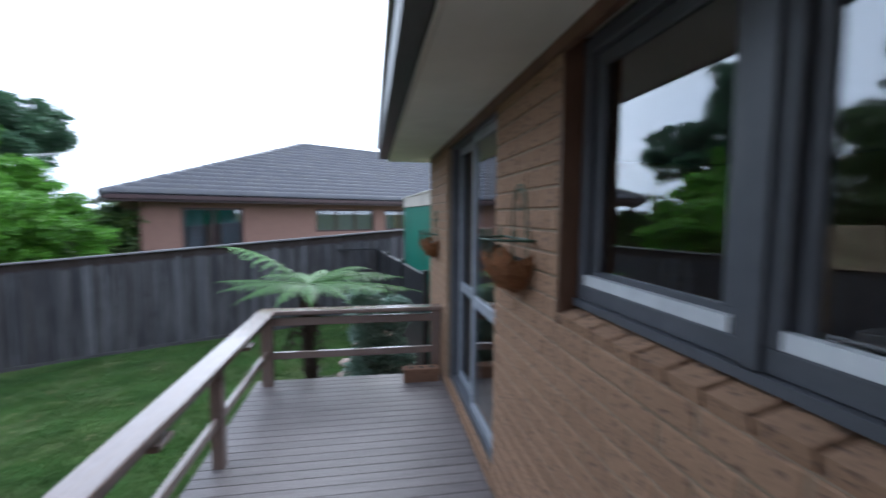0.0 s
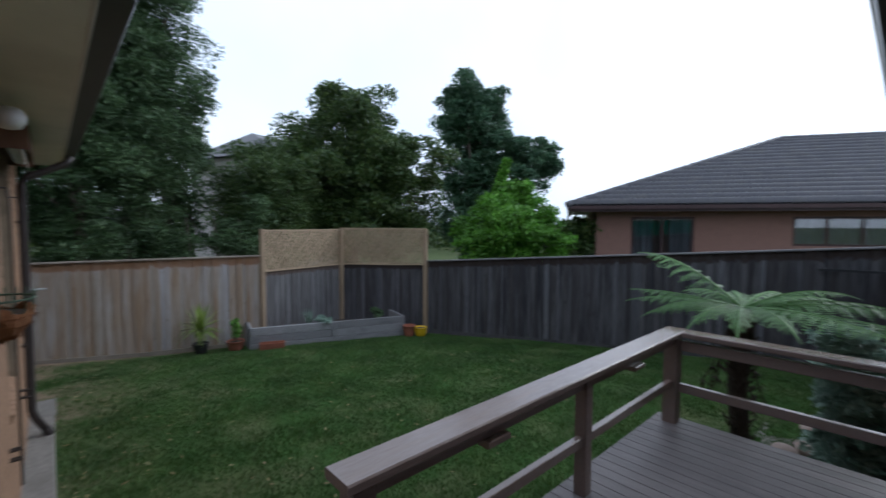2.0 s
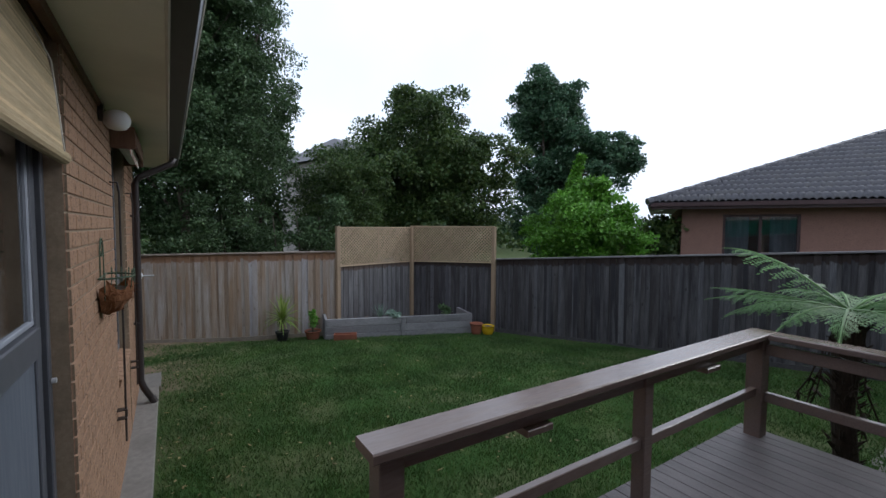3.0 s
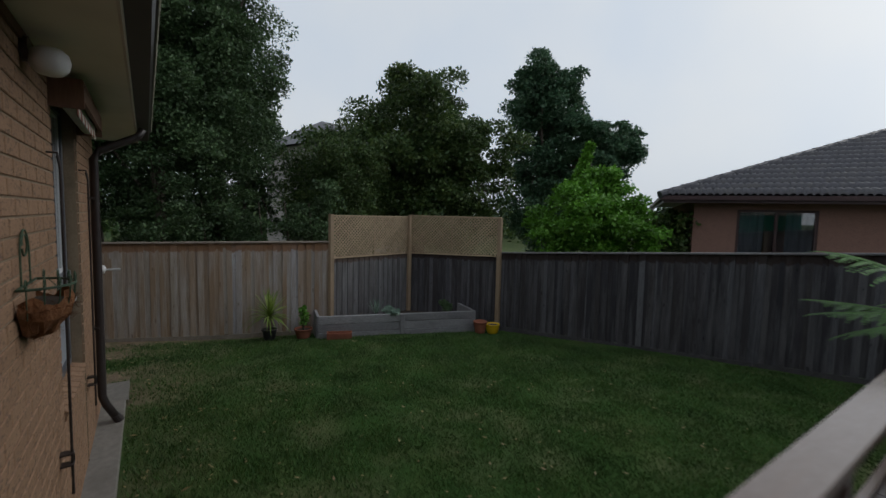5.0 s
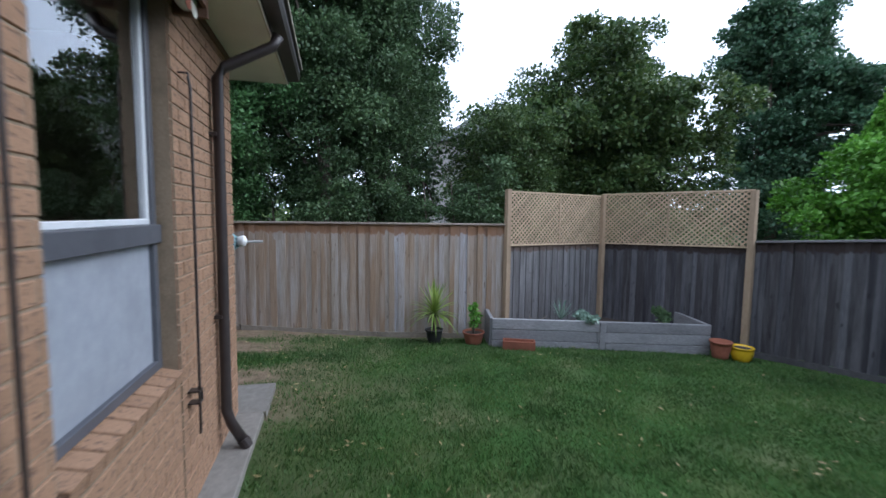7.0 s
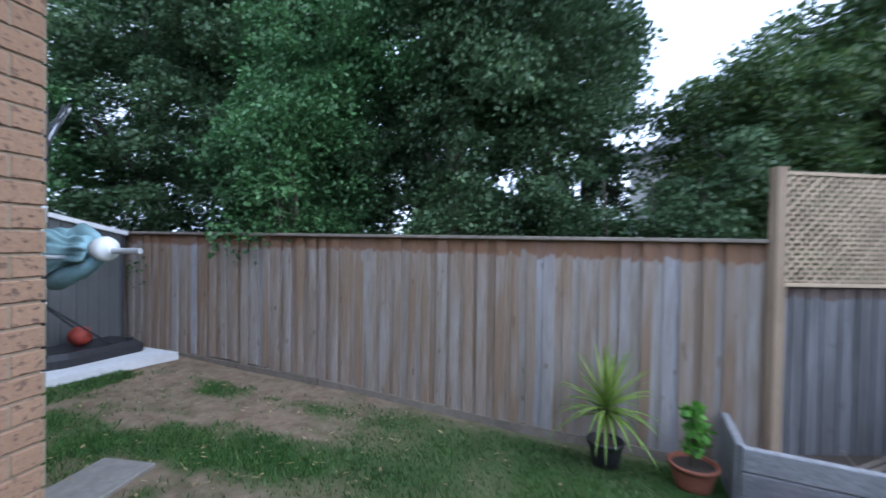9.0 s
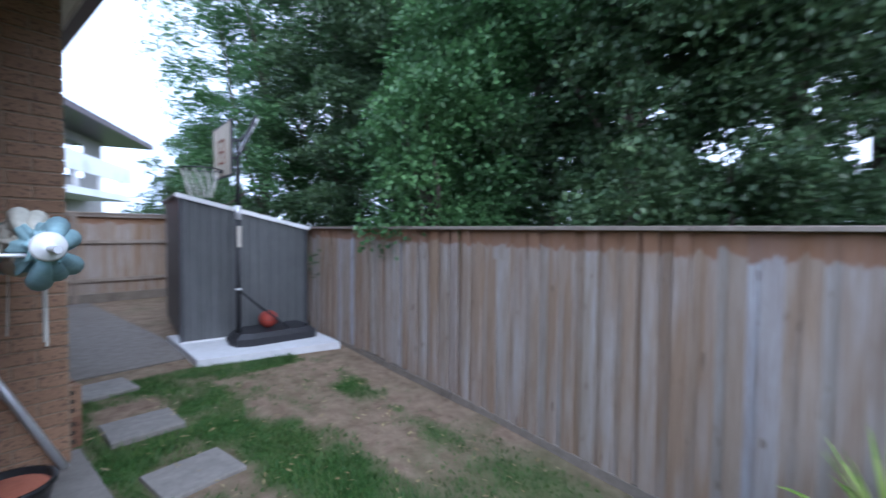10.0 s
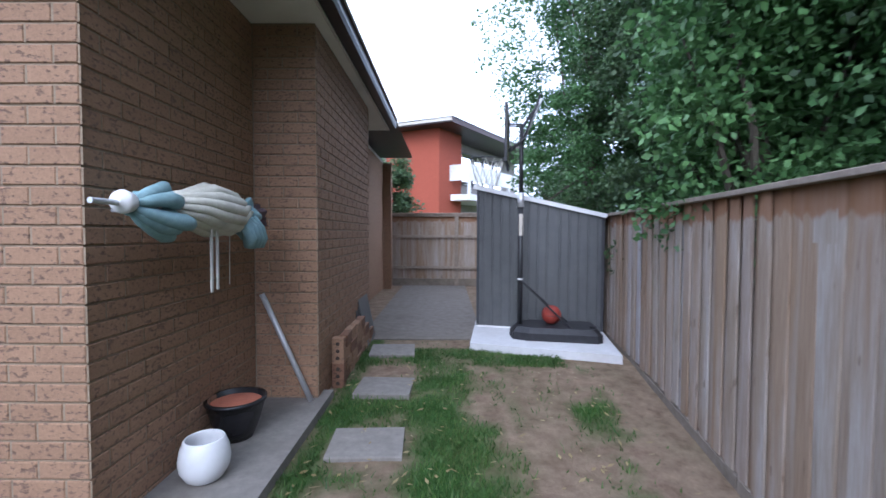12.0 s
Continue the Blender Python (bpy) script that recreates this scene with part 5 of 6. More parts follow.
    # teal flap hanging at the far end
    for i in range(4):
        part("fold", Shape().tube([(-0.05 - 0.01 * i, -0.24 - 0.055 * i, -0.02), (-0.10, -0.28 - 0.055 * i, -0.09), (-0.105, -0.31 - 0.055 * i, -0.16), (-0.09, -0.32 - 0.055 * i, -0.215)], [0.025, 0.042, 0.044, 0.028], 10), M_TEAL, t, "", True)
    for y, l in ((0.06, 0.40), (0.0, 0.39)):
        part("tie", Shape().box(-0.068, -0.058, y - 0.004, y + 0.012, -0.05 - l, -0.05), M_CORD, t, "pale hanging tie")
    part("tie", Shape().tube([(0.02, -0.3, -0.08), (0.03, -0.31, -0.45)], 0.003, 5), M_CORD, t)
    for y in (0.46, -0.55):
        part("bracket", Shape().tube([(0.175, y, -0.02), (-0.03, y, -0.03), (-0.05, y, 0.0), (-0.055, y, 0.03)], 0.008, 8), M_STEEL, t)


umbrella()


def brick_stack():
    """Spare bricks laid on edge against the side wall, the end one with its cores showing."""
    rng = random.Random(6)
    for row in range(4):
        for i in range(7 - row):
            t = thing("loose_brick", "spare tan brick stacked along the side wall", "brick", (-7.16 + rng.uniform(-0.008, 0.008), -1.72 - 0.245 * i - 0.06 * (row % 2), -0.84 + row * 0.112), "spare bricks", "", 90 + rng.uniform(-3, 3))
            part("body", Shape().box(-0.115, 0.115, -0.04, 0.04, 0, 0.11, None, 0.004), M_BRICK if (i + row) % 3 else M_REVEAL, t)
    t = thing("loose_brick", "upright brown brick with three core holes", "brick", (-7.16, -1.52, -0.84), "spare bricks")
    part("body", Shape().box(-0.055, 0.055, -0.04, 0.04, 0, 0.23, None, 0.004), M_REVEAL, t)
    u = thing("loose_brick", "upright brown brick with three core holes", "brick", (-7.16, -1.52, -0.609), "spare bricks")
    part("body", Shape().box(-0.055, 0.055, -0.04, 0.04, 0, 0.23, None, 0.004), M_BRICK, u)
    # dark discs on the face paint the shade inside the core holes
    for o in (t, u):
        for k in (0.05, 0.115, 0.18):
            part("core_hole", Shape().tube([(0.0, 0.0405, k), (0.0, 0.0425, k)], 0.018, 12), M_SOIL, o)
    t = thing("leaning_panel", "grey sheet panel leaning on the side wall", "panel", (-7.20, -3.0, -0.80))
    part("sheet", Shape().box(-0.012, 0.012, -0.28, 0.28, 0, 0.62, Matrix.Rotation(radians(12), 4, 'Y'), 0.004), M_SHED, t)
    t = thing("leaning_panel", "dark sheet panel leaning on the side wall", "panel", (-7.14, -2.8, -0.80))
    part("sheet", Shape().box(-0.012, 0.012, -0.2, 0.2, 0, 0.66, Matrix.Rotation(radians(8), 4, 'Y'), 0.004), M_BLACK, t)


brick_stack()
t = thing("gate_post", "pale grey steel gate post beside the house", "post", (-6.97, -3.62, -0.8))
part("post", Shape().box(-0.05, 0.05, -0.05, 0.05, 0, 2.0, None, 0.005), M_CREAM, t)
part("cap", Shape().box(-0.055, 0.055, -0.055, 0.055, 2.001, 2.02), M_CREAM, t)
part("hinge", Shape().box(-0.075, -0.052, -0.02, 0.03, 1.15, 1.20).box(-0.075, -0.052, -0.02, 0.03, 0.3, 0.35), M_WHITE, t)


def shed():
    a, b = Vector((-8.56, -3.50, 0)), Vector((-10.15, -3.12, 0))
    d = b - a
    L = d.length
    t = thing("garden_shed", "grey ribbed steel garden shed with sloping roof", "shed", (a.x, a.y, -0.70), "", "", math.degrees(math.atan2(d.y, d.x)))

    def sheet(u0, u1, m, lab):
        s = Shape()
        prof = []
        u = u0
        while u < u1 - 0.001:
            for du, y in ((0.0, 0), (0.05, 0), (0.06, 0.008), (0.075, 0.008), (0.085, 0)):
                if u + du <= u1:
                    prof.append((u + du, y))
            u += 0.12
        prof.append((u1, 0))
        for (p, y0), (q, y1) in zip(prof, prof[1:]):
            s.quad((p, y0, 0.01), (q, y1, 0.01), (q, y1, 1.90 - 0.39 * q / L), (p, y0, 1.90 - 0.39 * p / L))
        part("wall_sheet", s, m, t, lab)
    sheet(0.02, 0.50, M_SHED, "")
    sheet(0.50, 1.02, M_SHED, "")
    sheet(1.02, L - 0.02, M_SHED, "")
    s = Shape()
    D = 2.3
    s.quad((0.02, 0, 0.01), (0.02, D, 0.01), (0.02, D, 1.89), (0.02, 0, 1.89)).quad((L - 0.02, 0, 0.01), (L - 0.02, D, 0.01), (L - 0.02, D, 1.5), (L - 0.02, 0, 1.5)).quad((0.02, D, 0.01), (L - 0.02, D, 0.01), (L - 0.02, D, 1.5), (0.02, D, 1.89))
    part("side_wall", s, M_SHED_DARK, t, "charcoal door side")
    part("corner_trim", Shape().box(-0.005, 0.035, -0.012, 0.03, 0.0, 1.90), M_SHED_DARK, t)
    part("corner_trim", Shape().box(L - 0.035, L + 0.005, -0.012, 0.03, 0.0, 1.50), M_SHED_DARK, t)
    ang = math.degrees(math.atan2(0.39, L))
    part("roof", Shape().box(-0.05, L / math.cos(radians(ang)) + 0.03, -0.02, D, 0.0, 0.02), M_SHED_DARK, t).matrix_basis = pose(0, 0, 1.895, 0, ang, 0)
    part("roof_trim", Shape().box(-0.05, L / math.cos(radians(ang)) + 0.03, -0.034, -0.021, -0.025, 0.03), M_WHITE, t, "white roof edge").matrix_basis = pose(0, 0, 1.895, 0, ang, 0)
    part("base_trim", Shape().box(0, L, -0.016, -0.002, 0.0, 0.02), M_WHITE, t)


shed()


def basketball_hoop():
    t = thing("basketball_hoop", "portable basketball hoop with black base and pole", "basketball hoop", (-9.06, -2.98, -0.70), "", "", -10)
    s = Shape()
    ring = [(-0.96, -0.28), (-0.9, -0.36), (-0.1, -0.36), (0.08, -0.2), (0.12, 0.0), (0.08, 0.2), (-0.1, 0.26), (-0.9, 0.26), (-0.96, 0.2)]
    lo = [(x, y, 0.0) for x, y in ring]
    mid = [(x, y, 0.09) for x, y in ring]
    top = [(-0.42 + (x + 0.42) * 0.88, y * 0.82 - 0.003, 0.15) for x, y in ring]
    for A, B in ((lo, mid), (mid, top)):
        for i in range(len(ring)):
            j = (i + 1) % len(ring)
            s.quad(A[i], A[j], B[j], B[i])
    s.quad(*top)
    part("base", s, M_BLACK, t, "black water-filled base")
    part("filler_cap", Shape().lathe([(0.04, 0.15), (0.04, 0.175), (0.01, 0.178)], 14, (-0.86, 0.1, 0)), M_BLACK, t)
    part("wheel", Shape().tube([(0.07, -0.14, 0.05), (0.07, -0.11, 0.05)], 0.05, 14), M_BLACK, t)
    part("wheel", Shape().tube([(0.07, 0.11, 0.05), (0.07, 0.14, 0.05)], 0.05, 14), M_BLACK, t)
    part("lower_pole", Shape().tube([(0, 0, 0.12), (0, 0, 1.62)], 0.032, 14), M_BLACK, t, "", True)
    part("upper_pole", Shape().tube([(0, 0, 1.55), (0, 0, 2.62)], 0.027, 14), M_BLACK, t, "", True)
    part("collar", Shape().tube([(0, 0, 1.60), (0, 0, 1.78)], 0.042, 14), M_STEEL, t, "grey adjusting collar", True)
    part("collar", Shape().tube([(0, 0, 0.70), (0, 0, 0.72)], 0.036, 14), M_WHITE, t)
    part("height_label", Shape().box(-0.033, -0.028, 0.0, 0.03, 1.25, 1.52).box(-0.02, 0.02, 0.031, 0.034, 1.25, 1.52), M_CREAM, t, "pale strip of unreadable marks")
    part("brace", Shape().tube([(0, 0.02, 0.70), (-0.62, 0.16, 0.13)], 0.012, 8), M_BLACK, t)
    part("brace", Shape().tube([(0, -0.02, 0.70), (-0.62, -0.2, 0.13)], 0.012, 8), M_BLACK, t)
    for y in (-0.05, 0.05):
        part("lift_arm", Shape().tube([(0.16, y, 2.30), (-0.02, y, 2.42), (-0.22, y, 2.95)], 0.013, 8), M_BLACK, t)
        part("lift_arm", Shape().tube([(0.16, y, 2.62), (-0.02, y, 2.60), (-0.20, y, 2.85)], 0.011, 8), M_BLACK, t)
    part("spring", Shape().tube([(-0.03, 0, 2.45), (-0.24, 0.0, 2.92)], 0.022, 8), M_STEEL, t)
    b = part("backboard", Shape().box(0.16, 0.185, -0.42, 0.42, 2.12, 2.76, None, 0.01), M_BOARD, t, "faded cream backboard")
    part("board_frame", bars(Shape(), False, -0.43, 0.43, 0.155, 0.19, 2.11, 2.77, 0.022), M_BLACK, b)
    part("target_square", bars(Shape(), False, -0.13, 0.13, 0.186, 0.189, 2.28, 2.58, 0.022).box(0.186, 0.189, -0.108, 0.108, 2.42, 2.44), M_TERRA, b, "dull red target lines")
    n = 28
    rim = [(0.42 + 0.21 * math.cos(2 * math.pi * i / n), 0.21 * math.sin(2 * math.pi * i / n), 2.20) for i in range(n + 1)]
    part("rim", Shape().tube(rim, 0.009, 6).box(0.186, 0.23, -0.06, 0.06, 2.17, 2.21), M_BLACK, t)
    s = Shape()
    for i in range(12):
        for sg in (1, -1):
            pts = []
            for k in range(6):
                a = 2 * math.pi * i / 12 + sg * k * 0.13
                r = 0.205 - 0.016 * k
                pts.append((0.42 + r * math.cos(a), r * math.sin(a), 2.19 - 0.065 * k))
            s.tube(pts, 0.004, 4)
    part("net", s, M_CORD, t, "white cord net")
    u = thing("basketball", "orange rubber basketball resting on the hoop base", "ball", (-9.45, -2.96, -0.55 + 0.118))
    s = Shape()
    s.lathe([(0.118 * math.sin(a) + 0.0005, -0.118 * math.cos(a)) for a in [math.pi * k / 18 for k in range(19)]], 28)
    part("ball_skin", s, M_BALL, u, "", True)
    for rx, ry in ((90, 0), (0, 90), (0, 0)):
        part("seam", Shape().tube([(0.1185 * math.cos(a), 0.1185 * math.sin(a), 0) for a in [k * math.pi / 16 for k in range(33)]], 0.002, 5), M_BLACK, u).matrix_basis = pose(0, 0, 0, rx, ry, 20)


basketball_hoop()

# ---- beyond the deck: tree fern, shrub, stones, black gate, green screen ----


def tree_fern():
    t = thing("tree_fern", "tree fern with dark fibrous trunk and spreading fronds", "tree fern", (-0.56, 5.02, ground_z(-0.56, 5.0)))
    H = 1.62
    part("trunk", Shape().tube([(0.05, 0, -0.05), (0.03, 0, 0.4), (-0.02, 0.02, 0.9), (0, 0, H)], [0.10, 0.075, 0.07, 0.10], 14), M_FERNTRUNK, t)
    rng = random.Random(12)
    s = Shape()
    for i in range(120):
        a, z = rng.uniform(0, 6.28), rng.uniform(0.1, H)
        p = Vector((0.075 * math.cos(a), 0.075 * math.sin(a), z))
        s.tube([p, p + Vector((math.cos(a) * 0.05, math.sin(a) * 0.05, 0.05))], [0.012, 0.003], 4)
    tagged(part("frond_scale", s, M_FERNTRUNK, t), "", "", "", "stuff")
    s = Shape()
    for i in range(5):
        a = rng.uniform(0, 6.28)
        pts = [(0.09 * math.cos(a), 0.09 * math.sin(a), H - 0.15)]
        for k in range(1, 6):
            pts.append((pts[-1][0] + math.cos(a) * 0.03 + rng.uniform(-0.04, 0.04), pts[-1][1] + math.sin(a) * 0.03 + rng.uniform(-0.04, 0.04), pts[-1][2] - 0.13))
        s.tube(pts, 0.006, 5)
        for p in pts[2:]:
            for _ in range(9):
                q = Vector(p)
                e = q + Vector((rng.uniform(-0.09, 0.09), rng.uniform(-0.09, 0.09), rng.uniform(-0.1, 0.02)))
                s.quad(q, q + Vector((0.012, 0.012, 0)), e)
    part("dead_frond", s, M_FERNTRUNK, t, "hanging dead frond")
    # azimuth, length, start slope, droop
    fronds = ((158, 1.25, 36, 0.08), (174, 1.1, 10, 0.06), (195, 1.0, 14, 0.16), (218, 0.85, 18, 0.28), (140, 0.95, 20, 0.2), (110, 0.9, 20, 0.2), (80, 0.95, 22, 0.2), (50, 1.0, 20, 0.18),
              (25, 1.1, 18, 0.14), (5, 1.2, 16, 0.12), (-12, 1.4, 8, 0.12), (-30, 1.2, 12, 0.14), (-55, 0.9, 16, 0.24), (-80, 0.8, 18, 0.34), (-110, 0.75, 18, 0.36), (20, 0.8, 34, 0.2), (-160, 0.85, 12, 0.3))
    for az, L, slope, droop in fronds:
        az = radians(az)
        out = Vector((math.cos(az), math.sin(az), 0))
        side = Vector((-out.y, out.x, 0))
        s = Shape()
        pts = []
        n = 54
        for i in range(n + 1):
            f = i / n
            pts.append(out * (L * f * (1 - 0.08 * f)) + Vector((0, 0, H + L * (math.tan(radians(slope)) * f - (math.tan(radians(slope)) * 0.45 + droop) * f * f))))
        s.tube(pts[::4], [0.010 * (1 - 0.85 * i / 14) for i in range(len(pts[::4]))], 5)
        for i in range(5, n):
            f = i / n
            ln = (0.155 + 0.03 * math.sin(i * 1.9 + az * 7)) * L * (math.sin(math.pi * min(1, f * 1.02 + 0.10)) ** 0.7) * (1 - 0.35 * f) + 0.012
            fw = (pts[i + 1] - pts[i]).normalized()
            for sg in (1, -1):
                dd = (side * sg + fw * (0.42 + 0.2 * math.sin(i * 2.7 + sg)) + Vector((0, 0, -0.45 + 0.25 * math.sin(i * 1.3 + sg * 2 + az)))).normalized()
                cross = fw
                m = 7
                for k in range(m):
                    a = pts[i] + dd * (ln * k / m)
                    b = pts[i] + dd * (ln * (k + 0.85) / m)
                    w = 0.026 * (1 - k / m * 0.6)
                    sagz = Vector((0, 0, -0.10 * ln * (k / m) ** 2))
                    s.quad(a + sagz, a + cross * w + dd * 0.008 + sagz, b + sagz + cross * w * 0.3)
                    s.quad(a + sagz, b + sagz - cross * w * 0.3, a - cross * w + dd * 0.008 + sagz)
        part("frond", s, L_FERN, t)


tree_fern()
t = shrub("lavender_shrub", (0.15, 5.75, ground_z(0.1, 5.7)), [(0.15 * math.cos(i * 2.1) * (0.3 + 0.07 * i), 0.15 * math.sin(i * 2.1) * (0.3 + 0.07 * i), 0.15 + 0.085 * (i % 15), 0.17) for i in range(34)], 330, 0.06, L_GREY, "rounded grey-green lavender bush behind the railing", "shrub", 31, "", 8)
rng0 = random.Random(17)
for i in range(16):
    x, y = -0.52 + 0.03 * i + rng0.uniform(-0.05, 0.05) + (0.12 if i % 2 else 0), 4.75 + 0.24 * i * 0.85 + rng0.uniform(-0.06, 0.06)
    r = rng0.uniform(0.07, 0.13)
    s = Shape()
    s.lathe([(max(0.004, r * math.sin(a) * (1 + 0.1 * math.sin(3 * a + i))), -r * 0.7 * math.cos(a)) for a in [math.pi * k / 9 for k in range(10)]], 12)
    s.v = [(x_ * (1 + 0.18 * noise.noise(Vector((x_ * 9 + i, y_ * 9, z_ * 9)))) * 1.2, y_ * (1 + 0.2 * noise.noise(Vector((x_ * 7, y_ * 7 + i, z_ * 9)))), z_) for x_, y_, z_ in s.v]
    t = thing("garden_stone", "rounded pinkish-brown stone edging the garden bed", "stone", (x, y, ground_z(x, y) + r * 0.45), "edging stones", "", i * 50)
    part("stone", s, M_STONE, t, "", True)
setting("garden_path", Shape().quad((-0.75, 5.5, -0.80), (-0.35, 5.5, -0.79), (0.10, 9.6, -0.76), (-0.6, 9.5, -0.79)), M_CONC, "narrow grey concrete garden path", "path")


def black_gate():
    p, q = Vector((0.84, 5.75, 0)), Vector((0.28, 10.0, 0))
    d = q - p
    L = d.length
    t = thing("black_metal_fence", "black sheet-metal fence and gate behind the shrubs", "fence", (p.x, p.y, 0), "", "", math.degrees(math.atan2(d.y, d.x)))
    n = 24
    for i in range(n):
        a = L * i / n
        part("infill_sheet", Shape().box(a, a + L / n - 0.012, -0.008, 0.008, -0.82, 0.76), M_BLACK, t)
    part("top_rail", Shape().box(0, L, -0.02, 0.02, 0.76, 0.80, None, 0.004), M_BLACK, t)
    for s_ in (0.0, 1.5, 2.9, L):
        part("post", Shape().box(s_ - 0.035, s_ + 0.035, -0.035, 0.035, -0.9, 0.86, None, 0.004), M_BLACK, t)
    part("gate_leaf", Shape().box(0, 0.03, -0.9, 0.0, 0.80, 0.84).box(0, 0.03, -0.9, -0.86, -0.7, 0.84).box(0, 0.03, -0.9, 0, -0.7, -0.66), M_BLACK, t).matrix_basis = pose(L - 0.2, 0.9, 0.0, 0, 0, 0)


black_gate()


def green_screen():
    p, q = Vector((1.05, 5.4, 0)), Vector((0.86, 9.5, 0))
    d = q - p
    L = d.length
    t = thing("green_screen", "dark green sheet screen with cream top board", "screen", (p.x, p.y, 0), "", "", math.degrees(math.atan2(d.y, d.x)))
    for i in range(4):
        a = L * i / 4
        part("sheet", Shape().box(a, a + L / 4 - 0.003, -0.012, 0.012, -0.8, 1.74), M_GREEN, t)
    part("top_board", Shape().box(0, L, -0.03, 0.03, 1.743, 1.93, None, 0.004), M_CREAM, t, "cream top board")
    part("top_trim", Shape().box(0, L, -0.045, 0.045, 1.933, 1.96, None, 0.004), M_CREAM, t)


green_screen()

# ---- neighbour's house beyond the dark fence ----
U = Vector((math.cos(radians(31)), math.sin(radians(31)), 0))
N = Vector((-U.y, U.x, 0))
E0 = Vector((-6.38, 12.05, 0))


def nb(u, n, z):
    return E0 + U * u + N * n + Vector((0, 0, z))


def neighbour():
    t = thing("neighbour_house", "single-storey mauve brick house with dark tiled hip roof", "house", (0, 0, 0))
    s = Shape()

    def slab(u0, u1, n0, n1, z0, z1):
        c = [nb(u, n, z) for z in (z0, z1) for n in (n0, n1) for u in (u0, u1)]
        for f in ((0, 1, 5, 4), (2, 6, 7, 3), (0, 4, 6, 2), (1, 3, 7, 5), (4, 5, 7, 6), (0, 2, 3, 1)):
            s.quad(*[c[i] for i in f])
    wins = [(1.12, 2.78, 0.2, 1.76), (5.14, 7.48, 0.97, 1.76), (7.97, 9.45, 0.97, 1.76)]
    u = 0.75
    for a, b, z0, z1 in wins:
        slab(u, a + 0.6, 0.6, 0.8, -1.0, 2.0)
        slab(a + 0.6, b + 0.6, 0.6, 0.8, -1.0, z0)
        slab(a + 0.6, b + 0.6, 0.6, 0.8, z1, 2.0)
        u = b + 0.6
    slab(u, 18, 0.6, 0.8, -1.0, 2.0)
    slab(0.75, 0.95, 0.8, 9.5, -1.0, 2.0)
    slab(0.95, 18, 9.3, 9.5, -1.0, 2.0)
    slab(17.8, 18, 0.8, 9.3, -1.0, 2.0)
    part("wall", s, M_NBRICK, t)
    for a, b, z0, z1 in wins:
        a, b = a + 0.6, b + 0.6
        s = Shape()
        for u0, u1, v0, v1 in ((a, b, z0, z0 + 0.06), (a, b, z1 - 0.06, z1), (a, a + 0.06, z0, z1), (b - 0.06, b, z0, z1)):
            slab(u0, u1, 0.62, 0.70, v0, v1)
        k = 3 if b - a > 2 else 2
        for i in range(1, k):
            uu = a + (b - a) * i / k
            slab(uu - 0.03, uu + 0.03, 0.62, 0.70, z0, z1)
        w = part("window", s, M_FASCIA, t)
        for i in range(k):
            s = Shape()
            slab(a + (b - a) * i / k + 0.03, a + (b - a) * (i + 1) / k - 0.03, 0.66, 0.665, z0 + 0.05, z1 - 0.05)
            part("pane", s, M_GLASS, w).visible_shadow = False
        s = Shape()
        m = 30
        for i in range(m):
            f0, f1 = i / m, (i + 1) / m
            if 0.35 < f0 < 0.62 and k == 2:
                continue
            s.quad(nb(a + (b - a) * f0, 0.76 + 0.02 * math.sin(i * 1.9), z0), nb(a + (b - a) * f1, 0.76 + 0.02 * math.sin((i + 1) * 1.9), z0), nb(a + (b - a) * f1, 0.76 + 0.02 * math.sin((i + 1) * 1.9), z1), nb(a + (b - a) * f0, 0.76 + 0.02 * math.sin(i * 1.9), z1))
        part("curtain", s, M_DRAPE, w, "grey curtain")
    s = Shape()
    slab(-0.02, 18.1, -0.02, 0.02, 1.90, 2.08)
    slab(-0.02, 0.02, 0.02, 10, 1.90, 2.08)
    part("fascia", s, M_FASCIA, t, "maroon fascia and gutter")
    s = Shape()
    slab(-0.10, 18.1, -0.11, -0.02, 1.97, 2.07)
    slab(-0.11, -0.02, -0.02, 10, 1.97, 2.07)
    part("gutter", s, M_FASCIA, t)
    s = Shape()
    slab(0.02, 18, 0.02, 0.6, 1.985, 1.998)
    part("soffit", s, M_FASCIA, t)
    # tiled front slope
    RU, RN, Z0, Z1 = 6.95, 4.63, 2.06, 4.46
    rows = 17
    tile_v, tile_f = [], []
    for r in range(rows):
        f0, f1 = r / rows, (r + 1) / rows + 0.012
        u = RU * f0 - 0.12
        while u < 18:
            u1 = u + 0.30
            prof = [(0.0, 0.0), (0.045, 0.05), (0.105, 0.05), (0.15, 0.004), (0.195, 0.05), (0.255, 0.05), (0.30, 0.0)]
            n0 = len(tile_v)
            for f, lift in ((f0, 0.125), (f1, 0.026)):
                for du, dz in prof:
                    uu = max(u + du, RU * f - 0.05)
                    p = nb(uu, -0.1 + (RN + 0.1) * f, Z0 + (Z1 - Z0) * f + dz + lift)
                    tile_v.append(tuple(p))
            for du, dz in prof:
                uu = max(u + du, RU * f0 - 0.05)
                p = nb(uu, -0.1 + (RN + 0.1) * f0, Z0 + (Z1 - Z0) * f0 + dz + 0.020)
                tile_v.append(tuple(p))
            for k in range(6):
                tile_f.append((n0 + k, n0 + k + 1, n0 + 7 + k + 1, n0 + 7 + k))
                tile_f.append((n0 + 14 + k, n0 + 14 + k + 1, n0 + k + 1, n0 + k))
            u = u1
    s = Shape()
    s.quad(nb(-0.1, -0.1, 2.03), nb(18, -0.1, 2.03), nb(18, RN, Z1 - 0.03), nb(RU, RN, Z1 - 0.03))
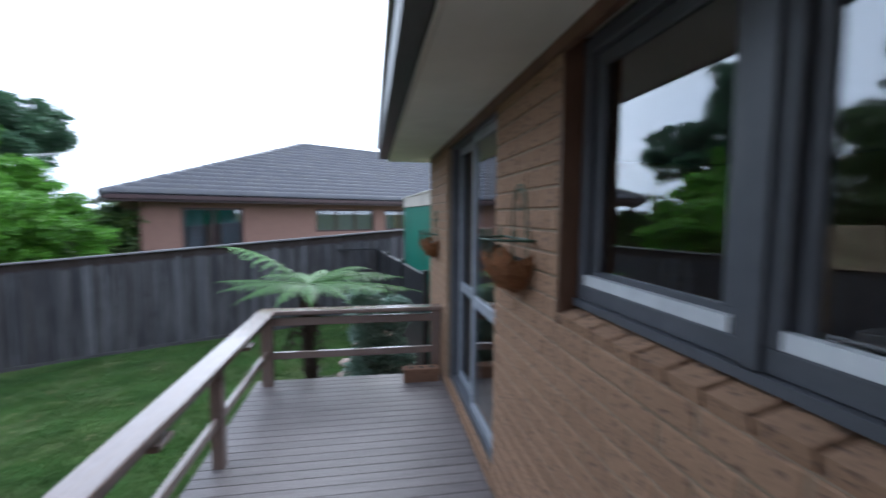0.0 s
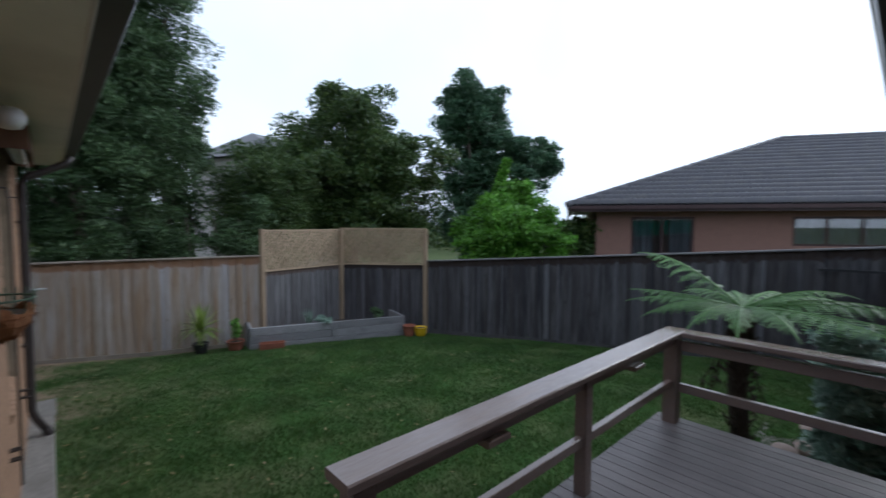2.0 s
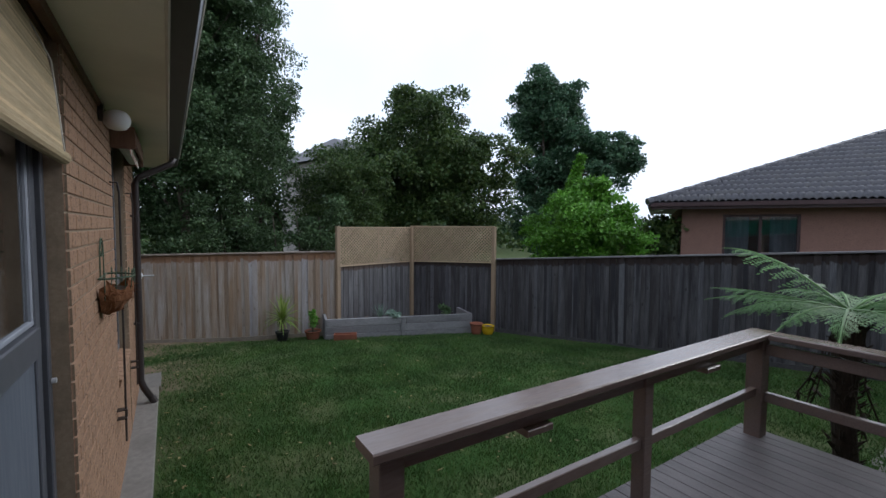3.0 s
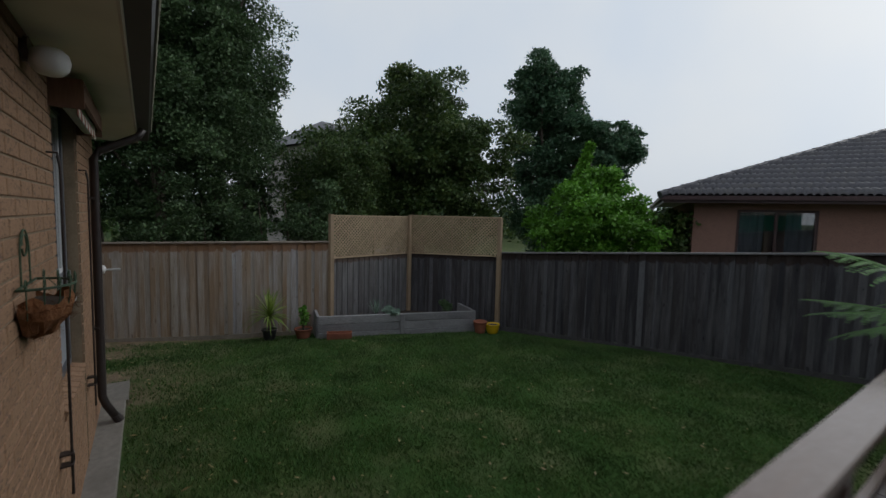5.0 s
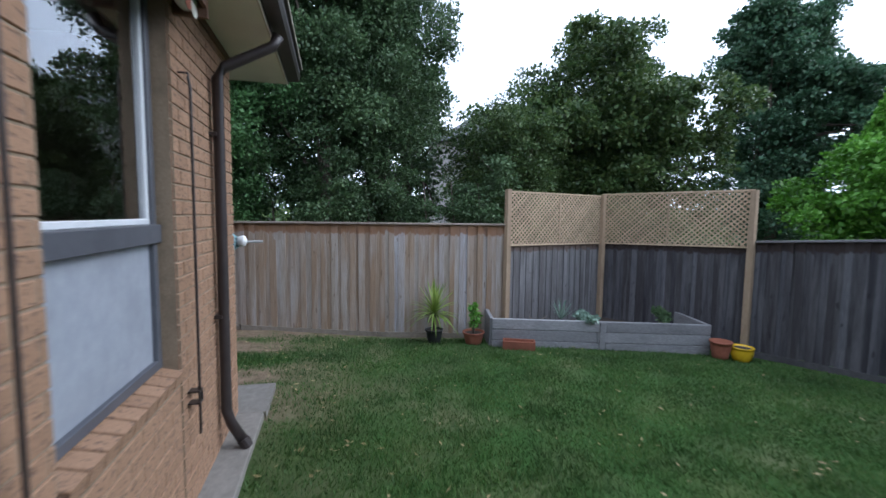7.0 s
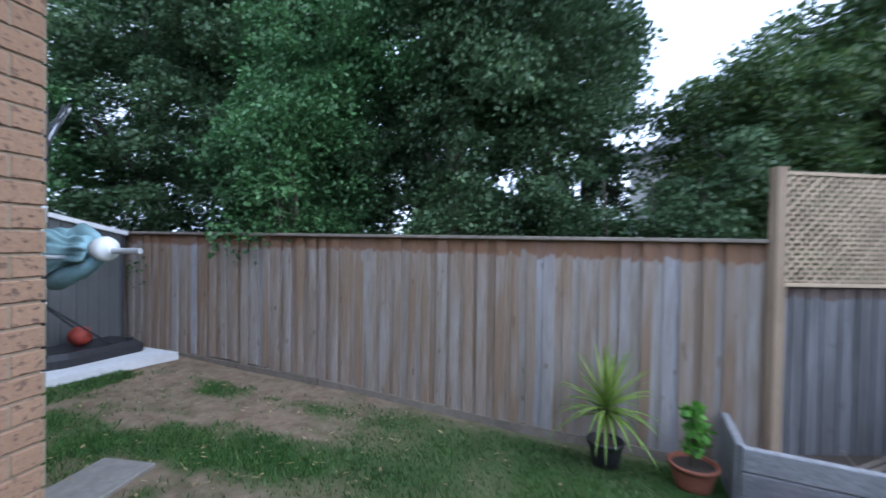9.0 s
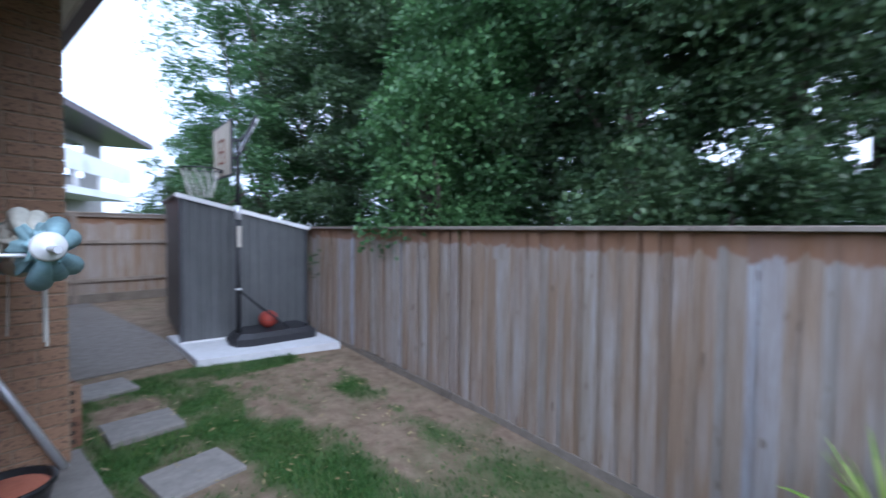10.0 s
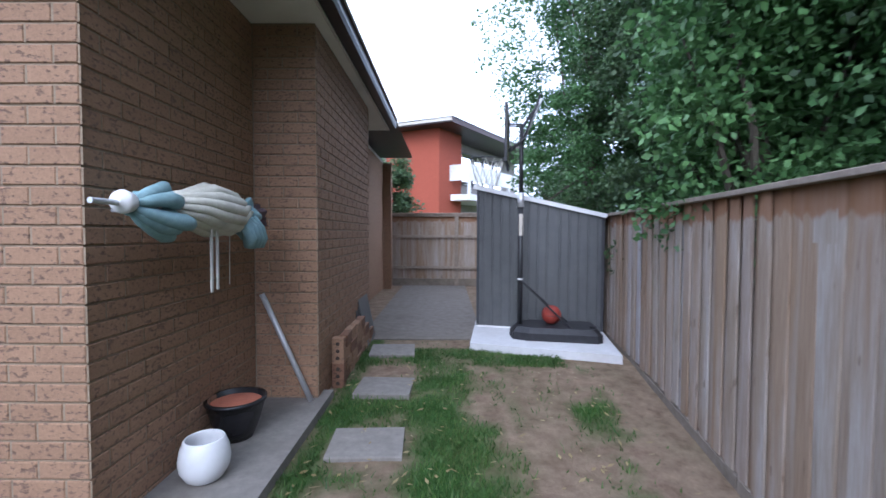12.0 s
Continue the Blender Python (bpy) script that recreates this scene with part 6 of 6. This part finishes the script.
    s.quad(nb(-0.1, -0.1, 2.05), nb(RU, RN, Z1 - 0.01), nb(-0.1, 10.1, 2.05))
    s.quad(nb(18, RN, Z1 - 0.03), nb(RU, RN, Z1 - 0.03), nb(-0.1, 10.1, 2.05), nb(18, 10.1, 2.05))
    roof = part("roof", s, M_TILE, t)
    # the lowest 300 tiles singly, the rest joined
    tv, tf = np.array(tile_v), np.array(tile_f)
    for i in range(300):
        o = new("roof_tile", big_mesh("roof_tile", tv[21 * i:21 * i + 21], tf[12 * i:12 * i + 12] - 21 * i, M_TILE))
        o.parent = roof
    o = new("more_roof_tiles", big_mesh("more_roof_tiles", tv[6300:], tf[3600:] - 6300, M_TILE))
    o.parent = roof
    tagged(o, "", "", "", "stuff")
    a, b = nb(-0.12, -0.12, 2.10), nb(RU, RN, 4.54)
    m = 24
    for i in range(m):
        p, q = a.lerp(b, i / m), a.lerp(b, (i + 1.08) / m)
        part("hip_tile", Shape().tube([p, q], [0.10, 0.085], 8), M_TILE, roof)
    a, b = nb(RU, RN, 4.54), nb(18, RN, 4.54)
    for i in range(26):
        p, q = a.lerp(b, i / 26), a.lerp(b, (i + 1.06) / 26)
        part("ridge_tile", Shape().tube([p, q], [0.10, 0.088], 8), M_TILE, roof)


neighbour()


def red_house():
    K = Vector((-7.78, -17.6, 0))
    sd, wd = Vector((-0.54, -0.84, 0)), Vector((0.90, -0.42, 0))
    wd.normalize()
    t = thing("red_brick_house", "two-storey red brick house with white balcony", "house", (0, 0, 0))

    def P(a, b, z):
        return K + wd * a + sd * b + Vector((0, 0, z))

    def slab(s, a0, a1, b0, b1, z0, z1):
        c = [P(a, b, z) for z in (z0, z1) for b in (b0, b1) for a in (a0, a1)]
        for f in ((0, 1, 5, 4), (2, 6, 7, 3), (0, 4, 6, 2), (1, 3, 7, 5), (4, 5, 7, 6), (0, 2, 3, 1)):
            s.quad(*[c[i] for i in f])
        return s
    part("wall", slab(slab(Shape(), 0, 2.9, 0, 0.25, -1, 5.45), 0, 0.25, 0.25, 2.0, -1, 5.45), M_RBRICK, t)
    part("wall", slab(Shape(), 1.0, 9, 2.0, 11, -1, 5.45), M_LOUVRE, t, "pale rendered wall")
    part("wall", slab(Shape(), 2.91, 9, 0.9, 2.0, -1, 5.3), M_LOUVRE, t, "cream rendered wall")
    s = slab(Shape(), -1.1, 10, -0.8, 12, 5.45, 5.62)
    part("eave", s, M_GUTTER, t, "dark eave lining")
    part("fascia", slab(Shape(), -1.12, 10, -0.85, -0.80, 5.50, 5.66), M_CREAM, t, "pale fascia board")
    part("fascia", slab(Shape(), -1.15, -1.10, -0.80, 12, 5.42, 5.66), M_FASCIA, t)
    s = Shape()
    s.quad(P(-1.2, -0.9, 5.66), P(10, -0.9, 5.66), P(7, 3.5, 6.75), P(2.0, 3.0, 6.75))
    s.quad(P(-1.2, -0.9, 5.66), P(2.0, 3.0, 6.75), P(2.0, 9, 6.75), P(-1.2, 12, 5.66))
    part("roof", s, M_TILE, t)
    b = part("balcony", slab(slab(Shape(), -1.0, 1.0, 1.0, 9, 2.15, 2.45), -1.0, -0.92, 1.0, 9, 3.1, 3.85), M_WHITE, t, "white balcony with solid balustrade")
    part("balcony_panel", slab(Shape(), -1.0, 0.98, 0.92, 0.995, 3.1, 3.85), M_WHITE, b)
    for k in (1.0, 3.2, 5.4, 7.6):
        part("balcony_post", slab(Shape(), -1.0, -0.88, k, k + 0.12, 2.45, 3.1), M_WHITE, b)
    for k in range(5):
        w = part("window", slab(Shape(), 0.94, 0.99, 2.3 + k * 1.3, 3.4 + k * 1.3, 3.2, 5.0), M_FRAME, t)
        part("pane", slab(Shape(), 0.90, 0.93, 2.36 + k * 1.3, 3.34 + k * 1.3, 3.26, 4.94), M_GLASS, w)


red_house()


def far_house():
    t = thing("hillside_house", "two-storey grey house mostly hidden behind trees", "house", (-28.5, 11.4, 0), "", "", 20)
    part("wall", Shape().box(-4, 4, -2.4, 2.6, -1, 5.6), M_LOUVRE, t, "pale grey rendered wall")
    part("roof", Shape().quad((4.5, -2.9, 5.6), (4.5, 3.1, 5.6), (0, 1.2, 7.3), (0, -1, 7.3)).quad((4.5, -2.9, 5.6), (0, -1, 7.3), (-4.5, -2.9, 5.6)).quad((4.5, 3.1, 5.6), (-4.5, 3.1, 5.6), (0, 1.2, 7.3)).quad((-4.5, -2.9, 5.6), (0, -1, 7.3), (0, 1.2, 7.3), (-4.5, 3.1, 5.6)), M_TILE, t)
    for y in (-1.9, 0.7):
        w = part("window", Shape().box(4.003, 4.06, y, y + 1.2, 3.6, 4.9), M_FRAME, t)
        part("pane", Shape().box(4.062, 4.07, y + 0.06, y + 1.14, 3.66, 4.84), M_GLASS, w)
    part("gutter", Shape().box(4.4, 4.55, -2.9, 3.1, 5.5, 5.62), M_GUTTER, t)


far_house()

# ---- trees ----


def crown(center, rad, n, seed, shell=0.55, clump=(0.35, 0.65), squash=None):
    """Clump centres within a lumpy ellipsoid, most of them near its surface."""
    rng = np.random.default_rng(seed)
    out = []
    while len(out) < n:
        d = rng.normal(size=3)
        d /= np.linalg.norm(d)
        lump = 1 + 0.42 * noise.noise(Vector(tuple(d * 1.9 + seed)))+ 0.2 * noise.noise(Vector(tuple(d * 4.3 + seed)))
        r = (shell + (1 - shell) * rng.uniform() ** 0.7) if rng.uniform() < 0.8 else rng.uniform(0.15, shell)
        p = d * np.array(rad) * r * lump
        if squash and p[2] < -squash:
            continue
        out.append((center[0] + p[0], center[1] + p[1], center[2] + p[2], rng.uniform(*clump)))
    return out


def tree(label, base, trunk_top, clumps, per, size, material, seed, r=0.2, limbs=14, group="trees behind the fence"):
    t = thing("tree", label, "tree", base, group)
    loc = [(c[0] - base[0], c[1] - base[1], c[2] - base[2], c[3]) for c in clumps]
    rng = random.Random(seed)
    top = Vector(trunk_top)
    part("trunk", Shape().tube([(0, 0, -0.2), top * 0.3 + Vector((0.06, 0.04, 0)), top * 0.65 + Vector((-0.06, 0.05, 0)), top], [r, r * 0.8, r * 0.55, r * 0.2], 10), M_BARK, t)
    for k in range(limbs):
        c = Vector(rng.choice(loc)[:3])
        a = top * rng.uniform(0.25, 0.85)
        mid = a.lerp(c, 0.5) + Vector((rng.uniform(-0.2, 0.2), rng.uniform(-0.2, 0.2), 0.1 * (c - a).length))
        part("limb", Shape().tube([a, mid, c], [r * 0.35, r * 0.2, r * 0.06], 6), M_BARK, t)
    leaf_cloud("crown", loc, per, size, material, t, seed)
    return t


def hedge_tree(x, y, h, rx, ry, seed, material, per=460, n=250, size=0.068, label="tall dense dark green tree rising above the fence", z0=-0.4):
    c = crown((x, y, (h + z0) / 2), (rx, ry, (h - z0) / 2), n, seed, 0.6, (0.28, 0.55))
    return tree(label, (x, y, -1.0), (0, 0, h * 0.8), c, per, size, material, seed, 0.13)


hedge_tree(-12.0, 2.45, 9.4, 1.5, 1.2, 41, L_HEDGE)
hedge_tree(-11.2, 1.2, 9.4, 1.25, 1.4, 42, L_HEDGE)
hedge_tree(-11.35, -0.5, 9.6, 1.3, 1.3, 43, L_LIGHT, 460, 250, 0.064, "tall light green leafy tree hanging over the fence")
hedge_tree(-11.7, -2.3, 9.6, 1.6, 1.5, 44, L_HEDGE)
hedge_tree(-11.9, -4.4, 9.0, 1.6, 1.6, 45, L_HEDGE)
hedge_tree(-13.3, 1.3, 9.2, 1.5, 1.5, 81, L_HEDGE, 150, 85, 0.12, "tall dark green tree in the second row")
hedge_tree(-13.5, -1.4, 9.4, 1.6, 1.6, 82, L_HEDGE, 150, 85, 0.12, "tall dark green tree in the second row")
hedge_tree(-14.6, 3.3, 6.4, 1.4, 1.3, 83, L_HEDGE, 180, 90, 0.12, "dark green tree in the second row")
hedge_tree(-11.0, -6.0, 7.4, 1.7, 1.8, 46, L_LIGHT, 260)
hedge_tree(-12.9, 5.7, 3.9, 1.35, 1.3, 47, L_ROUND, 400, 150)
hedge_tree(-10.5, -0.9, 3.0, 0.75, 0.9, 48, L_LIGHT, 320, 80, 0.068, "light green branches hanging over the fence", 0.4)
tree("broad round dark olive-green tree behind the lattice", (-15.0, 9.8, -1), (0, 0, 5.0), crown((-15.0, 9.8, 3.1), (3.3, 3.3, 3.2), 330, 51, 0.62, (0.4, 0.8), 2.9), 420, 0.13, L_ROUND, 51, 0.3, 20)
tree("tall blue-green tree with open upper crown", (-14.9, 17.1, -1), (-0.2, 0, 8.4), crown((-15.3, 17.1, 6.85), (1.65, 1.65, 2.1), 120, 52, 0.5, (0.4, 0.7)) + crown((-13.1, 18.0, 4.5), (2.5, 2.3, 1.7), 80, 53, 0.5, (0.3, 0.55)) + crown((-14.8, 17.1, 2.2), (2.0, 2.0, 3.0), 120, 54, 0.5, (0.4, 0.75)), 330, 0.14, L_TALL, 52, 0.25, 22)
tree("bright lime-green young tree behind the dark fence", (-7.75, 10.9, -1), (0, 0, 2.8), crown((-7.75, 10.9, 1.3), (1.6, 1.45, 1.35), 150, 55, 0.5, (0.22, 0.42)) + [(-8.35 + 0.05 * i, 11.0, 2.3 + 0.14 * i, 0.22 - 0.015 * i) for i in range(9)] + [(-7.3 + 0.04 * i, 10.9, 2.2 + 0.1 * i, 0.22) for i in range(5)], 260, 0.095, L_LIME, 55, 0.09, 12)
tree("low dark green shrub tree at the house corner", (-6.9, 13.4, -1), (0, 0, 1.2), crown((-7.2, 13.6, 0.5), (1.4, 1.2, 1.1), 60, 56, 0.5, (0.3, 0.5)), 170, 0.12, L_ROUND, 56, 0.1, 8)
tree("leafy green shrub above the back fence", (-6.4, -9.9, -1), (0, 0, 2.4), crown((-6.35, -10.0, 1.7), (0.95, 0.9, 1.2), 60, 57, 0.5, (0.2, 0.4)), 150, 0.1, L_HEDGE, 57, 0.07, 8)
tree("dark tree beside the far houses", (-13.2, -14, -1), (0, 0, 4), crown((-12.8, -14, 2.0), (2.0, 2.0, 2.2), 90, 58, 0.5, (0.35, 0.6)), 160, 0.14, L_HEDGE, 58, 0.15, 8)


def understorey():
    rng = np.random.default_rng(71)
    base = (-11.0, 0.6, -0.95)
    c = []
    for k in range(170):
        y = rng.uniform(-4.2, 4.4)
        c.append((-0.1 - abs(rng.normal()) * 0.5, y, rng.uniform(1.0, 3.1), rng.uniform(0.22, 0.42)))
    t = thing("hedge", "dense dark green hedge along the far side of the fence", "hedge", base)
    s = Shape()
    for k in range(14):
        y = -4 + 0.6 * k
        s.tube([(-0.4, y, -0.1), (-0.3, y + 0.1, 1.2), (-0.4, y, 2.6)], [0.04, 0.03, 0.01], 6)
    part("stem", s, M_BARK, t)
    leaf_cloud("foliage", c, 300, 0.065, L_HEDGE, t, 72)


understorey()
tree("low dark tree in front of the hillside house", (-17.6, 7.4, -1), (0, 0, 2.8), crown((-17.6, 7.4, 1.5), (2.0, 2.0, 2.1), 120, 73, 0.5, (0.4, 0.7)), 240, 0.12, L_ROUND, 73, 0.15, 8)


def far_woods():
    rng = np.random.default_rng(3)
    c = []
    for a in np.arange(10, 118, 1.1):
        d = rng.uniform(38, 60)
        h = rng.uniform(1.5, 4.5)
        for k in range(5):
            c.append((-d * math.sin(radians(a)) + rng.normal() * 1.5, d * math.cos(radians(a)) + rng.normal() * 1.5, -1 + h * (k + 0.5) / 5, rng.uniform(0.8, 1.6)))
    o = leaf_cloud("far_woods", c, 45, 0.55, L_ROUND, None, 61)
    tagged(o, "distant dark green tree line on the hillside", "woods", "", "stuff")


far_woods()

# ---- bricks of the walls ----


def lay_bricks():
    for parent, a, b, nrm, z0, z1, m, phase, inset in LATER:
        d = b - a
        L = d.length
        d.normalize()
        rows = int(round((z1 - z0) / COURSE))
        made = 0
        spare_v, spare_f, spare_m = [], [], []
        basis = Matrix(((d.x, nrm.x, 0), (d.y, nrm.y, 0), (0, 0, 1))).to_4x4()
        rng = random.Random(int(L * 100) + rows)
        for r in range(rows):
            z = z0 + r * COURSE + 0.005
            u = 0.0
            first = (r + phase) % 2
            while u < L - 0.03:
                ln = 0.12 if (first and u == 0.0) else PITCH
                ln = min(ln, L - u + 0.0)
                if L - (u + ln) < 0.03:
                    ln = L - u
                me = brick_mesh(ln, m)
                w = a + d * (u + 0.005 + inset * 0) + nrm * rng.uniform(-0.0015, 0.0)
                mat_ = Matrix.Translation((w.x, w.y, z)) @ basis
                if made < 300:
                    o = new("brick", me)
                    o.parent = parent
                    o.matrix_basis = mat_
                else:
                    n0 = len(spare_v)
                    spare_v += [tuple(mat_ @ v.co) for v in me.vertices]
                    spare_f += [tuple(n0 + i for i in p.vertices) for p in me.polygons]
                    spare_m += [p.material_index for p in me.polygons]
                made += 1
                u += ln
        if spare_v:
            s = Shape()
            s.v, s.f = spare_v, spare_f
            o = tagged(part("more_bricks", s, m, parent), "", "", "", "stuff")
            o.data.materials.append(M_MORTAR)
            o.data.polygons.foreach_set("material_index", spare_m)


lay_bricks()
